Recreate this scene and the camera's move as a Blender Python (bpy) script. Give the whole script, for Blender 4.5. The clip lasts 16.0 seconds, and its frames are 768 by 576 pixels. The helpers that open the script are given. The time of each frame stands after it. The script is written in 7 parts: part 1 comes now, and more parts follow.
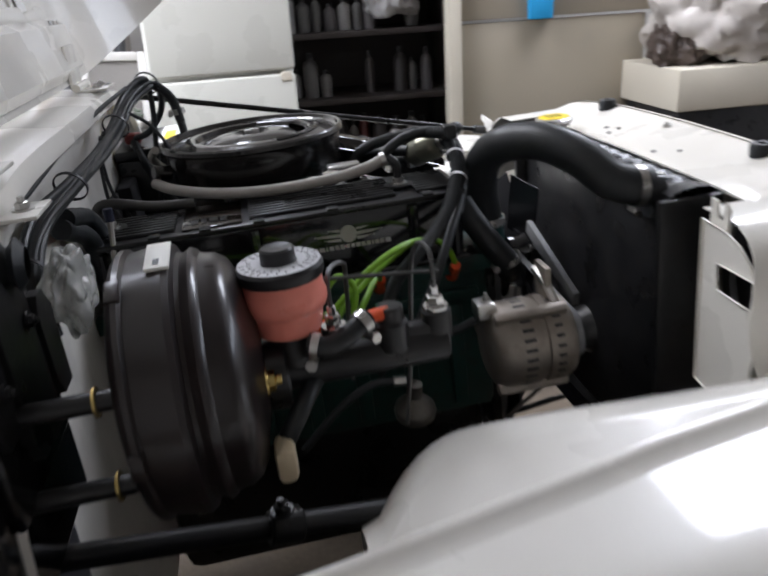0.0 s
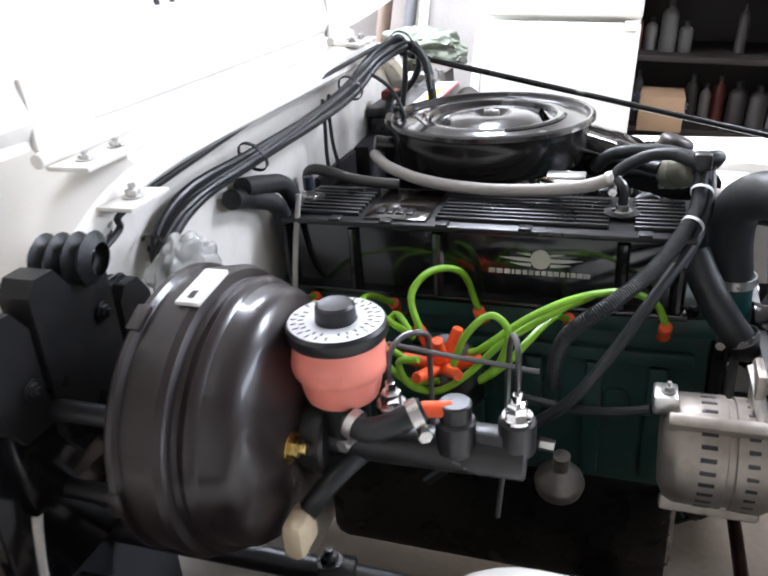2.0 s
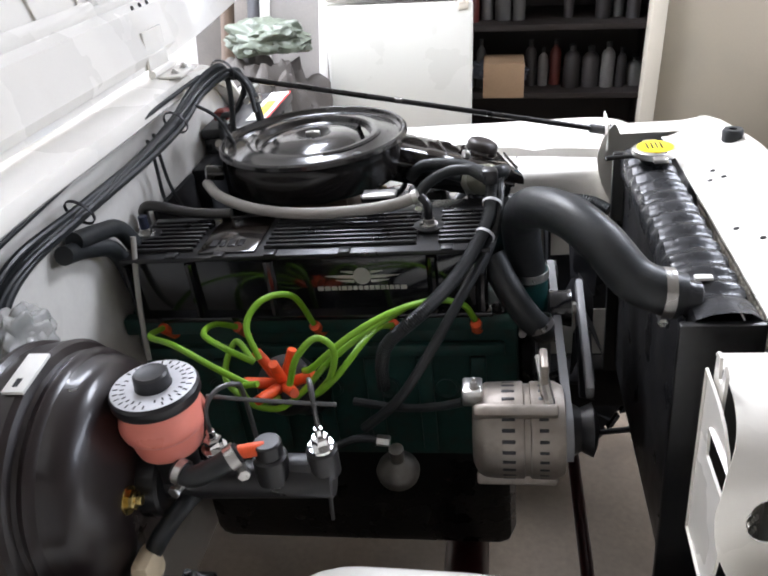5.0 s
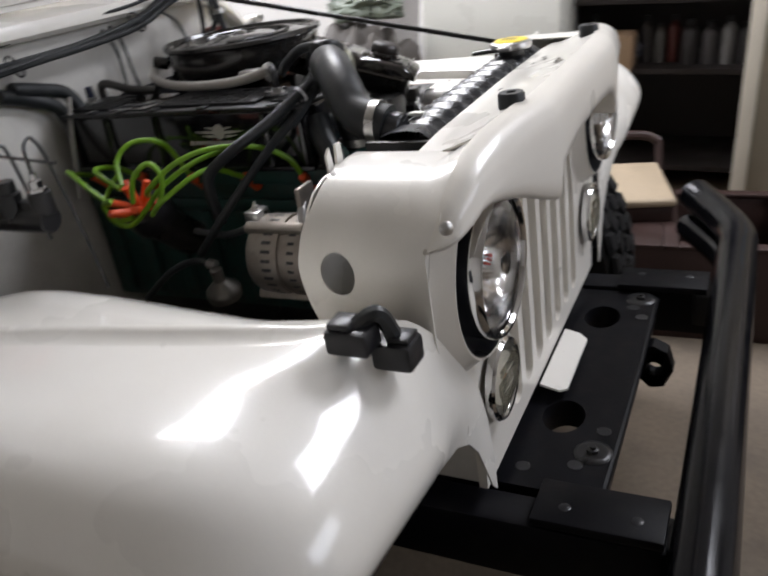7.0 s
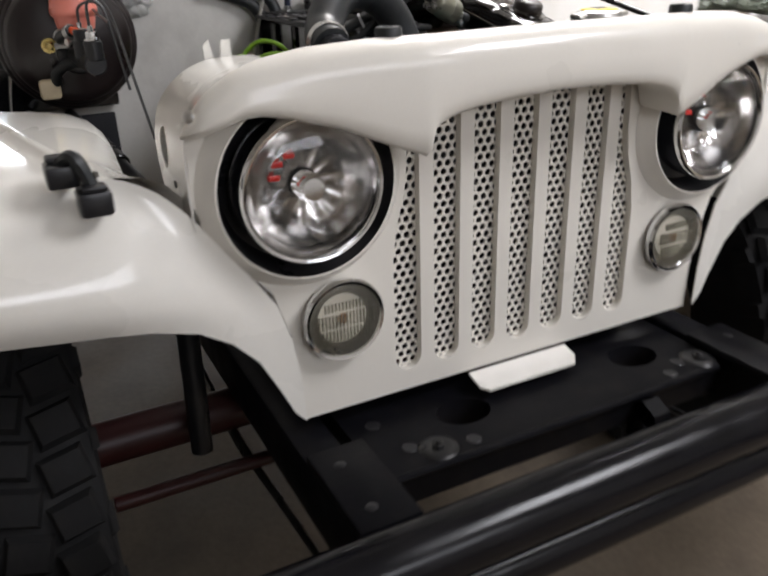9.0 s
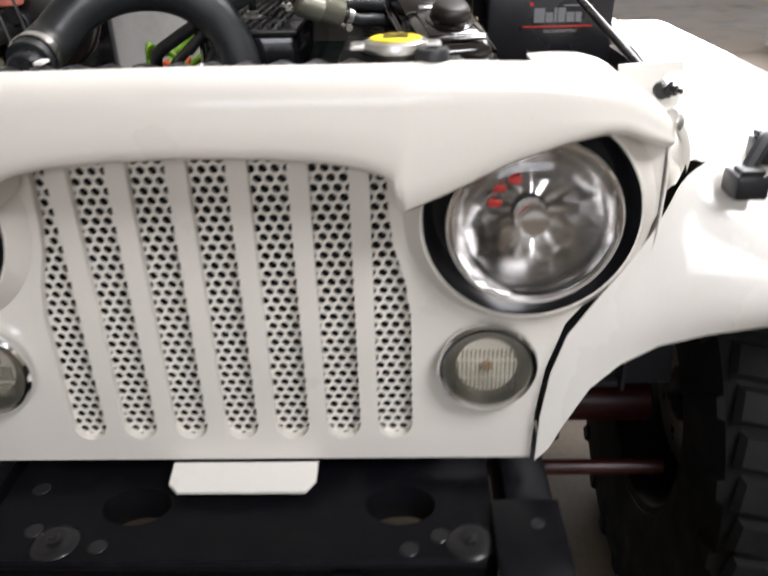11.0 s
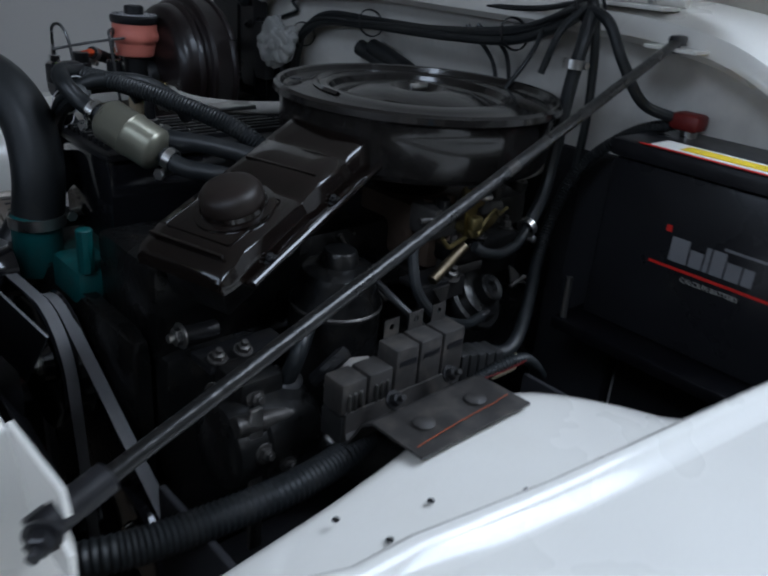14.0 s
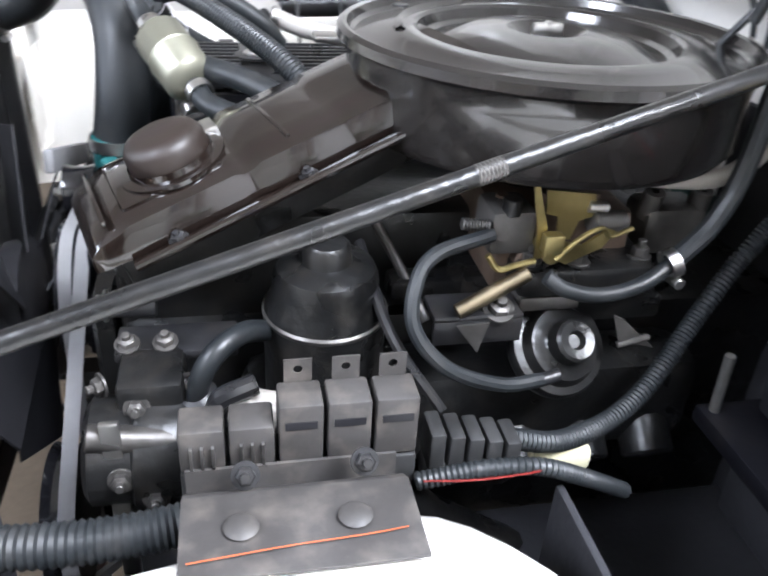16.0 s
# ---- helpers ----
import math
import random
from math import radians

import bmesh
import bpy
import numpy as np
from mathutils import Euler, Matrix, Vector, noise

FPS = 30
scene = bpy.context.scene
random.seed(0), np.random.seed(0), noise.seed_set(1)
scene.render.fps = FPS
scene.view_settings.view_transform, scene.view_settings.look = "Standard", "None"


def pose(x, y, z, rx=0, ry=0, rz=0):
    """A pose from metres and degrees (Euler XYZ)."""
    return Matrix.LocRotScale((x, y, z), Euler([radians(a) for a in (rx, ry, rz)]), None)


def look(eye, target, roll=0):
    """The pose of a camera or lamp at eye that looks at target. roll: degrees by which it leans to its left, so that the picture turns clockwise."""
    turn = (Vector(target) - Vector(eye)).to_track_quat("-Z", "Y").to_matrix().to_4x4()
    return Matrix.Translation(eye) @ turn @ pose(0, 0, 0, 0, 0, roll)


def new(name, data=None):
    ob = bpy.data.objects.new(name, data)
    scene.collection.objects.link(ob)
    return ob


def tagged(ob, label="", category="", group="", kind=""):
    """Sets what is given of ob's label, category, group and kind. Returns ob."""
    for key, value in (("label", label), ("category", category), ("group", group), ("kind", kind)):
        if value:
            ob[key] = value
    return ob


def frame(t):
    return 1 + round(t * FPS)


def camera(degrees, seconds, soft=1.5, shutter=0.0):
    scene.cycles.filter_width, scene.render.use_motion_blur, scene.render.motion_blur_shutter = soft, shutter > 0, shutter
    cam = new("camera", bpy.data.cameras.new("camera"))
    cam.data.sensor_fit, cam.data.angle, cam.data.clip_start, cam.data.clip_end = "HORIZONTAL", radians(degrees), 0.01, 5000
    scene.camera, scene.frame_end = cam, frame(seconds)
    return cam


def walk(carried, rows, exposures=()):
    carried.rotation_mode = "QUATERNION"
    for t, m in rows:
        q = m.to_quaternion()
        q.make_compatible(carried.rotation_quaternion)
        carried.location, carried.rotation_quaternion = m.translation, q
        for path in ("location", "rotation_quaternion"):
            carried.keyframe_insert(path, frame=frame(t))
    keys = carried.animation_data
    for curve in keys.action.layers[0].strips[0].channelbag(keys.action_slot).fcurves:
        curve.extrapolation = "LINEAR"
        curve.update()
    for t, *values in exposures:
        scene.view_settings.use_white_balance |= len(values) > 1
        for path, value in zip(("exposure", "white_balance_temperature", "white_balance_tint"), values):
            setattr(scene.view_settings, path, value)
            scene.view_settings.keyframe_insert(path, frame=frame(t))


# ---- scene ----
cam = camera(54.0, 16.0, soft=2.0, shutter=0.5)
# the vehicle stands nose-up on its springs; its own axes: x ahead, y to its left, z up
V = pose(0, 0, 0, 0, -3.3, 0)
PATH = [
    (0, (-0.633, -1.121, 1.389), (-0.366, 0.708, 0.627), -6.9),
    (0.5, (-0.568, -0.949, 1.39), (-0.5, 0.883, 0.592), -3.7),
    (1, (-0.487, -0.886, 1.437), (-0.684, 0.873, 0.505), -4.6),
    (1.5, (-0.415, -0.902, 1.445), (-0.784, 0.84, 0.534), -3.7),
    (2, (-0.425, -0.954, 1.434), (-1.023, 0.75, 0.573), -3.9),
    (2.5, (-0.436, -1.024, 1.444), (-0.896, 0.73, 0.6), -4.4),
    (3, (-0.373, -1.096, 1.458), (-0.796, 0.701, 0.689), -6.4),
    (3.2, (-0.335, -1.106, 1.461), (-0.803, 0.684, 0.704), -6.2),
    (5.3, (-0.319, -0.973, 1.542), (-0.637, 0.739, 0.559), -6.7),
    (5.5, (-0.261, -0.987, 1.523), (-0.65, 0.734, 0.582), -7.5),
    (6, (-0.007, -1.084, 1.445), (-0.552, 0.629, 0.569), -7.5),
    (6.5, (0.142, -1.153, 1.372), (-0.44, 0.567, 0.533), -11.1),
    (7, (0.293, -1.082, 1.325), (-0.574, 0.498, 0.458), -9.1),
    (7.5, (0.502, -1.065, 1.293), (-0.676, 0.339, 0.492), -9.3),
    (8, (0.717, -1.064, 1.277), (-0.526, 0.221, 0.381), -7.1),
    (8.5, (0.792, -0.901, 1.23), (-0.572, 0.215, 0.285), -2.8),
    (8.7, (0.822, -0.789, 1.2), (-0.665, 0.216, 0.317), -2.1),
    (10.8, (0.781, 0.107, 1.23), (-0.997, 0.163, 0.316), -1.6),
    (11, (0.733, 0.201, 1.25), (-1.04, 0.141, 0.326), -1.7),
    (11.5, (0.673, 0.441, 1.281), (-1.019, -0.076, 0.35), -1.3),
    (12, (0.527, 0.549, 1.291), (-1.119, -0.136, 0.385), 2.7),
    (12.5, (0.357, 0.63, 1.305), (-1.224, -0.248, 0.451), 2.5),
    (13, (0.211, 0.761, 1.302), (-1.246, -0.324, 0.466), 4.6),
    (13.5, (0.059, 0.809, 1.303), (-1.306, -0.403, 0.486), 6.0),
    (14, (-0.047, 0.785, 1.305), (-1.307, -0.529, 0.478), 5.0),
    (14.5, (-0.199, 0.782, 1.299), (-1.188, -0.742, 0.463), 6.5),
    (15, (-0.286, 0.781, 1.305), (-1.017, -0.844, 0.398), 4.5),
    (15.5, (-0.327, 0.748, 1.285), (-1.012, -0.869, 0.327), 4.5),
    (16, (-0.403, 0.739, 1.281), (-0.779, -0.94, 0.262), 3.6),
]
walk(cam, [(t, V @ look(eye, target, roll)) for t, eye, target, roll in PATH], exposures=[
    (0.0, 0.30, 6500, 10), (0.5, 0.70, 6500, 10), (1.0, 1.40, 6350, 10), (2.0, 1.80, 6350, 10), (3.2, 1.45, 6450, 10), (5.5, 1.00, 6500, 10), (6.0, 0.75, 6600, 10), (7.0, 0.40, 6800, 10), (8.0, 0.25, 7000, 10), (8.7, 0.40, 7100, 10), (10.8, 0.70, 7100, 10), (11.5, 0.35, 6850, 10),
    (12.0, 0.20, 6350, 9), (12.5, -0.10, 6000, 7), (13.0, -0.70, 5700, 4), (13.5, -1.20, 5700, 2), (14.0, -1.10, 5700, 4), (14.5, -0.40, 5950, 5), (15.0, 0.70, 5850, 6), (15.5, 1.15, 5950, 7), (16.0, 1.85, 6250, 9)])

# ---- light ----
world = bpy.data.worlds.new("sky")
scene.world = world
world.use_nodes = True
wn = world.node_tree.nodes
sky = wn.new("ShaderNodeTexSky")
sky.sky_type, sky.sun_disc = "NISHITA", False
sky.sun_elevation, sky.sun_rotation = radians(50), radians(300)
world.node_tree.links.new(sky.outputs[0], wn["Background"].inputs[0])
wn["Background"].inputs[1].default_value = 0.12


def opening_light(name, m, sx, sy, watts, colour=(0.84, 0.88, 1.0)):
    """Daylight that enters through an opening of that size."""
    la = bpy.data.lights.new(name, "AREA")
    la.shape, la.size, la.size_y, la.energy, la.color = "RECTANGLE", sx, sy, watts, colour
    ob = new(name, la)
    ob.matrix_world = m
    return ob


sun = bpy.data.lights.new("sun", "SUN")
sun.energy, sun.angle, sun.color = 0.8, radians(12), (1.0, 0.97, 0.93)
sun_ob = new("sun", sun)
sun_ob.matrix_world = look((-6, 6, 9), (0, 0, 0))
CEIL = 2.95
SKYLIGHTS = [(-1.9, 1.4, 1.9, 1.3), (1.35, 1.5, 1.2, 1.0)]
for sx, sy, w, d in SKYLIGHTS:
    opening_light("skylight_daylight", pose(sx, sy, CEIL + 0.06), w, d, 52 * w * d)
# Added fill light on bonnet and grille; no window is known there.
opening_light("front_fill_light", look((3.33, 0.3, 2.3), (0, 0.1, 1.0)), 2.4, 0.75, 24)
opening_light("door_daylight", look((-4.45, 0.9, 1.45), (0, 0.6, 1.0)), 3.2, 2.5, 150)

# ---- materials ----


def mat(name, colour, rough=0.5, metal=0.0, vary=0.15, scale=9.0, fine=120.0, bump=0.1, coat=0.0, dirt=None, dirt_amount=0.0,
        transmission=0.0, each=0.0, ior=1.45):
    """A surface with grain at two scales: broad stains and fine grain in colour, gloss and relief."""
    m = bpy.data.materials.new(name)
    m.use_nodes = True
    nt = m.node_tree
    n, link = nt.nodes, nt.links.new
    b = n["Principled BSDF"]
    co = n.new("ShaderNodeTexCoord").outputs["Object"]
    big, small = n.new("ShaderNodeTexNoise"), n.new("ShaderNodeTexNoise")
    for t, s, d in ((big, scale, 4.0), (small, fine, 3.0)):
        t.inputs["Scale"].default_value, t.inputs["Detail"].default_value = s, d
        link(co, t.inputs["Vector"])
    add = n.new("ShaderNodeMath")
    add.operation = "MULTIPLY_ADD"
    link(small.outputs[0], add.inputs[0])
    add.inputs[1].default_value = 0.45
    link(big.outputs[0], add.inputs[2])
    ramp = n.new("ShaderNodeMapRange")
    ramp.inputs[1].default_value, ramp.inputs[2].default_value = 0.4, 1.05
    ramp.inputs[3].default_value, ramp.inputs[4].default_value = 1 - vary, 1 + vary
    link(add.outputs[0], ramp.inputs[0])
    last = ramp.outputs[0]
    if each:
        info = n.new("ShaderNodeObjectInfo")
        e = n.new("ShaderNodeMapRange")
        e.inputs[3].default_value, e.inputs[4].default_value = 1 - each, 1 + each
        link(info.outputs["Random"], e.inputs[0])
        mul = n.new("ShaderNodeMath")
        mul.operation = "MULTIPLY"
        link(last, mul.inputs[0])
        link(e.outputs[0], mul.inputs[1])
        last = mul.outputs[0]
    col = n.new("ShaderNodeVectorMath")
    col.operation = "SCALE"
    col.inputs[0].default_value = colour
    link(last, col.inputs["Scale"])
    out = col.outputs[0]
    if dirt:
        mix = n.new("ShaderNodeMix")
        mix.data_type = "RGBA"
        spots = n.new("ShaderNodeTexNoise")
        spots.inputs["Scale"].default_value, spots.inputs["Detail"].default_value = scale * 2.3, 6.0
        link(co, spots.inputs["Vector"])
        mr = n.new("ShaderNodeMapRange")
        mr.inputs[1].default_value, mr.inputs[2].default_value, mr.inputs[4].default_value = 0.5, 0.72, dirt_amount
        link(spots.outputs[0], mr.inputs[0])
        link(mr.outputs[0], mix.inputs[0])
        link(out, mix.inputs[6])
        mix.inputs[7].default_value = (*dirt, 1)
        out = mix.outputs[2]
    link(out, b.inputs["Base Color"])
    ro = n.new("ShaderNodeMapRange")
    ro.inputs[1].default_value, ro.inputs[2].default_value = 0.3, 0.75
    ro.inputs[3].default_value, ro.inputs[4].default_value = max(rough * 0.75, 0.02), min(rough * 1.3, 1)
    link(big.outputs[0], ro.inputs[0])
    link(ro.outputs[0], b.inputs["Roughness"])
    b.inputs["Metallic"].default_value, b.inputs["Coat Weight"].default_value = metal, coat
    b.inputs["Coat Roughness"].default_value = 0.06
    b.inputs["Transmission Weight"].default_value, b.inputs["IOR"].default_value = transmission, ior
    if bump:
        bp = n.new("ShaderNodeBump")
        bp.inputs["Strength"].default_value, bp.inputs["Distance"].default_value = bump, 0.002
        link(small.outputs[0], bp.inputs["Height"])
        link(bp.outputs[0], b.inputs["Normal"])
    return m


WHITE = mat("white_body_paint", (0.78, 0.755, 0.70), 0.28, vary=0.03, scale=5, fine=260, bump=0.015, coat=0.7, dirt=(0.6, 0.55, 0.46), dirt_amount=0.12)
GRILLE_WHITE = mat("cream_grille_paint", (0.75, 0.715, 0.65), 0.34, vary=0.03, scale=7, fine=300, bump=0.03, coat=0.45)
FIREWALL = mat("dull_white_firewall_paint", (0.62, 0.60, 0.56), 0.5, vary=0.08, scale=6, bump=0.05, dirt=(0.34, 0.32, 0.29), dirt_amount=0.35)
BLACK = mat("black_gloss_paint", (0.007, 0.007, 0.0085), 0.15, vary=0.3, scale=14, bump=0.03, coat=0.5)
BOOSTER = mat("black_booster_paint", (0.013, 0.0085, 0.0085), 0.34, vary=0.3, scale=10, bump=0.04, coat=0.25)
CHASSIS = mat("chassis_black", (0.004, 0.004, 0.0055), 0.45, ior=1.22, vary=0.3, scale=15, bump=0.1, dirt=(0.016, 0.014, 0.013), dirt_amount=0.3)
SATIN = mat("satin_black_metal", (0.012, 0.012, 0.013), 0.33, vary=0.3, scale=18, bump=0.12, dirt=(0.03, 0.026, 0.022), dirt_amount=0.35)
RUBBER = mat("black_rubber", (0.013, 0.015, 0.0165), 0.45, vary=0.25, scale=20, bump=0.15, dirt=(0.04, 0.038, 0.036), dirt_amount=0.35)
TYRE = mat("tyre_rubber", (0.007, 0.007, 0.0075), 0.8, ior=1.3, vary=0.3, scale=12, bump=0.3, dirt=(0.02, 0.018, 0.016), dirt_amount=0.4)
PLASTIC = mat("black_plastic", (0.014, 0.014, 0.016), 0.35, vary=0.2, scale=15, bump=0.05)
GRUBBY = mat("oily_black_metal", (0.007, 0.007, 0.007), 0.3, vary=0.5, scale=22, bump=0.35, dirt=(0.022, 0.019, 0.016), dirt_amount=0.5)
GREEN = mat("dark_green_engine_paint", (0.012, 0.05, 0.042), 0.45, vary=0.35, scale=18, bump=0.2, dirt=(0.03, 0.03, 0.028), dirt_amount=0.7)
TEAL = mat("teal_engine_paint", (0.006, 0.07, 0.07), 0.4, vary=0.2, scale=25, bump=0.2, dirt=(0.03, 0.04, 0.04), dirt_amount=0.5)
CHROME = mat("chrome", (0.75, 0.75, 0.75), 0.1, 1.0, vary=0.05, bump=0.02)
STEEL = mat("zinc_steel", (0.55, 0.54, 0.52), 0.32, 1.0, vary=0.15, scale=30, bump=0.1)
ALU = mat("dull_cast_aluminium", (0.27, 0.24, 0.21), 0.5, 0.75, vary=0.18, scale=25, bump=0.25, dirt=(0.2, 0.16, 0.13), dirt_amount=0.5)
BRASS = mat("yellow_passivated_steel", (0.62, 0.47, 0.18), 0.3, 1.0, vary=0.15, scale=30, bump=0.05)
BRONZE = mat("brown_black_cover_paint", (0.0075, 0.005, 0.004), 0.15, vary=0.3, scale=10, bump=0.05, coat=0.7)
CONCRETE = mat("bare_concrete_floor", (0.125, 0.096, 0.068), 0.75, vary=0.35, scale=2.2, fine=60, bump=0.3, dirt=(0.06, 0.047, 0.036), dirt_amount=0.6)
WALLPAINT = mat("pale_wall_paint", (0.46, 0.44, 0.41), 0.7, vary=0.06, scale=2, bump=0.15, dirt=(0.4, 0.36, 0.3), dirt_amount=0.3)
BOARD = mat("beige_painted_board", (0.27, 0.23, 0.172), 0.55, vary=0.05, scale=2.5, bump=0.08, dirt=(0.20, 0.18, 0.145), dirt_amount=0.3)
POST = mat("cream_post_paint", (0.52, 0.47, 0.38), 0.5, vary=0.05, scale=5, bump=0.1)
FRIDGE = mat("off_white_enamel", (0.56, 0.55, 0.49), 0.3, vary=0.03, scale=4, bump=0.03, coat=0.3)
WOOD = mat("dark_red_wood", (0.020, 0.0065, 0.004), 0.6, vary=0.3, scale=6, bump=0.15)
DARKWOOD = mat("dark_shelf_board", (0.028, 0.022, 0.02), 0.6, vary=0.3, scale=7, bump=0.1)
CARD = mat("brown_cardboard", (0.34, 0.22, 0.13), 0.8, vary=0.12, scale=6, bump=0.1)
YELLOW = mat("yellow_cap_label", (0.85, 0.62, 0.02), 0.4, vary=0.08, scale=40, bump=0.05)
RED = mat("red_plastic", (0.55, 0.02, 0.015), 0.4, vary=0.15, scale=40, bump=0.05)
ORANGE = mat("orange_rubber_boot", (0.75, 0.09, 0.02), 0.45, vary=0.2, scale=40, bump=0.08, dirt=(0.25, 0.04, 0.015), dirt_amount=0.4)
LIME = mat("lime_plug_lead", (0.18, 0.38, 0.02), 0.4, vary=0.12, scale=30, bump=0.05, dirt=(0.1, 0.2, 0.02), dirt_amount=0.4)
PINK = mat("pink_reservoir_plastic", (0.80, 0.25, 0.19), 0.35, vary=0.06, scale=25, bump=0.04)
GREYHOSE = mat("grey_hose", (0.36, 0.34, 0.31), 0.45, vary=0.1, scale=25, bump=0.06)
PAPER = mat("white_label", (0.75, 0.74, 0.70), 0.5, vary=0.05, scale=30, bump=0.02)
BAG = mat("clear_plastic_bag", (0.62, 0.62, 0.60), 0.15, vary=0.1, scale=40, bump=0.3, transmission=0.55)
GLASS = mat("headlamp_glass", (0.95, 0.96, 0.97), 0.03, vary=0.0, bump=0.0, transmission=1.0)
AMBERGLASS = mat("ribbed_lamp_glass", (0.62, 0.60, 0.52), 0.12, vary=0.05, bump=0.05, transmission=0.9)
FABRIC = mat("silver_cover_sheet", (0.42, 0.38, 0.34), 0.4, vary=0.15, scale=6, bump=0.2)
BLUE = mat("blue_plastic", (0.02, 0.28, 0.55), 0.4, vary=0.1, bump=0.05)
PALEGREEN = mat("dull_green_sheet", (0.10, 0.115, 0.085), 0.45, vary=0.15, scale=12, bump=0.1)
DULLRED = mat("dark_red_axle_paint", (0.03, 0.003, 0.003), 0.4, vary=0.3, scale=12, bump=0.1)
GREYTEXT = mat("silver_print", (0.42, 0.41, 0.38), 0.4, vary=0.1, bump=0.0)

# ---- mesh helpers ----
AT = {}


def thing(name, at, label, category, group="", kind="", m=V):
    """An Empty at the thing's base that holds its parts; at is in the axes of m."""
    ob = new(name)
    ob.empty_display_size = 0.05
    ob.matrix_world = m @ Matrix.Translation(at)
    AT[name if ob.name == name else ob.name] = Matrix.Translation(at)
    return tagged(ob, label, category, group, kind)


def part(name, bm, material, parent=None, label="", smooth=35, m=V):
    """Links a bmesh as one mesh object, under a thing or a part where one is given; its points are in the axes of m."""
    me = bpy.data.meshes.new(name)
    bmesh.ops.remove_doubles(bm, verts=bm.verts, dist=1e-6)
    bmesh.ops.recalc_face_normals(bm, faces=bm.faces)
    bm.to_mesh(me)
    bm.free()
    for p in me.polygons:
        p.use_smooth = True
    me.set_sharp_from_angle(angle=radians(smooth))
    me.materials.append(material)
    ob = new(name, me)
    if parent is None:
        ob.matrix_world = m
    else:
        ob.parent = parent
        if parent.name in AT:
            ob.matrix_parent_inverse = AT[parent.name].inverted()
    if label:
        ob["label"] = label
    return ob


def B():
    return bmesh.new()


def box(bm, x0, x1, y0, y1, z0, z1, bevel=0.0, m=None, seg=2):
    new_verts = bmesh.ops.create_cube(bm, size=1.0)["verts"]
    bmesh.ops.transform(bm, matrix=Matrix.Translation(((x0 + x1) / 2, (y0 + y1) / 2, (z0 + z1) / 2)) @ Matrix.Diagonal((abs(x1 - x0), abs(y1 - y0), abs(z1 - z0), 1)), verts=new_verts)
    if bevel:
        edges = list({e for v in new_verts for e in v.link_edges})
        made = bmesh.ops.bevel(bm, geom=edges, offset=bevel, segments=seg, affect="EDGES", profile=0.5)
        new_verts = list({v for f in made["faces"] for v in f.verts} | {v for v in new_verts if v.is_valid})
    if m is not None:
        bmesh.ops.transform(bm, matrix=m, verts=new_verts)
    return bm


def frame_axes(d):
    d = Vector(d).normalized()
    a = d.cross(Vector((0, 0, 1)) if abs(d.z) < 0.9 else Vector((1, 0, 0))).normalized()
    return d, a, d.cross(a)


def spin(bm, profile, origin, axis=(0, 0, 1), seg=32, sweep=360.0, start=0.0):
    """Turns (radius, height) points round an axis."""
    d, a, b = frame_axes(axis)
    o = Vector(origin)
    full = sweep >= 359.9
    n = seg if full else seg + 1
    rings = []
    for r, h in profile:
        if r < 1e-6:
            rings.append([bm.verts.new(o + d * h)] * n)
        else:
            rings.append([bm.verts.new(o + d * h + r * (math.cos(t) * a + math.sin(t) * b)) for t in (radians(start + sweep * k / seg) for k in range(n))])
    for p, q in zip(rings, rings[1:]):
        for k in range(seg):
            l = (k + 1) % n
            f = []
            for v in (p[k], p[l], q[l], q[k]):
                if v not in f:
                    f.append(v)
            if len(f) > 2:
                bm.faces.new(f)
    return bm


def cyl(bm, p, q, r, seg=16, r2=None):
    d = Vector(q) - Vector(p)
    h = d.length
    r2 = r if r2 is None else r2
    e = min(r, r2, h) * 0.12
    return spin(bm, [(0, 0), (r - e, 0), (r, e), (r2, h - e), (r2 - e, h), (0, h)], p, d, seg)


def smooth_path(points, per=8):
    """A Catmull-Rom line through the points."""
    p = [Vector(v) for v in points]
    if len(p) < 3:
        return p
    p = [2 * p[0] - p[1], *p, 2 * p[-1] - p[-2]]
    out = []
    for i in range(1, len(p) - 2):
        a, b, c, d = p[i - 1:i + 3]
        for k in range(per):
            t = k / per
            out.append(0.5 * ((2 * b) + (c - a) * t + (2 * a - 5 * b + 4 * c - d) * t * t + (3 * b - a - 3 * c + d) * t ** 3))
    out.append(p[-2])
    return out


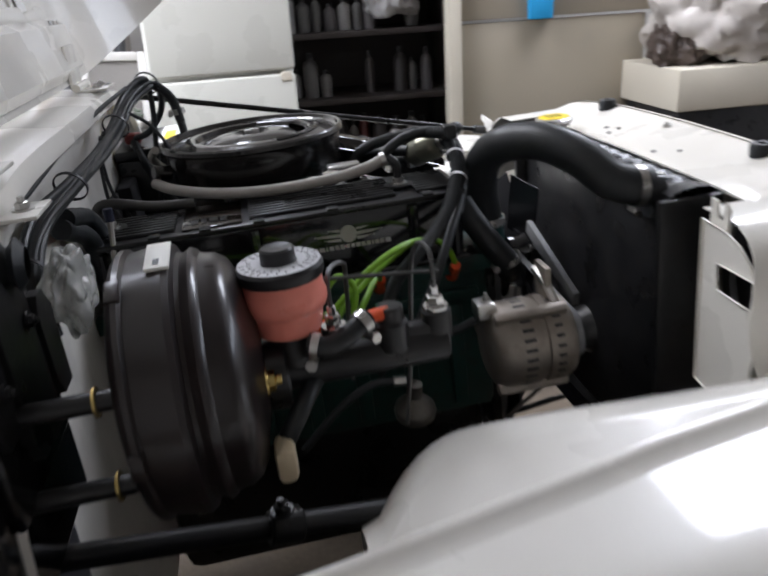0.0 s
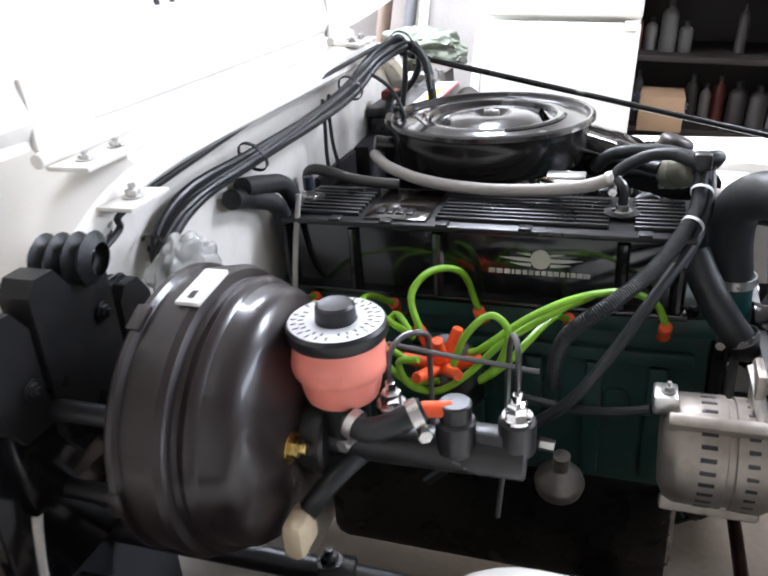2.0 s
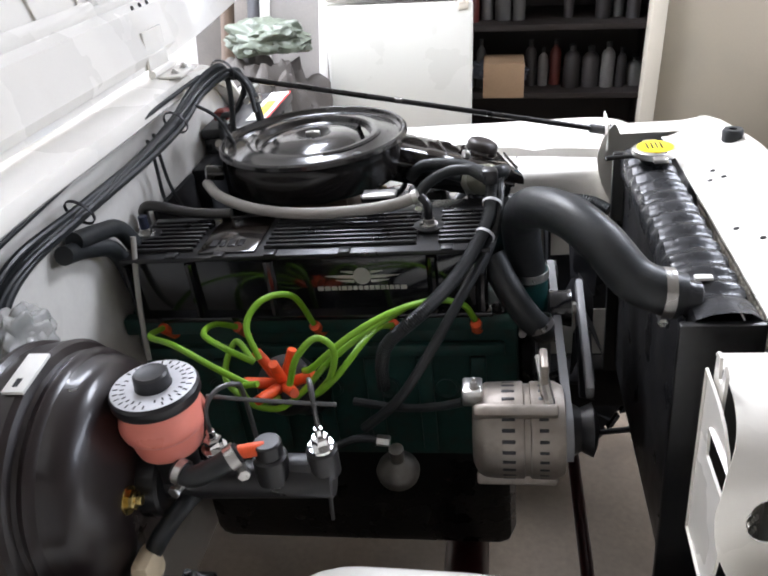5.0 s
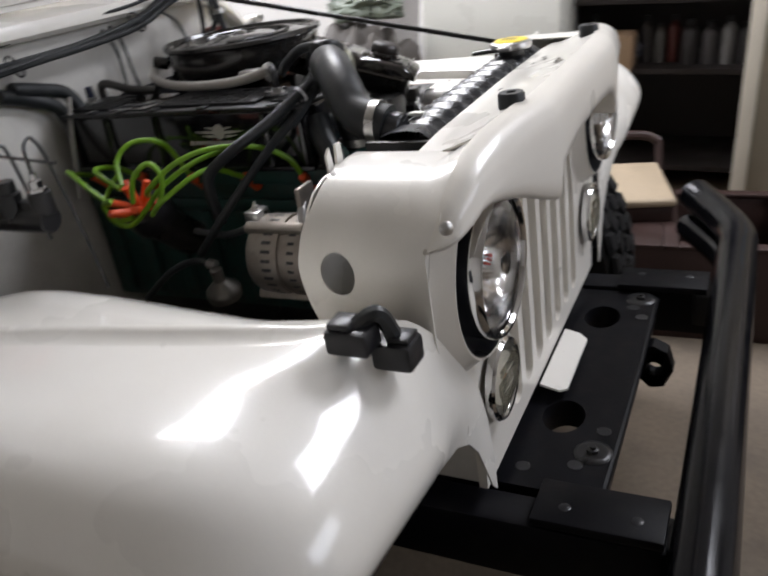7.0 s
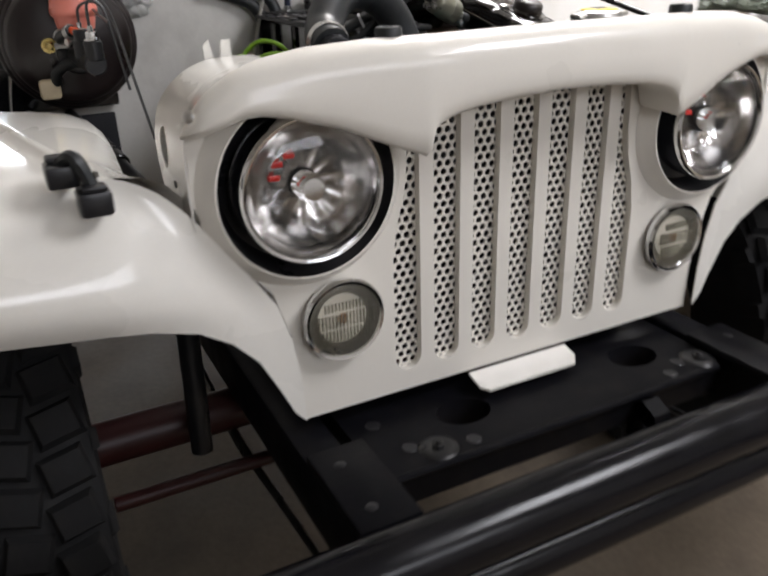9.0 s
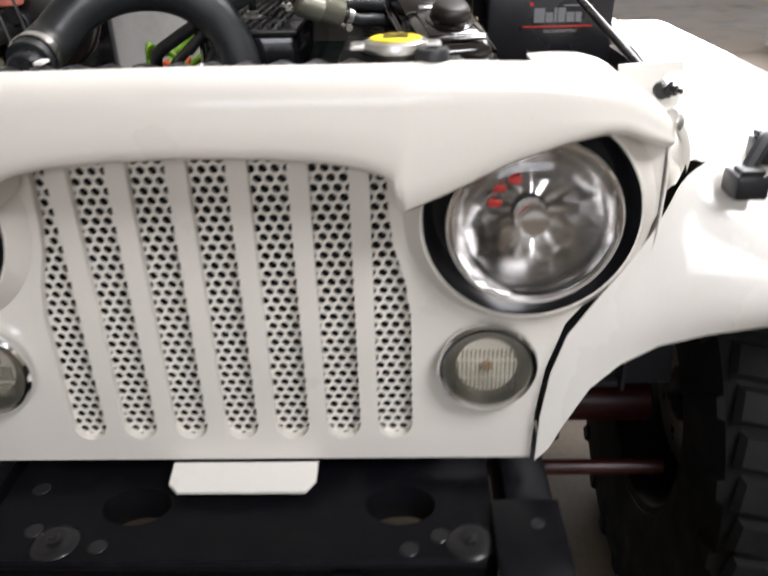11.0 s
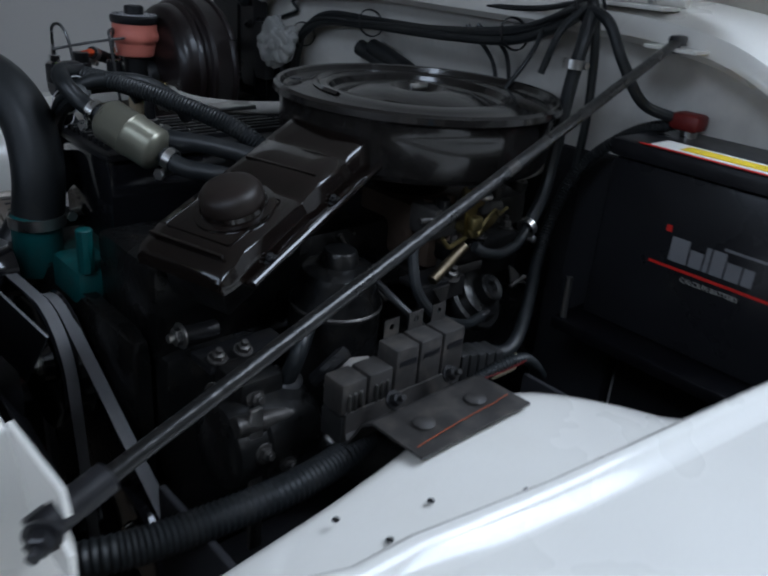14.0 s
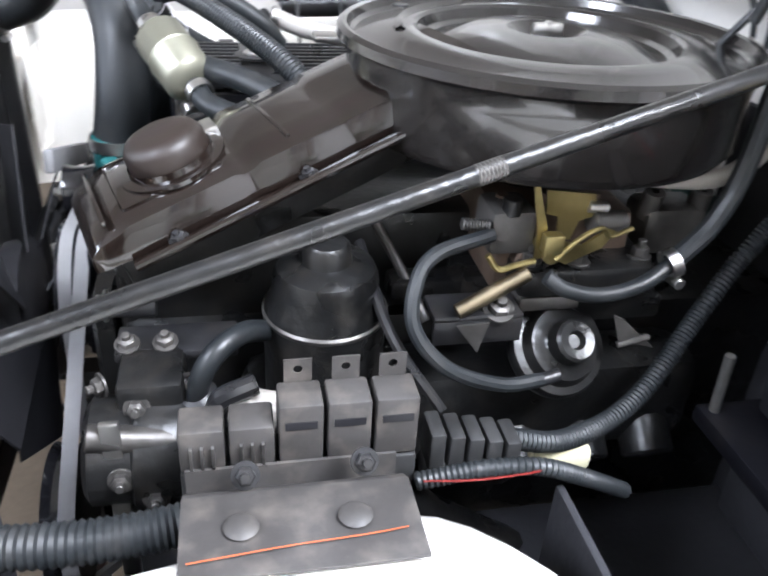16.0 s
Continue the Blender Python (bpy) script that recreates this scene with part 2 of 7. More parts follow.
def tube(bm, points, r, seg=10, per=8, ridge=0.0, pitch=0.004, ends=None):
    """A hose or lead along the points; ridge gives it the rings of a corrugated sleeve; ends: radius at its two ends."""
    line = smooth_path(points, per)
    if ridge:
        fine, step = [], pitch / 2
        for a, b in zip(line, line[1:]):
            k = max(1, round((b - a).length / step))
            fine += [a.lerp(b, j / k) for j in range(k)]
        line = fine + [line[-1]]
    rings, side = [], None
    for i, c in enumerate(line):
        d = (line[min(i + 1, len(line) - 1)] - line[max(i - 1, 0)]).normalized()
        if side is None:
            side = frame_axes(d)[1]
        side = (side - d * side.dot(d)).normalized()
        up = d.cross(side)
        rr = r + (ridge if i % 2 else 0)
        if ends:
            rr *= ends[0] + (ends[1] - ends[0]) * i / (len(line) - 1)
        rings.append([bm.verts.new(c + rr * (math.cos(a) * side + math.sin(a) * up)) for a in (math.tau * k / seg for k in range(seg))])
    for p, q in zip(rings, rings[1:]):
        for k in range(seg):
            bm.faces.new((p[k], p[(k + 1) % seg], q[(k + 1) % seg], q[k]))
    bm.faces.new(rings[0])
    bm.faces.new(rings[-1])
    return bm


def sheet(bm, f, us, vs, thick=0.0):
    """A surface of f(u, v), with thickness towards its back where given."""
    g = [[bm.verts.new(f(u, v)) for v in vs] for u in us]
    faces = [bm.faces.new((g[i][j], g[i + 1][j], g[i + 1][j + 1], g[i][j + 1])) for i in range(len(us) - 1) for j in range(len(vs) - 1)]
    if thick:
        bmesh.ops.recalc_face_normals(bm, faces=faces)
        bmesh.ops.solidify(bm, geom=faces, thickness=thick)
    return bm


def plate(bm, loops, place, back):
    """A flat plate with holes: loops of (a, b), the first its outline; place(a, b, depth) puts a point; back: its thickness."""
    edges, rings = [], []
    for loop in loops:
        front = [bm.verts.new(place(a, b, 0.0)) for a, b in loop]
        rear = [bm.verts.new(place(a, b, back)) for a, b in loop]
        rings.append((front, rear))
        edges += [bm.edges.new((front[k], front[(k + 1) % len(front)])) for k in range(len(front))]
    bmesh.ops.triangle_fill(bm, edges=edges, use_beauty=True)
    for front, rear in rings:
        for k in range(len(front)):
            l = (k + 1) % len(front)
            bm.faces.new((front[k], front[l], rear[l], rear[k]))
    return bm


def prism(bm, outline, place, depth):
    """A solid of a closed outline, pushed back by depth."""
    plate(bm, [outline], place, depth)
    rear = [bm.verts.new(place(a, b, depth)) for a, b in outline]
    bm.faces.new(rear)
    return bm


def circle(a, b, r, n=24, r2=None, start=0.0):
    return [(a + r * math.cos(math.tau * k / n + start), b + (r2 or r) * math.sin(math.tau * k / n + start)) for k in range(n)]


def ease(table, x):
    """A value between the rows of a table."""
    return float(np.interp(x, [r[0] for r in table], [r[1] for r in table]))


def lin(a, b, n):
    return [a + (b - a) * k / n for k in range(n + 1)]


def hexbolt(bm, p, axis, r=0.007, h=0.006):
    d, a, b = frame_axes(axis)
    o = Vector(p)
    cyl(bm, o, o + d * h * 0.25, r * 1.45, 16)
    spin(bm, [(r, h * 0.25), (r, h * 0.9), (r * 0.8, h), (0, h)], o, axis, 6)
    cyl(bm, o + d * h, o + d * h * 1.6, r * 0.5, 8)
    return bm


def clamp_band(name, p, axis, r, parent, width=0.012):
    """A worm-drive clamp with its screw housing."""
    d, a, b = frame_axes(axis)
    o = Vector(p)
    bm = spin(B(), [(r, -width / 2), (r + 0.0015, -width / 2), (r + 0.0015, width / 2), (r, width / 2)], o, axis, 24)
    s = o + b * (r + 0.005)
    cyl(bm, s - a * 0.009, s + a * 0.009, 0.0045, 10)
    cyl(bm, s + a * 0.009, s + a * 0.013, 0.006, 6)
    return part(name, bm, STEEL, parent, "zinc-plated worm-drive hose clamp")

# ---- the garage ----
I = Matrix.Identity(4)
X0, X1, Y0, Y1 = -4.5, 3.4, -3.6, 3.1
tagged(part("floor", box(B(), X0 - 6, X1 + 0.2, Y0 - 0.2, Y1 + 0.2, -0.12, 0), CONCRETE, m=I), "stained bare concrete garage floor", "floor", kind="structure")
tagged(part("wall_north", box(B(), X0, X1, Y1, Y1 + 0.2, 0, CEIL), WALLPAINT, m=I), "plain pale painted garage wall", "wall", kind="structure")
tagged(part("wall_south", box(B(), X0, X1, Y0 - 0.2, Y0, 0, CEIL), WALLPAINT, m=I), "plain pale painted garage wall", "wall", kind="structure")
# The high opening is added to admit the front fill light.
bm = B()
plate(bm, [[(Y0 - 0.2, 0), (Y1 + 0.2, 0), (Y1 + 0.2, CEIL), (Y0 - 0.2, CEIL)], [(-0.95, 1.9), (1.55, 1.9), (1.55, 2.7), (-0.95, 2.7)]], lambda a, b, d: (X1 + d, a, b), 0.2)
tagged(part("wall_east", bm, WALLPAINT, m=I), "plain pale garage wall with an opening added for fill light", "wall", kind="structure")
bm = B()
plate(bm, [[(Y0 - 0.2, 0), (-0.9, 0), (-0.9, 2.5), (2.7, 2.5), (2.7, 0), (Y1 + 0.2, 0), (Y1 + 0.2, CEIL), (Y0 - 0.2, CEIL)]], lambda a, b, d: (X0 - d, a, b), 0.2)
tagged(part("wall_west", bm, WALLPAINT, m=I), "pale garage wall with a wide open doorway", "wall", kind="structure")
bm = B()
holes = [[(sx - w / 2, sy - d / 2), (sx + w / 2, sy - d / 2), (sx + w / 2, sy + d / 2), (sx - w / 2, sy + d / 2)] for sx, sy, w, d in SKYLIGHTS]
plate(bm, [[(X0 - 0.2, Y0 - 0.2), (X1 + 0.2, Y0 - 0.2), (X1 + 0.2, Y1 + 0.2), (X0 - 0.2, Y1 + 0.2)], *holes], lambda a, b, d: (a, b, CEIL + d), 0.15)
tagged(part("ceiling", bm, WALLPAINT, m=I), "plain ceiling with skylight openings", "ceiling", kind="structure")

# beige board with its cream post
bm = box(B(), 0.25, 1.12, 2.2, 2.24, 0.012, 1.172, 0.004)
board = tagged(part("partition_board", bm, BOARD, m=I), "plain beige painted board partition beside a cream post", "partition", kind="structure")
part("upper_board", box(B(), 0.25, 1.3, 2.19, 2.235, 1.185, 2.2, 0.004), BOARD, board, m=I)
tagged(part("corner_post", box(B(), 0.19, 0.246, 2.15, 2.24, 0.0, 2.3, 0.005), POST, m=I), "upright cream-painted timber post", "post", kind="structure")
tagged(part("blue_hook", box(B(), 0.55, 0.655, 2.14, 2.185, 1.176, 1.34, 0.006), BLUE, m=I), "bright blue plastic strip fixed to the beige board", "strip")

# refrigerator, turned a little to the car
FR = pose(-1.047, 1.95, 0, 0, 0, 5.7)


def fridge():
    f = thing("refrigerator", (0.28, 0.3, 0), "old off-white two-door refrigerator with a yellowed seam", "refrigerator", m=FR)
    part("body", box(B(), 0.0, 0.565, 0.055, 0.6, 0.05, 1.72, 0.012), FRIDGE, f)
    for n, z0, z1 in (("lower_door", 0.42, 1.045), ("freezer_door", 1.06, 1.70), ("bottom_panel", 0.09, 0.41)):
        d = part(n, box(B(), 0.002, 0.563, 0.0, 0.05, z0, z1, 0.012, seg=3), FRIDGE, f)
        if n != "bottom_panel":
            part("door_seal", box(B(), 0.012, 0.553, 0.048, 0.056, z0 + 0.01, z1 - 0.01), mat("yellowed_seal", (0.5, 0.42, 0.26), 0.6), d)
            part("catch", box(B(), 0.505, 0.545, -0.004, 0.01, (z1 if z0 < 1 else z0) - 0.03, (z1 if z0 < 1 else z0) - 0.008, 0.003), POST, d)
    for x in (0.05, 0.5):
        for y in (0.1, 0.5):
            part("foot", cyl(B(), (x, y, 0), (x, y, 0.06), 0.02), PLASTIC, f)


fridge()

# dark open shelving between the refrigerator and the post
SHELF_Z = (0.12, 0.56, 0.86, 1.16, 1.5)


def shelving():
    s = thing("shelf_unit", (-0.15, 2.75, 0), "dark wooden open shelf unit full of clutter", "shelf", m=I)
    for z in SHELF_Z:
        part("shelf_board", box(B(), -0.62, 0.3, 2.5, 2.98, z - 0.025, z, 0.002), DARKWOOD, s)
    for x in (-0.64, 0.3):
        part("side_panel", box(B(), x, x + 0.025, 2.49, 2.99, 0, 1.95, 0.002), DARKWOOD, s)
    part("back_panel", box(B(), -0.64, 0.325, 2.99, 3.0, 0, 1.95), DARKWOOD, s)


shelving()
rng = random.Random(4)
JAR = [mat("clouded_bottle", (0.13, 0.125, 0.12), 0.35, each=0.5), mat("dark_tin", (0.05, 0.045, 0.045), 0.4, each=0.4), mat("rusty_red_tin", (0.12, 0.025, 0.02), 0.4, each=0.3)]


def bottle(x, y, z, r, h, m):
    b = thing("bottle", (x, y, z), "dull plastic bottle standing on the dark shelf", "bottle", "bottles on the shelf", m=I)
    part("bottle_body", spin(B(), [(0, 0), (r, 0), (r, h * 0.7), (r * 0.75, h * 0.8), (r * 0.36, h * 0.85), (r * 0.36, h * 0.9), (0, h * 0.9)], (x, y, z), seg=14), m, b)
    part("bottle_cap", cyl(B(), (x, y, z + h * 0.89), (x, y, z + h), r * 0.42, 10), PLASTIC, b)


for z in (0.56, 0.86, 1.16):
    x = -0.55
    while x < 0.2:
        r = rng.uniform(0.022, 0.042)
        x += r + 0.006
        if rng.random() < 0.8:
            bottle(x, 2.62 + rng.uniform(-0.03, 0.05), z, r, rng.uniform(0.12, 0.22), JAR[rng.choice((0, 0, 1, 1, 2))])
        x += r


def carton(x0, x1, y0, y1, z0, h, label, material=CARD):
    c = thing("cardboard_box", ((x0 + x1) / 2, (y0 + y1) / 2, z0), label, "box", m=I)
    part("carton_body", box(B(), x0, x1, y0, y1, z0, z0 + h, 0.004), material, c)
    part("flap", box(B(), x0 + 0.003, (x0 + x1) / 2 - 0.002, y0 + 0.003, y1 - 0.003, z0 + h, z0 + h + 0.004), material, c)
    part("flap", box(B(), (x0 + x1) / 2 + 0.002, x1 - 0.003, y0 + 0.003, y1 - 0.003, z0 + h, z0 + h + 0.004), material, c)


carton(-0.45, -0.27, 2.42, 2.6, 0.56, 0.15, "small brown cardboard box on the dark shelf")


def bag_heap(name, c, size, material, label, category, seed, m=I):
    """A crumpled sheet or bag, closed below."""
    bm = B()
    r = bmesh.ops.create_icosphere(bm, subdivisions=5, radius=1.0)
    for v in r["verts"]:
        p = v.co.copy()
        k = 0.92 + 0.26 * noise.noise(p * 1.5 + Vector((seed, 0, 0))) + 0.34 * abs(noise.noise(p * 2.3 + Vector((0, seed, 0)))) - 0.14 * abs(noise.noise(p * 4.6 + Vector((seed, seed, 0))))
        k += 0.07 * abs(noise.noise(p * 10))
        v.co = Vector((c[0] + p.x * size[0] * k, c[1] + p.y * size[1] * k, c[2] + max(p.z, -0.75) * size[2] * k))
    return tagged(part(name, bm, material, m=m, smooth=40), label, category)


bag_heap("plastic_bag", (0.02, 2.6, 1.32), (0.14, 0.1, 0.14), mat("grey_bag_film", (0.32, 0.31, 0.30), 0.35, bump=0.3), "crumpled grey plastic bag on the shelf", "bag", 3.0)
bag_heap("cloth_bundle", (-0.38, 2.62, 0.64), (0.13, 0.1, 0.06), mat("blue_grey_cloth", (0.10, 0.11, 0.14), 0.8, bump=0.3), "dark blue-grey cloth bundle on the shelf", "cloth", 7.0)
# covered machine beyond the front of the car
cov = thing("cream_cabinet", (1.3, 2.0, 0), "low cream cabinet with a dark plinth", "cabinet", m=I)
part("cabinet_body", box(B(), 1.02, 1.75, 1.72, 2.25, 0.80, 0.97, 0.01), POST, cov)
part("base", box(B(), 1.04, 1.73, 1.74, 2.18, 0.0, 0.80, 0.01), SATIN, cov)
bag_heap("dust_sheet", (1.36, 1.96, 1.18), (0.34, 0.25, 0.3), FABRIC, "crumpled silver-grey dust sheet over the cream cabinet", "dust sheet", 11.0)
bag_heap("leather_bag", (1.1, 1.92, 1.06), (0.1, 0.12, 0.13), mat("dark_brown_leather", (0.07, 0.05, 0.04), 0.5, bump=0.3), "dark brown bag on the cream cabinet", "bag", 5.0)
# old wooden drawer and stool before the board


def drawer_crate():
    m = pose(0.43, 1.2, 0, 0, 0, 7)
    c = thing("wooden_crate", (-0.2, 0.24, 0), "open dark red-brown wooden drawer box on the floor", "crate", m=m)
    for n, b in (("side", (-0.76, -0.732, 0.0, 0.48)), ("divider", (-0.39, -0.362, 0.029, 0.451)), ("side", (-0.028, 0.0, 0.0, 0.48)), ("end", (-0.731, -0.029, 0.0, 0.028)), ("end", (-0.731, -0.029, 0.452, 0.48))):
        part(n, box(B(), *b, 0.0, 0.31, 0.003), WOOD, c)
    for b in ((-0.398, -0.352, -0.008, 0.488), (-0.038, 0.008, -0.008, 0.488)):
        part("rim", box(B(), *b, 0.3105, 0.325, 0.004), WOOD, c)
    for b in ((-0.351, -0.039, -0.008, 0.036), (-0.351, -0.039, 0.444, 0.488)):
        part("rim", box(B(), *b, 0.3105, 0.325, 0.004), WOOD, c)
    part("bottom", box(B(), -0.361, -0.029, 0.029, 0.451, 0.02, 0.035), WOOD, c)
    part("lid", box(B(), -0.768, -0.399, -0.008, 0.488, 0.3105, 0.3255, 0.004), WOOD, c)


drawer_crate()


def crate_seat():
    m = pose(-0.09, 1.49, 0, 0, 0, 16)
    s = thing("seat", (0, 0, 0.326), "small tan padded seat with a bent wooden back rail", "seat", m=m)
    part("pad", box(B(), -0.092, 0.092, -0.19, 0.19, 0.375, 0.405, 0.012, seg=3), mat("faded_tan_seat", (0.30, 0.235, 0.16), 0.6, vary=0.2, bump=0.15), s, "faded tan padded top")
    part("apron", box(B(), -0.085, 0.085, -0.18, 0.18, 0.3262, 0.374, 0.004), WOOD, s)
    for x in (-0.10, 0.10):
        part("back_post", tube(B(), [(x, 0.195, 0.335), (x, 0.21, 0.38), (x * 0.98, 0.235, 0.47)], 0.014), WOOD, s)
    part("top_rail", tube(B(), [(-0.10, 0.235, 0.465), (-0.05, 0.25, 0.485), (0.05, 0.25, 0.485), (0.10, 0.235, 0.465)], 0.017), WOOD, s)


crate_seat()


def plastic_crate():
    """An open terracotta tub with a rolled rim, and odds and ends in it."""
    m = pose(-0.56, 1.76, 0)
    c = thing("plastic_tub", (0, 0, 0), "open terracotta plastic tub standing on the floor", "tub", m=m)
    clay = mat("terracotta_plastic", (0.24, 0.062, 0.034), 0.55, vary=0.2, scale=8, bump=0.1, dirt=(0.1, 0.05, 0.035), dirt_amount=0.4)
    for n, b in (("wall", (-0.21, -0.196, -0.13, 0.13)), ("wall", (0.196, 0.21, -0.13, 0.13)), ("wall", (-0.195, 0.195, -0.13, -0.116)), ("wall", (-0.195, 0.195, 0.116, 0.13))):
        part(n, box(B(), *b, 0.0, 0.285, 0.003), clay, c)
    part("rim", tube(B(), [(-0.21, -0.13, 0.29), (0.21, -0.13, 0.29), (0.21, 0.13, 0.29), (-0.21, 0.13, 0.29), (-0.21, -0.13, 0.29)], 0.011, 8, 1), clay, c)
    part("base", box(B(), -0.195, 0.195, -0.115, 0.115, 0.01, 0.02), clay, c)


plastic_crate()
bag_heap("paper_bundle", (-0.68, 1.76, 0.25), (0.1, 0.09, 0.08), mat("tan_paper", (0.5, 0.36, 0.2), 0.7, vary=0.2, bump=0.2), "crumpled tan paper bundle in the terracotta tub", "paper", 8.0)
bag_heap("backpack", (0.72, 1.72, 0.2), (0.19, 0.16, 0.24), mat("dark_canvas", (0.011, 0.009, 0.008), 0.8, vary=0.3, bump=0.3), "dark canvas bag slumped on the floor before the board", "bag", 13.0)
bag_heap("red_rag", (-0.33, 1.5, 0.07), (0.07, 0.06, 0.09), mat("faded_red_cloth", (0.5, 0.05, 0.03), 0.8, vary=0.2, bump=0.3), "crumpled red rag lying on the floor", "rag", 9.0)
# things leaning beside the refrigerator


def leaning_frame():
    f = thing("picture_frame", (-1.22, 2.05, 0), "white wooden frame leaning against the wall", "frame", m=pose(0, 0, 0))
    m = pose(-1.2, 1.98, 0.62, -14, 4, 12)
    for n, b in (("stile", (-0.13, -0.095)), ("stile", (0.095, 0.13))):
        part(n, box(B(), *b, -0.015, 0.015, -0.6, 0.56, 0.004, m=m), WALLPAINT, f)
    for z in (-0.6, 0.525):
        part("rail", box(B(), -0.094, 0.094, -0.014, 0.014, z, z + 0.035, 0.004, m=m), WALLPAINT, f)
    part("panel", box(B(), -0.094, 0.094, -0.004, 0.004, -0.56, 0.524, m=m), mat("grey_panel", (0.19, 0.175, 0.16), 0.6), f)


leaning_frame()
PLANK = mat("grey_weathered_board", (0.13, 0.115, 0.10), 0.7, vary=0.25, scale=8, bump=0.2, each=0.5)
for x, w, h in ((-1.78, 0.14, 1.7), (-1.60, 0.11, 1.95), (-1.44, 0.15, 1.8), (-1.26, 0.12, 2.0)):
    tagged(part("leaning_board", box(B(), -w / 2, w / 2, -0.012, 0.012, 0.0, h, 0.003, m=pose(x, 2.52, 0, -10, 2, 8)), PLANK, m=I), "grey weathered board leaning upright against the wall", "board", "boards against the wall")
for k, (x, y, r, mm, lab) in enumerate(((-1.42, 2.12, 0.018, mat("weathered_pole", (0.22, 0.18, 0.14), 0.7), "weathered wooden pole leaning upright"), (-1.5, 2.15, 0.026, mat("grey_pole", (0.10, 0.10, 0.105), 0.5), "grey metal pole leaning upright"), (-1.60, 2.1, 0.03, mat("brown_pole", (0.09, 0.06, 0.04), 0.6), "brown wooden pole leaning upright"), (-1.27, 2.2, 0.024, mat("black_pole", (0.03, 0.03, 0.032), 0.5), "black pole leaning upright"), (-1.36, 2.2, 0.026, mat("dark_blue_pole", (0.03, 0.05, 0.09), 0.4), "dark blue pole leaning upright"))):
    tagged(part("pole", cyl(B(), (x, y, 0), (x + 0.12, y + 0.35, 1.9), r, 14), mm, m=I), lab + " against the garage wall", "pole", "poles against the wall")
bag_heap("green_sheet", (-1.24, 1.82, 0.96), (0.16, 0.1, 0.07), PALEGREEN, "crumpled dull green plastic sheet lying on a sack", "sheet", 6.0)
bag_heap("sack", (-1.24, 1.80, 0.48), (0.22, 0.2, 0.46), mat("grey_sackcloth", (0.075, 0.066, 0.058), 0.85, bump=0.3, scale=12), "stuffed grey-beige sack beside the refrigerator", "sack", 2.0)

# ---- body of the vehicle ----
jeep = thing("off_road_vehicle", (-1.0, 0, 0), "white off-road vehicle with its bonnet open", "vehicle")


def ridge(x, sgn=1):
    """Half width of the bonnet line at x; the right wing stands a little wider."""
    y = ease([(0.0, 0.485), (0.06, 0.517), (0.1, 0.529), (0.15, 0.540), (0.25, 0.560), (0.4, 0.586), (0.63, 0.614), (0.8, 0.637), (1.05, 0.66)], max(0.0, -x))
    return y + (0.05 * min(1.0, max(0.0, -x) / 0.06 + 0.3) + 0.028 * min(1.0, max(0.0, (-x - 0.35) / 0.3)) if sgn < 0 else 0.0)


SEAM = [(0.63, 0.350), (0.70, 0.352), (0.76, 0.360), (0.82, 0.378), (0.87, 0.415), (0.91, 0.445), (0.95, 0.462), (1.02, 0.4605)]
ARCH = [(0.352, 0.632), (0.375, 0.66), (0.40, 0.735), (0.435, 0.785), (0.48, 0.813), (0.55, 0.825), (0.70, 0.842), (0.80, 0.855), (0.842, 0.875)]


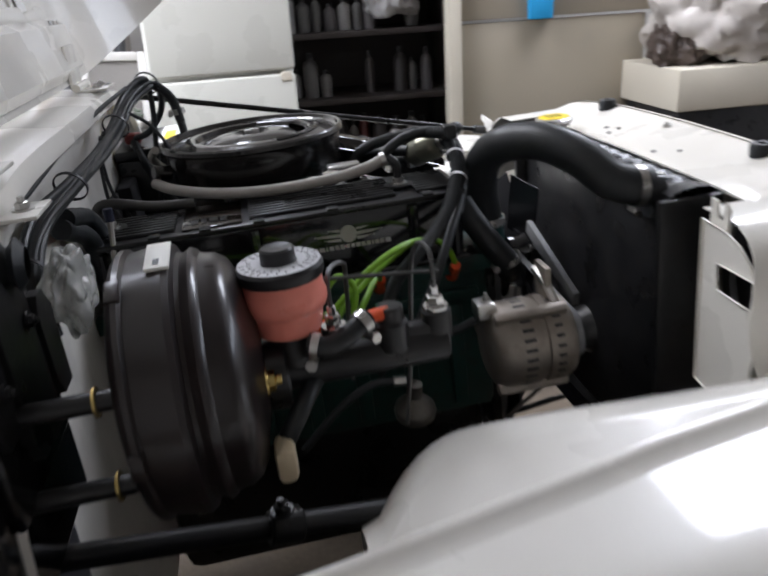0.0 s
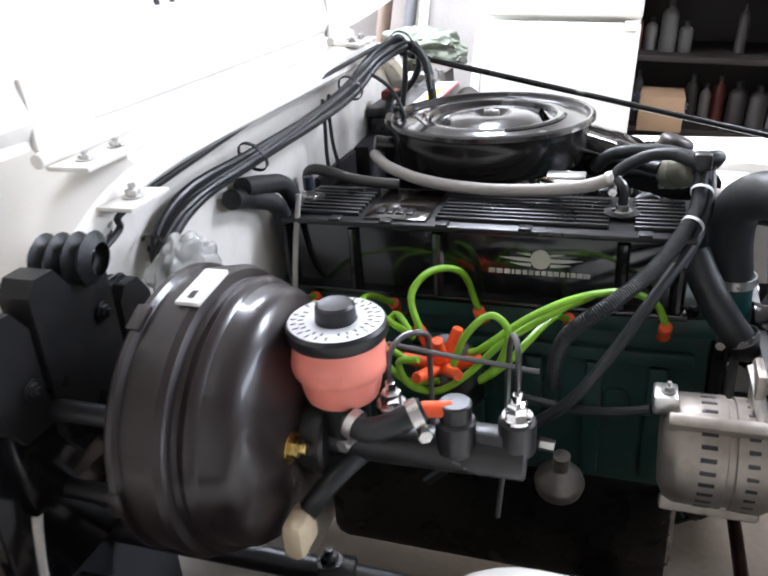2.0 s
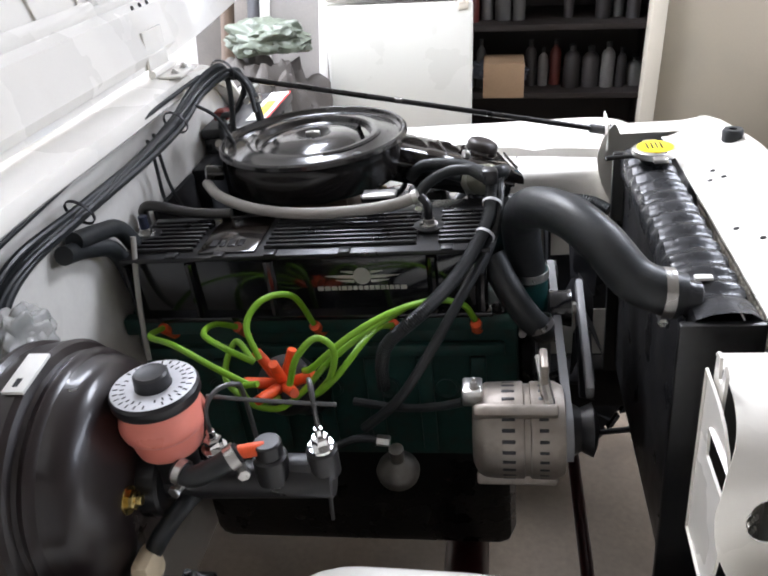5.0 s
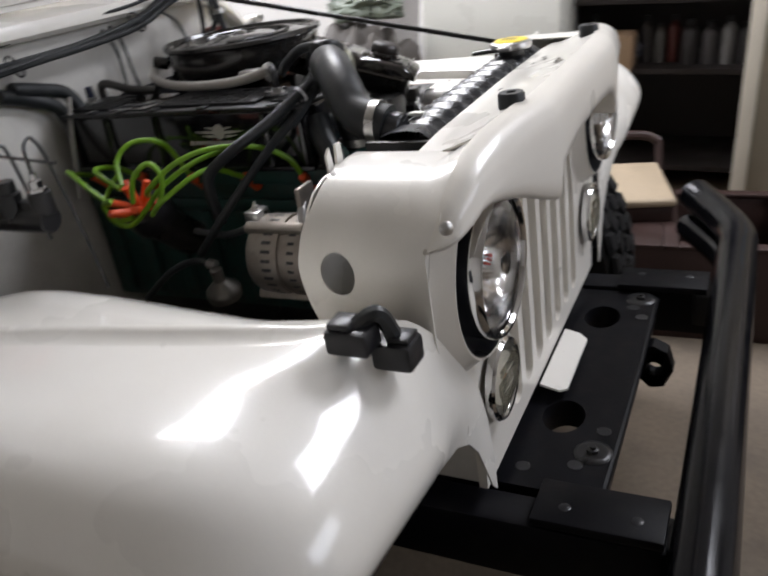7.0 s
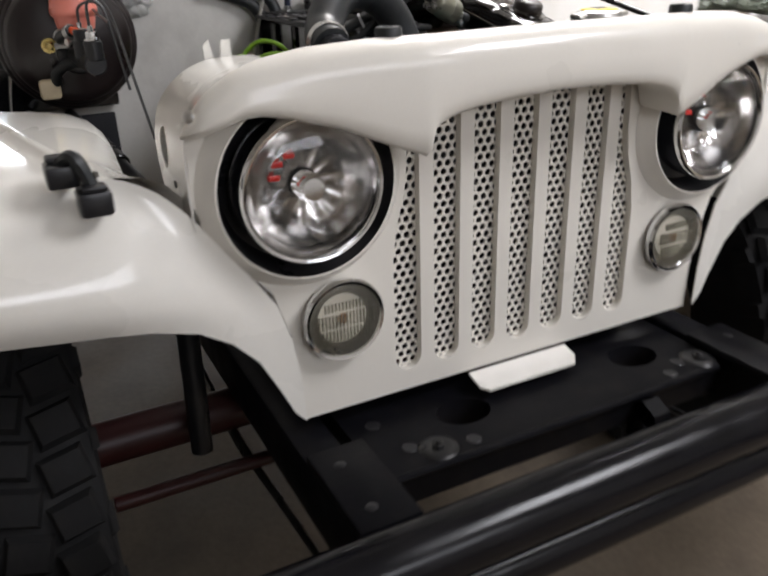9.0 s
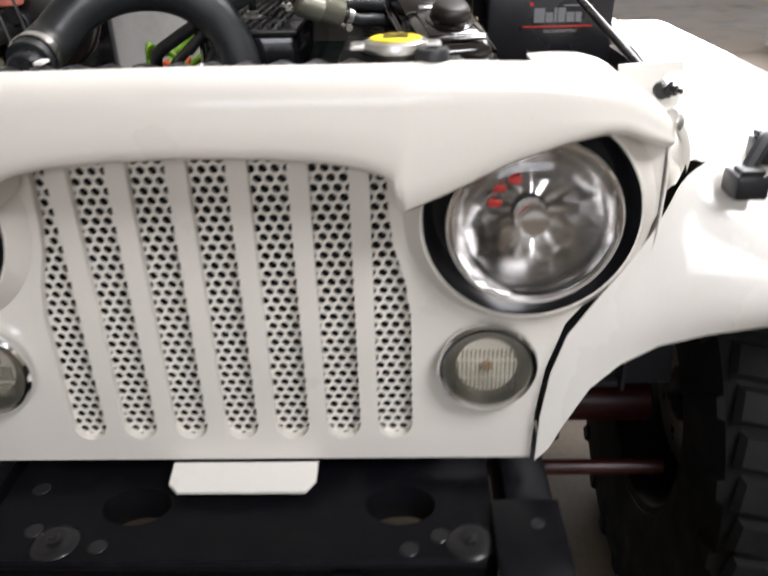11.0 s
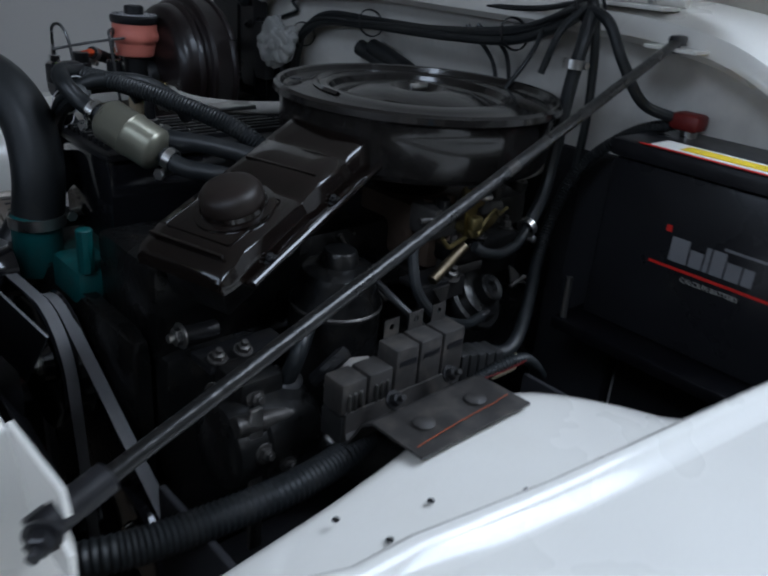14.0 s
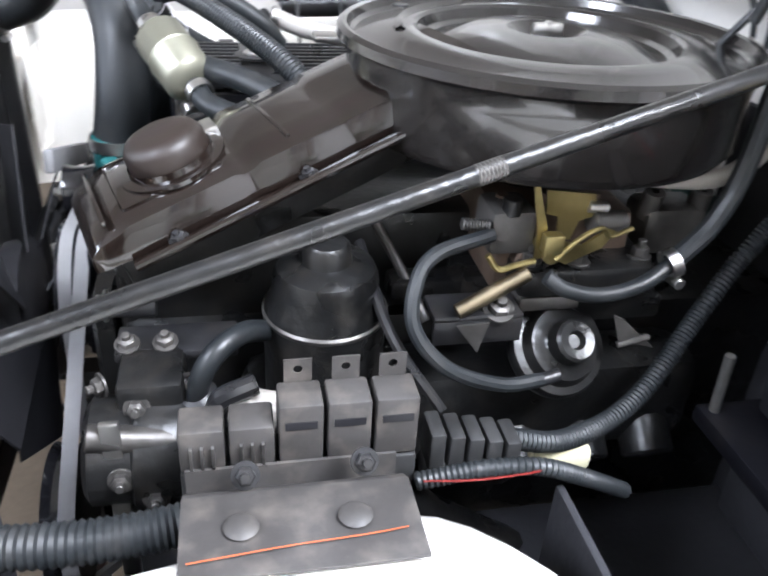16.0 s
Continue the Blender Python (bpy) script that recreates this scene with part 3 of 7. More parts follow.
def fender(sgn, side):
    """Front wing: flat top with a raised inner ridge, rolled front edge and a drop beside the grille."""
    w = part("fender", B(), WHITE, jeep, "glossy white front wing")
    bm = B()
    ys = [0.0, 0.03, 0.06, 0.1, 0.15, 0.22, 0.32, 0.42, 0.52, 0.62, 0.7, 0.77, 0.83, 0.88, 0.92, 0.95, 0.975, 1.0]
    vs = [-1.0, -0.8, -0.62, -0.5, -0.4, -0.3, -0.22, -0.12, -0.05] + [k / 18 for k in range(19)]

    def crown(y):
        out = min(1.0, max(0.0, (y - 0.75) / 0.092))
        return 0.992 - 0.122 * (1 - math.sqrt(1 - out * out))

    def f(u, v):
        if v < 0:
            x = -0.16 + v * 0.86
            y = ridge(x, sgn) + (0.842 - ridge(x, sgn)) * u
            return (x, sgn * y, crown(y))
        # the top runs forward and rolls down over the front
        start = ridge(-0.16, sgn) + (0.842 - ridge(-0.16, sgn)) * u
        low = ease(ARCH, 0.356 + 0.486 * u)
        a = v * math.pi / 2
        sq = 0.4 + 0.5 * min(1.0, u / 0.35)
        k = min(1.0, v * 2.2)
        k = k * k * (3 - 2 * k)
        top = crown(start)
        z = top - max(0.001, top - low) * (1 - math.cos(a)) ** (1.15 + (0.9 - sq) * 2.2)
        bulge = 0.036 * min(1.0, max(0.0, u - 0.08) / 0.25)
        reach = 0.175 + bulge - 0.08 * max(0.0, (u - 0.72) / 0.28) ** 2
        x = -0.16 + reach * math.sin(a) ** sq - bulge * 0.7 * max(0.0, (v - 0.78) / 0.22) ** 2
        yin = ease(SEAM, z) + 0.003
        near = min(1.0, max(0.0, (z - 0.93) / 0.05))
        yin += (max(yin, ridge(x, sgn) - 0.004) - yin) * near
        edge = yin + (0.842 - yin) * u
        return (x, sgn * (start + (edge - start) * k), z)

    sheet(bm, f, ys, vs, 0.0025)
    bmesh.ops.recalc_face_normals(bm, faces=bm.faces)
    bm.to_mesh(w.data)
    bm.free()
    for p in w.data.polygons:
        p.use_smooth = True
    w.data.set_sharp_from_angle(angle=radians(50))
    # outer lip
    bm = sheet(B(), lambda x, q: (x, sgn * (0.842 + q[0]), 0.868 + (q[1] - 0.002) * min(1.0, max(0.0, -x - 0.17) / 0.2)), lin(-1.02, -0.172, 16), [(-0.0005, 0.003), (0.0015, -0.002), (0.0005, -0.009), (-0.006, -0.012)])
    part("rolled_lip", bm, WHITE, w)
    # upstanding bead along the bonnet line
    bm = B()
    xs = lin(-0.04, -1.0, 26)
    prof = [(0.022, 0.0), (0.012, 0.002), (0.006, 0.007), (0.002, 0.0095), (-0.003, 0.0095), (-0.008, 0.006), (-0.011, -0.012)]

    def g(u, v):
        p, h = prof[v]
        h *= min(1.0, max(0.0, -u - 0.005) / 0.12) if h > 0 else 1
        p *= min(1.0, 0.2 + max(0.0, -u - 0.01) / 0.08)
        notch = 0.011 * max(0.0, 1 - abs(u + 0.27) / 0.02)
        return (u, sgn * (ridge(u, sgn) + p), 0.992 + h - (notch if h > 0 and sgn > 0 else 0))

    part("bonnet_ledge", sheet(bm, g, xs, range(len(prof))), WHITE, w)
    # inner panel: slopes in from the ledge and rolls over into the wheel house
    bm = B()

    def h(u, v):
        x = u
        y0 = ridge(x, sgn) - 0.011
        edge = ease([(0.0, 0.514), (0.1, 0.512), (0.15, 0.509), (0.24, 0.5), (0.36, 0.491), (0.45, 0.482), (0.7, 0.476)], -x) if sgn > 0 else ease([(0.0, 0.572), (0.18, 0.576), (0.36, 0.563), (0.48, 0.56), (0.7, 0.56)], -x)
        if sgn < 0:
            edge -= 0.02 * min(1.0, max(0.0, (x + 0.14) / 0.1))
        e = edge + 0.13 * max(0.0, (-x - 0.47) / 0.13) ** 2.2
        e = min(e, y0 - 0.004)
        roll = 0.075 if sgn < 0 else ease([(0.0, 0.014), (0.3, 0.016), (0.5, 0.03), (0.7, 0.03)], -x)
        hump = (0.003 if sgn < 0 else 0.01) * math.exp(-((x + 0.44) / 0.14) ** 2)
        s = min(1.0, v)
        y = y0 + (e - y0) * s
        z = 0.981 + (0.004 if sgn < 0 else -0.012) * s + hump * s
        if v > 1:
            a = (v - 1) * math.pi / 2
            y, z = e - roll * math.sin(min(a, math.pi / 2)), z - (0.055 if sgn < 0 else 0.03) * (1 - math.cos(min(a, math.pi / 2))) - max(0, v - 2) * 0.16
        return (x, sgn * y, z)

    sheet(bm, h, lin(-0.036, -0.602, 34), [0, 0.25, 0.5, 0.75, 0.9, 1, 1.25, 1.5, 1.75, 2, 2.5, 3])
    ip = part("inner_wing", bm, WHITE, w, "white inner wing panel")
    # punched holes and small bolts
    for x, y in ((-0.285, 0.512), (-0.345, 0.535), (-0.405, 0.566), (-0.30, 0.545)) if sgn > 0 else ((-0.3, 0.55),):
        part("bolt", hexbolt(B(), (x, sgn * (y + (0.0 if sgn > 0 else 0.02)), 0.982), (0, 0, 1), 0.0018, 0.0012), SATIN, w)
    return w


fender(-1, "right")
fender(1, "left")
for sg in (-1, 1):
    bm = B()
    prism(bm, [(-0.004, 0.628), (-0.27, 0.63), (-0.25, 0.68), (-0.18, 0.735), (-0.004, 0.735)], lambda a, b, d: (a, sg * (0.338 - d), b), 0.003)
    part("inner_apron", bm, FIREWALL, jeep, "dull white inner wing apron")

# ---- grille shell ----
HL_Y, HL_Z, HL_X = 0.329, 0.956, 0.034
SLOT_Y = [-0.190 + 0.0625 * k for k in range(7)]


def brow_edge(y):
    return ease([(0, 1.042), (0.07, 1.040), (0.13, 1.035), (0.16, 1.029), (0.18, 1.022), (0.19, 1.012), (0.1955, 0.989), (0.2, 0.985), (0.24, 1.0), (0.30, 1.026), (0.355, 1.042), (0.385, 1.048), (0.405, 1.047), (0.432, 1.036), (0.466, 1.026)], abs(y))


def slot_loop(k):
    """A slot's outline: round at the foot; the outer ones give way to the lamp bowls."""
    y, w = SLOT_Y[k], 0.0205
    top = 1.035
    pts = [(y - w, 0.682), *[(y - w * math.cos(a), 0.682 - w * math.sin(a)) for a in (math.pi * j / 8 for j in range(1, 8))], (y + w, 0.682)]
    if k == 6:
        pts += [(y + w, 0.83), (y + w - 0.006, 0.875), (y + 0.002, 0.92), (y - 0.002, 0.955), (y - 0.004, top), (y - w, top)]
    elif k == 0:
        pts += [(y + w, top), (y + 0.004, top), (y + 0.002, 0.955), (y - 0.002, 0.92), (y - w + 0.006, 0.875), (y - w, 0.83)]
    else:
        pts += [(y + w, top), (y - w, top)]
    return pts


def grille_shell():
    shell = part("grille_panel", B(), GRILLE_WHITE, jeep, "cream-white seven-slot grille panel with angry brows")
    # front face
    right = [(p, z) for z, p in SEAM]
    outline = [(-y, z) for y, z in right] + [(-0.455, 1.035), (-0.43, 1.06), (0.43, 1.06), (0.455, 1.035)] + right[::-1]
    bm = B()
    loops = [outline] + [slot_loop(k) for k in range(7)]
    loops += [circle(s * 0.328, 0.955, 0.112, 40) for s in (-1, 1)]
    plate(bm, loops, lambda a, b, d: (-d, a, b), 0.012)
    bmesh.ops.recalc_face_normals(bm, faces=bm.faces)
    bm.to_mesh(shell.data)
    bm.free()
    shell.data.set_sharp_from_angle(angle=radians(30))
    # brow with its rounded top and the shelf behind it
    n = 92
    ys = sorted(set(lin(-0.466, 0.466, n)) | {0.1955, -0.1955, 0.2, -0.2, 0.19, -0.19})

    def top_z(y):
        return ease([(0, 1.119), (0.25, 1.117), (0.33, 1.112), (0.38, 1.103), (0.41, 1.092), (0.44, 1.072), (0.457, 1.052), (0.466, 1.03)], abs(y))

    def brow_x(y):
        return ease([(0.0, 0.082), (0.14, 0.081), (0.2, 0.078), (0.26, 0.069), (0.32, 0.060), (0.38, 0.053), (0.42, 0.046), (0.445, 0.038), (0.458, 0.029), (0.466, 0.01)], abs(y))

    bm = B()

    def f(y, v):
        lo, hi = brow_edge(y), max(top_z(y), brow_edge(y) + 0.001)
        fx = brow_x(y)
        if v == 0:
            return (0.004, y, lo + 0.004)
        if v == 1:
            return (fx - 0.005, y, lo)
        if v == 2:
            return (fx, y, lo + 0.005)
        rr = min(0.034, (hi - lo) * 0.6, fx * 0.7)
        if v <= 6:
            t = (v - 2) / 4
            return (fx + 0.002 * math.sin(math.pi * t), y, lo + 0.005 + (hi - rr - lo - 0.005) * t)
        a = (v - 6) / 7 * math.pi / 2
        return (max(fx - rr + rr * math.cos(a), 0.0), y, hi - rr + rr * math.sin(a))

    part("brow", sheet(bm, f, ys, range(14)), GRILLE_WHITE, shell, smooth=50)
    # shelf behind the brow, and the wings of the shell
    bm = B()
    
    def shelf(y, u):
        front = brow_x(y) - 0.031
        return (front + (-0.056 - front) * u, y, top_z(y) - 0.002 - 0.026 * min(1.0, u * 1.15))

    sheet(bm, shelf, lin(-0.338, 0.338, 26), [0, 0.1, 0.2, 0.35, 0.5, 0.7, 0.85, 1.0], 0.003)
    part("top_shelf", bm, WHITE, shell)
    for s in (-1, 1):
        bm = B()
        prof = [(0.336, 1.092), (0.36, 1.093), (0.385, 1.092), (0.405, 1.088), (0.425, 1.079), (0.442, 1.065), (0.455, 1.046), (0.462, 1.025), (0.465, 1.0), (0.465, 0.96), (0.463, 0.92), (0.455, 0.89), (0.44, 0.86)]

        def g(v, u):
            y, z = prof[v]
            back = ease([(0.86, 0.09), (0.92, 0.125), (0.96, 0.14), (1.0, 0.146), (1.04, 0.14), (1.07, 0.128), (1.09, 0.124), (1.1, 0.124)], z)
            near = max(0.0, 1 - u * 5)
            front = 0.005
            if z > 1.03:
                hi = top_z(y)
                front = brow_x(y) - min(0.034, max(0.001, hi - brow_edge(y)) * 0.6, brow_x(y) * 0.7) + 0.003
                z += (hi - 0.0012 - z) * near
            return (front - (front + back) * u, s * y, z)

        def spot(v, u):
            k = min(int(v), len(prof) - 2)
            p0, p1, p2, p3 = (Vector(g(min(max(i, 0), len(prof) - 1), u)) for i in (k - 1, k, k + 1, k + 2))
            t = v - k
            return p1 + 0.5 * t * (p2 - p0 + t * (2 * p0 - 5 * p1 + 4 * p2 - p3 + t * (3 * (p1 - p2) + p3 - p0)))

        hx, hz, hr, hh = (-0.0985, 0.998, 0.0205, 0.025) if s < 0 else (-0.083, 0.944, 0.017, 0.013)
        us, vs = lin(0, 1, 40), lin(0, len(prof) - 1, 60)
        grid = [[bm.verts.new(spot(v, u)) for u in us] for v in vs]
        gone, kept = set(), []
        for i in range(len(vs) - 1):
            for j in range(len(us) - 1):
                quad = (grid[i][j], grid[i + 1][j], grid[i + 1][j + 1], grid[i][j + 1])
                mid = sum((q.co for q in quad), Vector()) / 4
                if mid.z < 1.04 and ((mid.x - hx) / hr) ** 2 + ((mid.z - hz) / hh) ** 2 < 1:
                    gone.update(quad)
                else:
                    kept.append(quad)
        rim = gone & {q for quad in kept for q in quad}
        for q in rim:
            dx, dz = (q.co.x - hx) / hr, (q.co.z - hz) / hh
            n = max(math.hypot(dx, dz), 1e-4)
            q.co.x, q.co.z = hx + hr * dx / n, hz + hh * dz / n
        faces = [bm.faces.new(quad) for quad in kept]
        for q in gone - rim:
            bm.verts.remove(q)
        bmesh.ops.recalc_face_normals(bm, faces=faces)
        bmesh.ops.solidify(bm, geom=faces, thickness=0.002)
        w = part("shell_side", bm, WHITE, shell, "white shell side with a round wiring hole", smooth=50)
        # rear flange of the shell with its window
        if s < 0:
            bm = B()
            flange = [(0.352, 0.872), (0.43, 0.862), (0.452, 0.90), (0.461, 0.95), (0.462, 1.0), (0.459, 1.03), (0.445, 1.058), (0.425, 1.074), (0.40, 1.082), (0.352, 1.086)]
            plate(bm, [flange, [(0.388, 1.008), (0.453, 1.006), (0.455, 1.040), (0.386, 1.040)]], lambda a, b, d: (-0.134 - d, s * a, b), 0.003)
            part("rear_flange", bm, WHITE, shell, "white folded flange with a square window")
        # small drain hole and screw
        bm = spin(B(), [(0.0045, 0.0), (0.0045, 0.0012), (0, 0.0012)], (-0.056, s * 0.4655, 0.962 if s < 0 else 1.012), (0, s, 0), 14)
        part("drain_hole", bm, PLASTIC, w)
        part("screw", spin(B(), [(0, 0.003), (0.004, 0.0026), (0.0065, 0.001), (0.0075, 0)], (0.029, s * 0.4595, 1.0535), (0.6, s * 0.75, 0.2), 14), STEEL, shell)
        # forked tab behind the shoulder
        bm = B()
        out = [(0.360, 1.05), (0.394, 1.05), (0.396, 1.106), (0.388, 1.113), (0.384, 1.09), (0.376, 1.09), (0.373, 1.112), (0.362, 1.112)] if s < 0 else [(0.44, 1.022), (0.50, 1.024), (0.512, 1.03), (0.512, 1.044), (0.496, 1.048), (0.488, 1.058), (0.496, 1.066), (0.514, 1.068), (0.510, 1.08), (0.44, 1.076)]
        prism(bm, out, lambda a, b, d: (-0.128 - d, s * a, b), 0.003)
        part("forked_tab", bm, WHITE, shell)
    for y in (-0.224, 0.227):
        bm = spin(B(), [(0, 0.001), (0.006, 0.001), (0.006, 0.02), (0.014, 0.02), (0.016, 0.017), (0.016, 0.002), (0.014, 0)], (0.03, y, 1.107), (0, 0, 1), 20)
        part("rubber_stop", bm, RUBBER, shell, "round black rubber bonnet stop")
    part("screw", hexbolt(B(), (0.03, 0.015, 1.111), (0, 0, 1), 0.006, 0.004), STEEL, shell)
    for x, y in ((-0.02, 0.13), (-0.03, 0.1), (-0.012, 0.1), (-0.035, -0.06), (-0.015, -0.1)):
        part("drilled_hole", spin(B(), [(0, 0.0006), (0.0035, 0.0006), (0.004, 0)], (x, y, 1.0995 + 0.28 * (x + 0.012)), (-0.28, 0, 1), 10), PLASTIC, shell)
    # perforated backing
    p, r = 0.0128, 0.0048
    verts, faces = [], []
    hexa = []
    for k in range(12):
        a = math.tau * k / 12 + math.pi / 6
        rad = p / math.sqrt(3) if k % 2 == 0 else p / 2
        hexa.append((rad * math.cos(a), rad * math.sin(a)))
    rows = int(0.40 / (p * math.sqrt(3) / 2))
    cols = int(0.46 / p)
    for j in range(rows):
        for i in range(cols):
            cy = -0.228 + (i + 0.5 * (j % 2)) * p
            cz = 0.648 + j * p * math.sqrt(3) / 2
            o = len(verts)
            for ring in range(3):
                for k in range(12):
                    a = math.tau * k / 12 + math.pi / 6
                    if ring == 0:
                        verts.append((-0.012, cy + hexa[k][0], cz + hexa[k][1]))
                    else:
                        verts.append((-0.012 - 0.003 * (ring - 1), cy + r * math.cos(a), cz + r * math.sin(a)))
            for ring in range(2):
                for k in range(12):
                    l = (k + 1) % 12
                    faces.append((o + ring * 12 + k, o + ring * 12 + l, o + ring * 12 + 12 + l, o + ring * 12 + 12 + k))
    me = bpy.data.meshes.new("perforated_mesh")
    me.from_pydata(verts, [], faces)
    me.materials.append(GRILLE_WHITE)
    ob = new("perforated_mesh", me)
    ob.parent = shell
    tagged(ob, "cream perforated sheet behind the slots", kind="stuff")
    # lower lip plate
    bm = B()
    out = [(-0.092, 0.004), (0.088, 0.004), (0.088, 0.03), (0.076, 0.045), (-0.08, 0.045), (-0.092, 0.034)]
    prism(bm, out, lambda a, b, d: (b, a, 0.629 - d - 0.25 * b), 0.004)
    part("number_plate_tab", bm, WHITE, shell, "white folded number-plate tab")
    return shell


shell = grille_shell()


REFLECTOR = mat("lamp_reflector", (0.62, 0.60, 0.58), 0.16, 1.0, vary=0.05, bump=0.0)


def headlamp(s):
    lamp = part("headlight", spin(B(), [(0.081, 0.004), (0.083, 0.008), (0.086, 0.009), (0.0885, 0.006), (0.0895, -0.004), (0.088, -0.04)], (HL_X, s * HL_Y, HL_Z), (1, 0, 0), 56), CHROME, jeep, "round chrome-ringed headlight with clear faceted lens")
    c = (HL_X - 0.004, s * HL_Y, HL_Z)
    part("lens", spin(B(), [(0, 0.02), (0.03, 0.019), (0.06, 0.014), (0.08, 0.006), (0.082, 0.004)], c, (1, 0, 0), 48), GLASS, lamp, "clear domed glass lens").visible_shadow = False
    # reflector: a paraboloid pressed into large flat-edged facets
    bm = B()
    seg, radii = 12, [0.017, 0.046, 0.0665, 0.081]
    for j in range(len(radii) - 1):
        for k in range(seg):
            a0, a1 = math.tau * (k + 0.5 * (j % 2)) / seg, math.tau * (k + 1 + 0.5 * (j % 2)) / seg

            def at(u, v):
                rad, a = radii[j] + (radii[j + 1] - radii[j]) * v, a0 + (a1 - a0) * u
                hollow = 0.0014 * (math.sin(math.pi * u) * 0.6 + math.sin(math.pi * v) * 0.4)
                return (c[0] - 0.046 * (1 - (rad / 0.0825) ** 2) - hollow, c[1] + rad * math.cos(a), c[2] + rad * math.sin(a))

            sheet(bm, at, lin(0, 1, 5), lin(0, 1, 4))
    part("reflector", bm, REFLECTOR, lamp, "mirror-bright faceted reflector", smooth=25)
    part("backing", spin(B(), [(0.082, -0.001), (0.07, -0.05), (0, -0.06)], c, (1, 0, 0), 32), PLASTIC, lamp)
    part("bulb_shield", spin(B(), [(0, 0.0), (0.013, -0.001), (0.016, -0.006), (0.016, -0.04)], c, (1, 0, 0), 24), CHROME, lamp, "chrome bulb shield")
    # Red reflections in the lamp, modelled as small solid red tabs.
    for oy, oz in ((-0.03, 0.026), (-0.016, 0.034), (-0.034, 0.012)):
        part("red_reflection", box(B(), c[0] - 0.036, c[0] - 0.033, c[1] + oy - 0.006, c[1] + oy + 0.006, c[2] + oz - 0.003, c[2] + oz + 0.003, 0.001), RED, lamp, "small painted red reflection")
    # black bowl behind the ring
    bowl = spin(B(), [(0.1108, 0.0222), (0.1085, 0.006), (0.105, -0.012), (0.098, -0.022), (0.07, -0.028)], (0, s * 0.328, 0.955), (1, 0, 0), 56)
    part("bowl", bowl, PLASTIC, lamp, "deep black headlight bowl")
    part("cream_bezel", spin(B(), [(0.1105, 0.0222), (0.113, 0.0225), (0.119, 0.012), (0.13, 0.0006)], (0, s * 0.328, 0.955), (1, 0, 0), 56), GRILLE_WHITE, lamp)


headlamp(-1)
headlamp(1)


def indicator(s):
    c = (0.004, s * 0.291, 0.771)
    lamp = part("indicator_lamp", spin(B(), [(0.051, 0.0), (0.0555, 0.003), (0.057, 0.012), (0.0545, 0.016), (0.0505, 0.015), (0.0495, 0.012)], c, (1, 0, 0), 40), CHROME, jeep, "round chrome-rimmed indicator lamp")
    bm = spin(B(), [(0, 0.02), (0.024, 0.0185), (0.042, 0.0155), (0.051, 0.012)], c, (1, 0, 0), 36)
    g = part("ribbed_lens", bm, AMBERGLASS, lamp, "clear ribbed glass lens")
    g.visible_shadow = False
    bm = B()
    for row, (z0, z1) in enumerate(((0.018, 0.029), (-0.005, 0.014), (-0.027, -0.008))):
        for k in range(-8, 9):
            y = k * 0.0048
            if y * y + max(z0 * z0, z1 * z1) < 0.0019:
                box(bm, c[0] + 0.0165, c[0] + 0.0195, c[1] + y - 0.0011, c[1] + y + 0.0011, c[2] + z0, c[2] + z1, 0.0006)
    part("lens_rib", bm, AMBERGLASS, lamp)
    part("reflector", spin(B(), [(0.0495, 0.011), (0.041, 0.002), (0.022, -0.012), (0, -0.016)], c, (1, 0, 0), 32), mat("dull_lamp_reflector", (0.13, 0.115, 0.095), 0.3, 1.0, vary=0.2, bump=0.1), lamp)
    part("bulb", spin(B(), [(0, 0.005), (0.005, 0.003), (0.007, -0.002), (0.006, -0.012)], c, (1, 0, 0), 16), mat("dull_amber_bulb", (0.30, 0.13, 0.04), 0.4), lamp, "amber bulb")


indicator(-1)
indicator(1)


def latch(s):
    """Black rubber bonnet latch on the wing, lying open."""
    ax, ay, bx, by, dz = (-0.016, 0.588, 0.012, 0.562, -0.022) if s < 0 else (-0.045, 0.584, 0.0, 0.544, -0.016)
    k = part("bonnet_latch", box(B(), ax - 0.022, ax + 0.02, s * (ay - 0.016), s * (ay + 0.016), 0.99, 1.014, 0.004), PLASTIC, jeep, "black plastic bonnet latch lying open")
    part("catch", box(B(), bx - 0.02, bx + 0.02, s * (by - 0.016), s * (by + 0.018), 0.985 + dz, 1.012 + dz, 0.005), PLASTIC, k)
    part("strap", tube(B(), [(ax, s * ay, 1.012), ((ax + bx) / 2 + 0.006, s * (ay + by) / 2, 1.021), (bx, s * by, 1.01 + dz)], 0.008, 8), RUBBER, k)
    part("keeper", box(B(), ax - 0.019, ax + 0.004, s * (ay - 0.013), s * (ay + 0.013), 1.0135, 1.021, 0.003), PLASTIC, k)
    part("hook", box(B(), bx - 0.004, bx + 0.017, s * (by - 0.012), s * (by + 0.012), 1.0115 + dz, 1.017 + dz, 0.002), PLASTIC, k)


latch(-1)
latch(1)

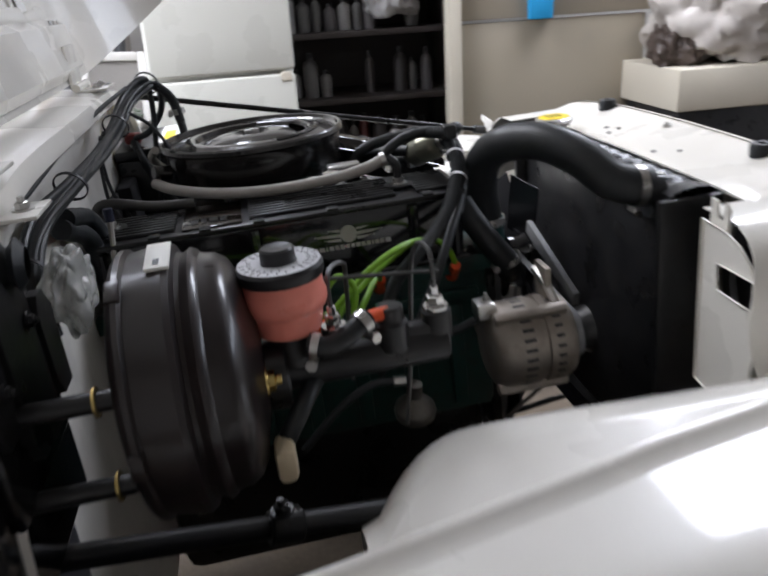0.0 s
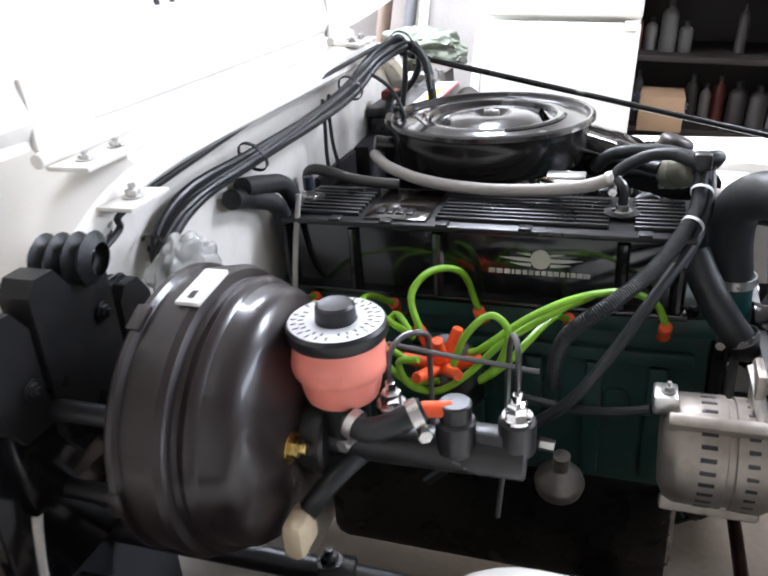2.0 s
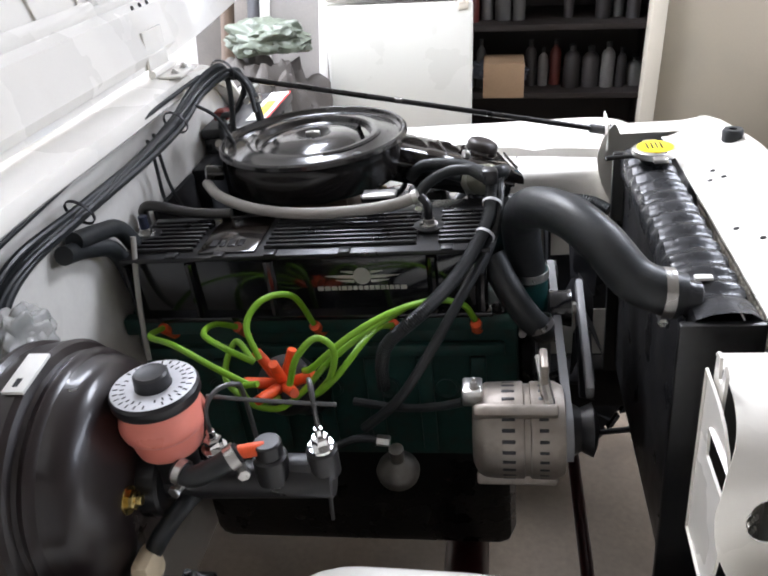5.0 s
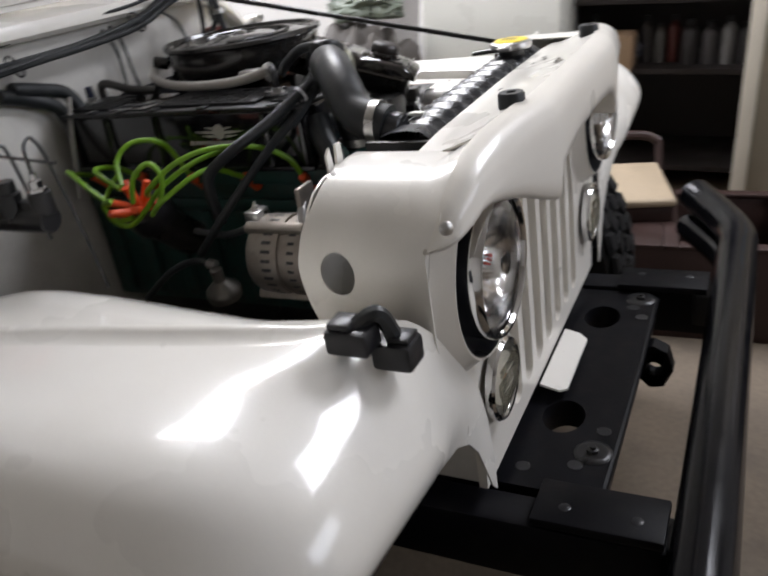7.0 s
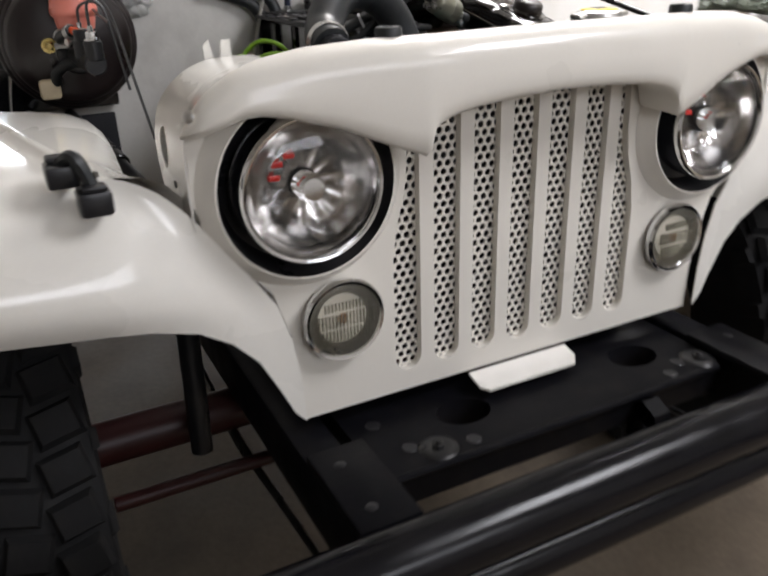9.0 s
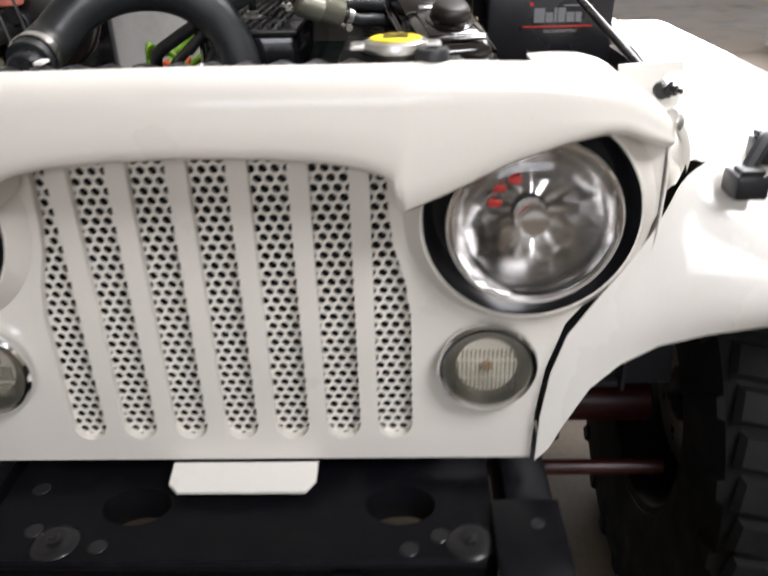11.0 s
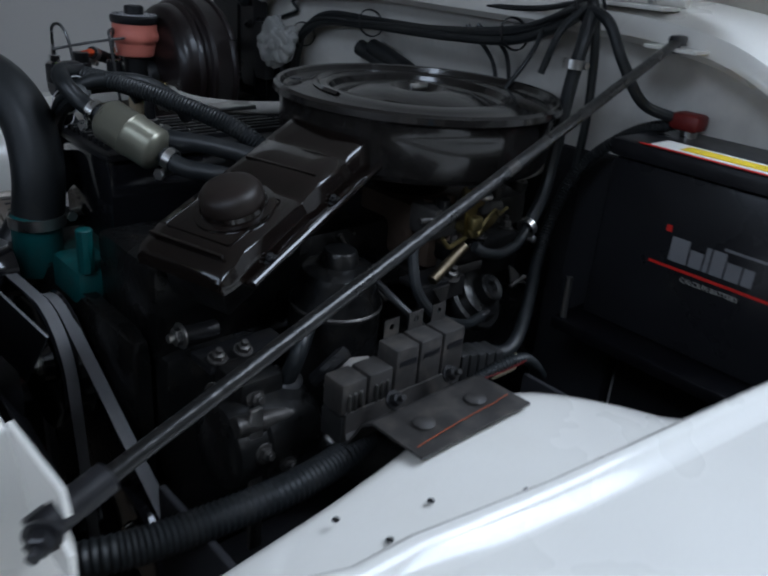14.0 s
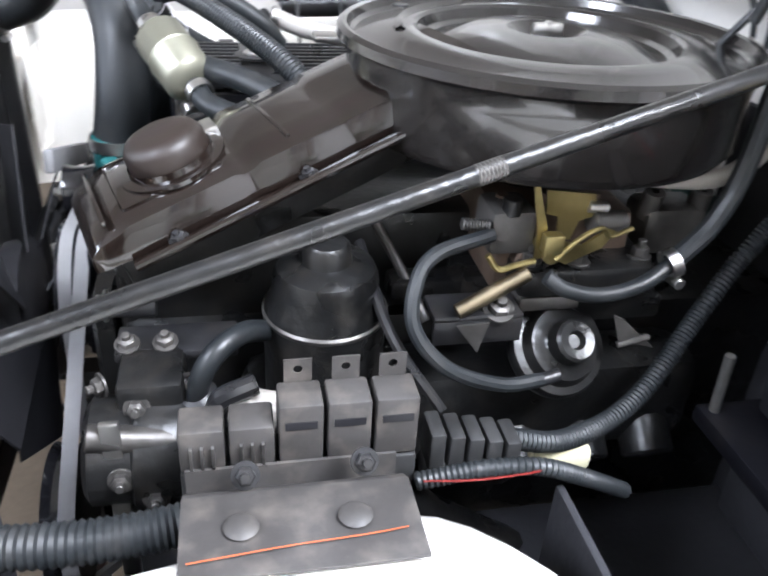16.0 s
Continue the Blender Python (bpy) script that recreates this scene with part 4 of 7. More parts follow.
# ---- cowl, firewall and bonnet ----
COWL = [(0.0, 0.0), (0.25, 0.0), (0.36, -0.006), (0.43, -0.02), (0.49, -0.05), (0.54, -0.1), (0.57, -0.17), (0.60, -0.25), (0.63, -0.45)]
ctop = 1.262
bm = B()
outline = [(y, ctop - 0.03 + d) for y, d in COWL] + [(0.63, 0.45)]
outline = outline + [(-y, z) for y, z in outline[::-1] if y > 0]
plate(bm, [outline], lambda a, b, d: (-0.9 - d, a, b), 0.004)
firewall = part("firewall", bm, FIREWALL, jeep, "dull off-white painted firewall")
bm = B()
prof = [(-0.899, -0.032), (-0.872, -0.036), (-0.862, -0.028), (-0.862, -0.018), (-0.868, -0.006), (-0.885, 0.0), (-0.93, 0.006), (-1.02, 0.012)]
ys = [(-y, d) for y, d in COWL[:0:-1]] + COWL
full = smooth_path([(0, y, d) for y, d in ys], 5)
sheet(bm, lambda p, q: (q[0], p.y * (1 + 0.0 * q[1]), ctop + p.z + q[1]), full, prof)
cowl = part("cowl", bm, WHITE, jeep, "white cowl with a rolled lip")
HINGE = Vector((-0.925, 0, 1.275))
LEAN = radians(12)
UPV, NV = Vector((-math.sin(LEAN), 0, math.cos(LEAN))), Vector((math.cos(LEAN), 0, math.sin(LEAN)))
HP = [(0.0, 0.0), (0.2, 0.002), (0.34, 0.01), (0.42, 0.03), (0.48, 0.065), (0.53, 0.115), (0.56, 0.17), (0.585, 0.25)]
hp = smooth_path([(0, y, d) for y, d in [(-y * 1.5, d) for y, d in HP[:0:-1]] + HP], 5)
bm = B()
sheet(bm, lambda s, p: HINGE + UPV * (s + 0.45 * p.z * (1 - s / 0.98)) + NV * (p.z * (1 - 0.25 * s)) + Vector((0, p.y * (1 - 0.2 * s), 0)), lin(0, 0.98, 14), hp, 0.003)
bonnet = part("bonnet", bm, WHITE, jeep, "open white bonnet seen from below")
# inner frame of the bonnet
bm = B()


def bonnet_at(s, y, d):
    return HINGE + UPV * s + NV * d + Vector((0, y, 0))


def rail(bm, a, b, w, h):
    """A raised hat rail on the underside between two (s, y) points."""
    (s0, y0), (s1, y1) = a, b
    dv = Vector((s1 - s0, y1 - y0)).normalized()
    nv = Vector((-dv.y, dv.x))
    sec = [(-w, 0.004), (-w * 0.72, h), (w * 0.72, h), (w, 0.004)]
    ends = []
    for s, y in (a, b):
        ends.append([bm.verts.new(bonnet_at(s + nv.x * o, y + nv.y * o, d + 0.004)) for o, d in sec])
    for k in range(3):
        bm.faces.new((ends[0][k], ends[0][k + 1], ends[1][k + 1], ends[1][k]))


rail(bm, (0.06, -0.56), (0.06, 0.37), 0.05, 0.016)
rail(bm, (0.12, -0.50), (0.12, 0.34), 0.012, 0.006)
for y in (-0.45, -0.33, -0.12, 0.02, 0.14, 0.25):
    rail(bm, (0.125, y), (0.30, y * 0.96), 0.006, 0.004)
rail(bm, (0.125, -0.24), (0.92, -0.2), 0.035, 0.012)
rail(bm, (0.125, 0.2), (0.92, 0.16), 0.035, 0.012)
part("inner_frame", bm, WHITE, bonnet)
for y in (0.30, 0.27, -0.2, -0.17, 0.33):
    for s in (0.055, 0.1):
        part("punched_hole", spin(B(), [(0, 0.001), (0.0045, 0.001), (0.005, 0)], bonnet_at(s, y, 0.018), NV, 12), PLASTIC, bonnet)
for y in (-0.40, 0.29):
    h = part("hinge", box(B(), -0.905, -0.86, y - 0.045, y + 0.045, 1.262, 1.267, 0.002), WHITE, jeep, "white bonnet hinge")
    part("hinge_pin", cyl(B(), (-0.908, y - 0.05, 1.272), (-0.908, y + 0.05, 1.272), 0.007, 12), WHITE, h)
    part("hinge_leaf", box(B(), -0.918, -0.912, y - 0.04, y + 0.04, 1.27, 1.34, 0.002), WHITE, h)
    for o in (-0.022, 0.022):
        part("hinge_bolt", hexbolt(B(), (-0.88, y + o, 1.267), (0, 0, 1), 0.006, 0.005), STEEL, h)
    # bracket on the lip for the brace rod
    r = part("rod_bracket", box(B(), -0.875, -0.83, y * 0.0 + (0.37 if y > 0 else -0.41) - 0.03, (0.37 if y > 0 else -0.41) + 0.03, 1.226, 1.23, 0.001), WHITE, jeep, "white folded bracket")
    part("bracket_bolt", hexbolt(B(), (-0.848, 0.37 if y > 0 else -0.41, 1.23), (0, 0, 1), 0.007, 0.008), STEEL, r)

# body tub behind, floor of the bay in shadow
tub = part("tub", box(B(), -2.4, -0.95, -0.60, 0.60, 0.45, 1.2, 0.04), WHITE, jeep, "white body tub")
part("windscreen_frame", box(B(), -1.15, -1.1, -0.7, 0.7, 1.21, 1.65, 0.02), WHITE, jeep)

# ---- chassis, bumper, wheels ----
for s in (-1, 1):
    part("chassis_rail", box(B(), -2.2, 0.23, s * 0.345 - 0.03, s * 0.345 + 0.03, 0.505, 0.602, 0.008), CHASSIS, jeep, "black chassis rail")
    hp_ = part("frame_horn", box(B(), 0.06, 0.225, s * 0.335 - 0.04, s * 0.335 + 0.04, 0.604, 0.618, 0.003), CHASSIS, jeep, "black bumper mounting plate")
    for x in (0.1, 0.19):
        part("mount_hole", spin(B(), [(0, 0.0006), (0.007, 0.0006), (0.008, 0)], (x, s * 0.345, 0.6185), (0, 0, 1), 12), PLASTIC, hp_)
bm = B()
outline = [(-0.30, -0.10), (0.30, -0.10), (0.30, 0.12), (0.285, 0.135), (-0.285, 0.135), (-0.30, 0.12)]
holes = [circle(y, 0.05, 0.042, 28, 0.032) for y in (-0.13, 0.19)]
plate(bm, [outline, *holes], lambda a, b, d: (b, a, 0.6 - d), 0.05)
xm = part("crossmember", bm, CHASSIS, jeep, "black front crossmember with round holes")
for y in (-0.207, 0.27):
    part("washer", spin(B(), [(0.012, 0.003), (0.02, 0.004), (0.026, 0.002), (0.028, 0.0)], (0.109, y, 0.6005), (0, 0, 1), 24), SATIN, xm)
    part("bolt", hexbolt(B(), (0.109, y, 0.6015), (0, 0, 1), 0.009, 0.007), SATIN, xm)
for x, y in ((0.09, -0.24), (0.115, -0.155), (0.1, 0.235), (0.12, 0.2), (0.02, -0.26)):
    part("drilled_hole", spin(B(), [(0, 0.0008), (0.01, 0.0008), (0.011, 0)], (x, y, 0.6005), (0, 0, 1), 14), PLASTIC, xm)
part("crossmember_lip", tube(B(), [(0.135, -0.285, 0.595), (0.138, 0, 0.595), (0.135, 0.285, 0.595)], 0.006, 8), CHASSIS, xm)
bm = B()
plate(bm, [[(0.14, 0.60), (0.165, 0.612), (0.19, 0.60), (0.2, 0.565), (0.185, 0.53), (0.16, 0.525), (0.14, 0.545)], circle(0.168, 0.565, 0.014, 16)], lambda a, b, d: (a - 0.015, 0.145 - d, b - 0.02), 0.03)
part("tow_bracket", bm, CHASSIS, xm, "black towing bracket")
BUMPER = mat("black_bumper_paint", (0.004, 0.004, 0.0055), 0.2, vary=0.3, scale=14, bump=0.06, ior=1.33)
bump = part("bumper", tube(B(), [(0.13, -0.80, 0.60), (0.2, -0.72, 0.602), (0.262, -0.6, 0.603), (0.268, -0.45, 0.603), (0.268, 0.0, 0.603), (0.268, 0.45, 0.603), (0.262, 0.6, 0.603), (0.2, 0.74, 0.61), (0.16, 0.80, 0.62)], 0.039, 20, 6), BUMPER, jeep, "glossy black tubular bumper")
part("lower_tube", tube(B(), [(0.13, -0.79, 0.535), (0.25, -0.6, 0.532), (0.262, -0.4, 0.53), (0.262, 0.4, 0.53), (0.25, 0.6, 0.532), (0.15, 0.79, 0.54)], 0.032, 16, 6), BUMPER, bump)
for y in (-0.62, -0.34, 0.34, 0.62):
    part("bumper_strut", cyl(B(), (0.262, y, 0.58), (0.258, y, 0.55), 0.018, 12), BUMPER, bump)
for s in (-1, 1):
    part("bumper_bracket", box(B(), 0.2, 0.255, s * 0.335 - 0.03, s * 0.335 + 0.03, 0.53, 0.6, 0.006), SATIN, bump)


def lug_mesh(name, l, w, h):
    """A tread block with a smaller top, its foot at the origin."""
    bm = B()
    low = [bm.verts.new((0, a * w / 2, b * l / 2)) for a, b in ((-1, -1), (1, -1), (1, 1), (-1, 1))]
    top = [bm.verts.new((h, a * w * 0.4, b * l * 0.38)) for a, b in ((-1, -1), (1, -1), (1, 1), (-1, 1))]
    bm.faces.new(top)
    for k in range(4):
        bm.faces.new((low[k], low[(k + 1) % 4], top[(k + 1) % 4], top[k]))
    bmesh.ops.recalc_face_normals(bm, faces=bm.faces)
    me = bpy.data.meshes.new(name)
    bm.to_mesh(me)
    bm.free()
    me.materials.append(TYRE)
    return me


LUG, SIDE_LUG = lug_mesh("tread_block", 0.05, 0.058, 0.013), lug_mesh("side_block", 0.034, 0.05, 0.009)


def wheel(s, x=-0.41):
    c = Vector((x, s * 0.745, 0.43))
    w = part("wheel", spin(B(), [(0.2, -0.115), (0.25, -0.13), (0.36, -0.135), (0.395, -0.13), (0.409, -0.11), (0.413, 0), (0.409, 0.11), (0.395, 0.13), (0.36, 0.135), (0.25, 0.13), (0.2, 0.115)], c, (0, s, 0), 64), TYRE, jeep, "wheel with a chunky black off-road tyre")
    n = 44
    for k in range(n):
        a = math.tau * k / n
        for y, sh, slant in ((-0.094, 0, -12), (-0.032, 0.5, 16), (0.032, 0, -16), (0.094, 0.5, 12)):
            lug = new("tread_block", LUG)
            lug.parent = w
            lug.matrix_parent_inverse = Matrix.Identity(4)
            lug.matrix_local = Matrix.Translation(c) @ Matrix.Rotation(a + sh * math.tau / n, 4, "Y") @ Matrix.Translation((0.409, y, 0)) @ Matrix.Rotation(radians(slant), 4, "X")
        if k % 2 == 0:
            for side in (-1, 1):
                lug = new("side_block", SIDE_LUG)
                lug.parent = w
                lug.matrix_local = Matrix.Translation(c) @ Matrix.Rotation(a, 4, "Y") @ Matrix.Translation((0.372, side * 0.130, 0)) @ Matrix.Rotation(radians(side * 90), 4, "Z")
    rim = part("rim", spin(B(), [(0.215, -0.12), (0.205, -0.1), (0.19, 0.0), (0.19, 0.06), (0.205, 0.1), (0.215, 0.12)], c, (0, s, 0), 40), SATIN, w, "black steel rim")
    part("wheel_disc", spin(B(), [(0.19, 0.04), (0.12, 0.055), (0.07, 0.06), (0.06, 0.09), (0, 0.09)], c, (0, s, 0), 32), SATIN, w)
    part("brake_disc", spin(B(), [(0.14, -0.02), (0.14, -0.04), (0.05, -0.05), (0.05, -0.02)], c, (0, s, 0), 32), STEEL, w)


wheel(-1)
wheel(1)
wheel(-1, -1.95)
wheel(1, -1.95)
part("front_axle", cyl(B(), (-0.41, -0.64, 0.42), (-0.41, 0.64, 0.42), 0.04, 20), DULLRED, jeep, "dark red front axle tube")
for s in (-1, 1):
    sp = part("leaf_spring", B(), SATIN, jeep, "black leaf spring")
    bm = B()
    for k in range(4):
        tube(bm, [(-0.9 + k * 0.09, s * 0.36, 0.43 - k * 0.008), (-0.38, s * 0.36, 0.385 - k * 0.008), (0.14 - k * 0.09, s * 0.36, 0.43 - k * 0.008)], 0.006, 6, 5)
    bm.to_mesh(sp.data)
    bm.free()
    part("shock_absorber", cyl(B(), (-0.3, s * 0.44, 0.42), (-0.36, s * 0.42, 0.8), 0.019, 16), SATIN, jeep, "black shock absorber")
part("steering_rod", cyl(B(), (-0.2, -0.6, 0.44), (-0.2, 0.6, 0.44), 0.012, 12), DULLRED, jeep, "dark red tie rod")
# ---- engine ----
engine = thing("engine", (-0.6, 0.12, 0.45), "oily straight-six engine in black and dark green paint", "engine")
part("left_block", box(B(), -0.90, -0.312, 0.101, 0.235, 0.70, 0.95, 0.012), GRUBBY, engine, "oily black side of the block")
bm = box(B(), -0.90, -0.31, -0.055, 0.10, 0.70, 0.985, 0.012)
blk = part("block", bm, GREEN, engine, "dark green cast engine block")
for x in lin(-0.85, -0.37, 6):
    part("cast_rib", box(B(), x - 0.012, x + 0.012, -0.066, -0.0555, 0.72, 0.90, 0.004), GREEN, blk)
part("head_flange", box(B(), -0.90, -0.31, -0.078, -0.0555, 0.955, 0.983, 0.004), GREEN, blk)
part("cast_ledge", box(B(), -0.88, -0.33, -0.07, -0.0555, 0.905, 0.925, 0.004), GREEN, blk)
for x in lin(-0.86, -0.34, 7):
    part("head_bolt", hexbolt(B(), (x, -0.0705, 0.983), (0, 0, 1), 0.008, 0.009), GRUBBY, blk)
for x in (-0.78, -0.69, -0.60, -0.51, -0.42):
    part("core_plug", spin(B(), [(0, 0.001), (0.014, 0.001), (0.017, 0.004), (0.019, 0.003), (0.02, 0)], (x, -0.0552, 0.84), (0, -1, 0), 20), GREEN, blk)
part("sump", box(B(), -0.88, -0.32, -0.03, 0.2, 0.46, 0.70, 0.03), GRUBBY, engine, "oily black sump")
bm = cyl(B(), (-0.92, 0.09, 0.78), (-1.3, 0.09, 0.74), 0.17, 32, 0.1)
part("bell_housing", bm, GRUBBY, engine)
# tall black side cover with its ribbed top
bm = box(B(), -0.865, -0.35, -0.078, 0.05, 0.984, 1.082, 0.006)
cover = part("side_cover", bm, BLACK, engine, "tall gloss-black side cover")
for x in (-0.865, -0.77, -0.655, -0.425, -0.36):
    part("upright_rib", cyl(B(), (x, -0.078, 0.99), (x, -0.078, 1.078), 0.008, 10), BLACK, cover)
part("bottom_flange", box(B(), -0.87, -0.345, -0.086, -0.06, 0.982, 0.99, 0.002), BLACK, cover)
deck = part("ribbed_top", box(B(), -0.87, -0.345, -0.088, 0.055, 1.082, 1.09, 0.003), SATIN, cover, "satin black finned top plate")
for x0, x1 in ((-0.86, -0.765), (-0.66, -0.445), (-0.415, -0.355)):
    for k in range(8):
        y = -0.068 + 0.0135 * k
        part("fin", box(B(), x0, x1, y, y + 0.006, 1.0885, 1.0955, 0.0012), SATIN, cover)
part("badge_plate", box(B(), -0.755, -0.67, -0.078, 0.04, 1.089, 1.0935, 0.002), BRONZE, cover)
for k, (w, o) in enumerate(((0.011, 0), (0.008, 0.014), (0.012, 0.026), (0.009, 0.041))):
    part("raised_mark", box(B(), -0.742 + o, -0.742 + o + w, -0.062, -0.042, 1.0934, 1.0955, 0.001), SATIN, cover)
for x, y in ((-0.431, -0.019), (-0.857, -0.014)):
    part("cover_bolt", hexbolt(B(), (x, y, 1.0955), (0, 0, 1), 0.009, 0.01), STEEL, cover)
    part("bolt_washer", spin(B(), [(0.022, 0), (0.022, 0.002), (0.012, 0.003)], (x, y, 1.0935), (0, 0, 1), 24), SATIN, cover)
for x in (-0.80, -0.73, -0.655, -0.55, -0.41):
    part("edge_clip", box(B(), x, x + 0.016, -0.0905, -0.074, 1.0895, 1.0935, 0.001), SATIN, cover)
DULLFIT = mat("dull_fitting", (0.03, 0.035, 0.06), 0.4, 0.5)
part("rear_fitting", cyl(B(), (-0.857, -0.014, 1.105), (-0.857, -0.014, 1.125), 0.007, 12), DULLFIT, cover)
part("front_elbow", tube(B(), [(-0.431, -0.019, 1.10), (-0.431, -0.019, 1.125), (-0.44, -0.01, 1.135)], 0.006, 10), PLASTIC, cover)
# silver emblem with wings and a line of small print below it
bm = B()
ex, ez = -0.523, 1.046
prism(bm, circle(ex, ez + 0.003, 0.0125, 20, 0.013), lambda a, b, d: (a, -0.0795 + d, b), 0.001)
for s in (-1, 1):
    for k, (l, h, dz) in enumerate(((0.052, 0.005, 0.002), (0.038, 0.004, -0.005), (0.03, 0.0035, 0.009))):
        prism(bm, [(ex + s * 0.012, ez + dz - h / 2), (ex + s * l * 0.6, ez + dz - h * 0.3), (ex + s * l, ez + dz + 0.002), (ex + s * l * 0.55, ez + dz + h * 0.6), (ex + s * 0.012, ez + dz + h / 2)], lambda a, b, d: (a, -0.0795 + d, b), 0.001)
part("emblem", bm, GREYTEXT, cover, "silver winged emblem")
bm = B()
x = -0.588
for w in (0.008, 0.008, 0.008, 0.003, 0.007, 0.006, 0.006, 0.006, 0.006, 0.006, 0.006, 0.006, 0.003, 0.006, 0.006, 0.008):
    box(bm, x, x + w, -0.0795, -0.0785, 1.0275, 1.0335)
    x += w + 0.0018
part("print_bar", bm, GREYTEXT, cover, "line of small silver print")

# rocker cover with filler cap: it slopes down to the front and stands a little askew
RA, RW = Vector((-0.905, -0.263, 0.334)), Vector((-0.279, 0.960, 0.0))
RN = RW.cross(RA).normalized() * (1 if RW.cross(RA).z > 0 else -1)
RO = Vector((-0.326, 0.271, 1.056))


def ro(s, w, h):
    return RO + RA * s + RW * w + RN * h


def rbox(s0, s1, w0, w1, h0, h1, bevel=0.002):
    bm = box(B(), s0, s1, w0, w1, h0, h1, bevel)
    bmesh.ops.transform(bm, matrix=Matrix(((RA.x, RW.x, RN.x, RO.x), (RA.y, RW.y, RN.y, RO.y), (RA.z, RW.z, RN.z, RO.z), (0, 0, 0, 1))), verts=bm.verts)
    return bm


bm = B()
secs = [(-0.022, 0.9, 0.1), (-0.02, 0.94, 0.45), (-0.013, 0.98, 0.72), (0.001, 1.0, 0.86), (0.006, 1.0, 0.98), (0.012, 1.0, 1.0), (0.078, 1.0, 1.0), (0.084, 0.97, 0.86), (0.09, 0.97, 0.86), (0.096, 1.0, 1.02), (0.15, 1.0, 1.02), (0.155, 0.985, 0.97), (0.16, 1.0, 1.05), (0.26, 1.0, 1.05)]
prof = [(-0.052, 0.0), (-0.051, 0.009), (-0.048, 0.019), (-0.043, 0.0225), (-0.02, 0.0235), (0.0, 0.0235), (0.02, 0.0235), (0.043, 0.0225), (0.048, 0.019), (0.051, 0.009), (0.052, 0.0)]
sheet(bm, lambda s, p: ro(s[0], p[0] * s[1], p[1] * s[2]), secs, prof)
rocker = part("rocker_cover", bm, BRONZE, engine, "glossy brown-black rocker cover")
part("rocker_flange", rbox(0.0, 0.26, -0.060, 0.060, -0.006, -0.001, 0.002), BRONZE, rocker)
for w in (-0.060, 0.060):
    part("flange_bead", tube(B(), [ro(0.0, w, -0.001), ro(0.12, w, -0.001), ro(0.26, w, -0.001)], 0.0032, 10), BRONZE, rocker)
for k, sg in enumerate((0.03, 0.12, 0.2)):
    part("flange_bolt", hexbolt(B(), ro(sg, 0.055, 0.0), RN, 0.0045, 0.004), SATIN, rocker)
part("rocker_skirt", rbox(-0.008, 0.26, -0.035, 0.03, -0.04, -0.006), GRUBBY, rocker)
part("raised_pad", rbox(0.008, 0.076, -0.036, 0.036, 0.0215, 0.0245, 0.003), BRONZE, rocker)
for s in (-0.006, 0.118):
    part("pressed_line", rbox(s, s + 0.003, -0.04, 0.04, 0.020, 0.0252, 0.001), BRONZE, rocker)
part("filler_neck", spin(B(), [(0.035, 0.0), (0.035, 0.003), (0.029, 0.004), (0.028, 0.008)], ro(0.05, 0.006, 0.0235), RN, 32), BRONZE, rocker)
fc = part("filler_cap", spin(B(), [(0.0, 0.024), (0.017, 0.0245), (0.023, 0.022), (0.0265, 0.017), (0.027, 0.004), (0.025, 0.0)], ro(0.05, 0.006, 0.0235), RN, 32), mat("dull_brown_cap", (0.014, 0.0095, 0.0075), 0.4, vary=0.3, bump=0.08), rocker, "round brown-black oil filler cap")
part("filler_ear", rbox(0.078, 0.088, -0.03, -0.01, 0.02, 0.029), STEEL, rocker)
part("head", box(B(), -0.78, -0.31, 0.10, 0.222, 0.93, 1.035, 0.01), GRUBBY, engine, "black cylinder head side")

# front of the engine: housing, pulleys, belts, fan
part("timing_cover", box(B(), -0.312, -0.285, -0.03, 0.22, 0.62, 0.97, 0.02), GRUBBY, engine)
bm = box(B(), -0.335, -0.288, 0.03, 0.105, 0.945, 0.992, 0.01)
cyl(bm, (-0.30, 0.10, 0.99), (-0.30, 0.10, 1.035), 0.008, 10)
cyl(bm, (-0.292, -0.012, 0.95), (-0.292, -0.012, 1.02), 0.025, 20)
part("thermostat_housing", bm, TEAL, engine, "teal painted thermostat housing")
for n, (c, r, w) in {"water_pump_pulley": ((-0.262, 0.09, 0.90), 0.068, 0.03), "crank_pulley": ((-0.262, 0.10, 0.66), 0.08, 0.04), "pump_pulley": ((-0.262, 0.275, 0.80), 0.06, 0.022), "idler_pulley": ((-0.25, -0.02, 0.955), 0.028, 0.03)}.items():
    p = part(n, spin(B(), [(0, w / 2), (r * 0.3, w / 2), (r * 0.35, w * 0.2), (r * 0.8, w * 0.2), (r, w / 2), (r * 0.92, w * 0.2), (r * 0.92, -w * 0.2), (r, -w / 2), (0, -w / 2)], c, (1, 0, 0), 36), BLACK, engine)
    part("pulley_nut", hexbolt(B(), (c[0] + w / 2, c[1], c[2]), (1, 0, 0), 0.009, 0.008), STEEL, p)


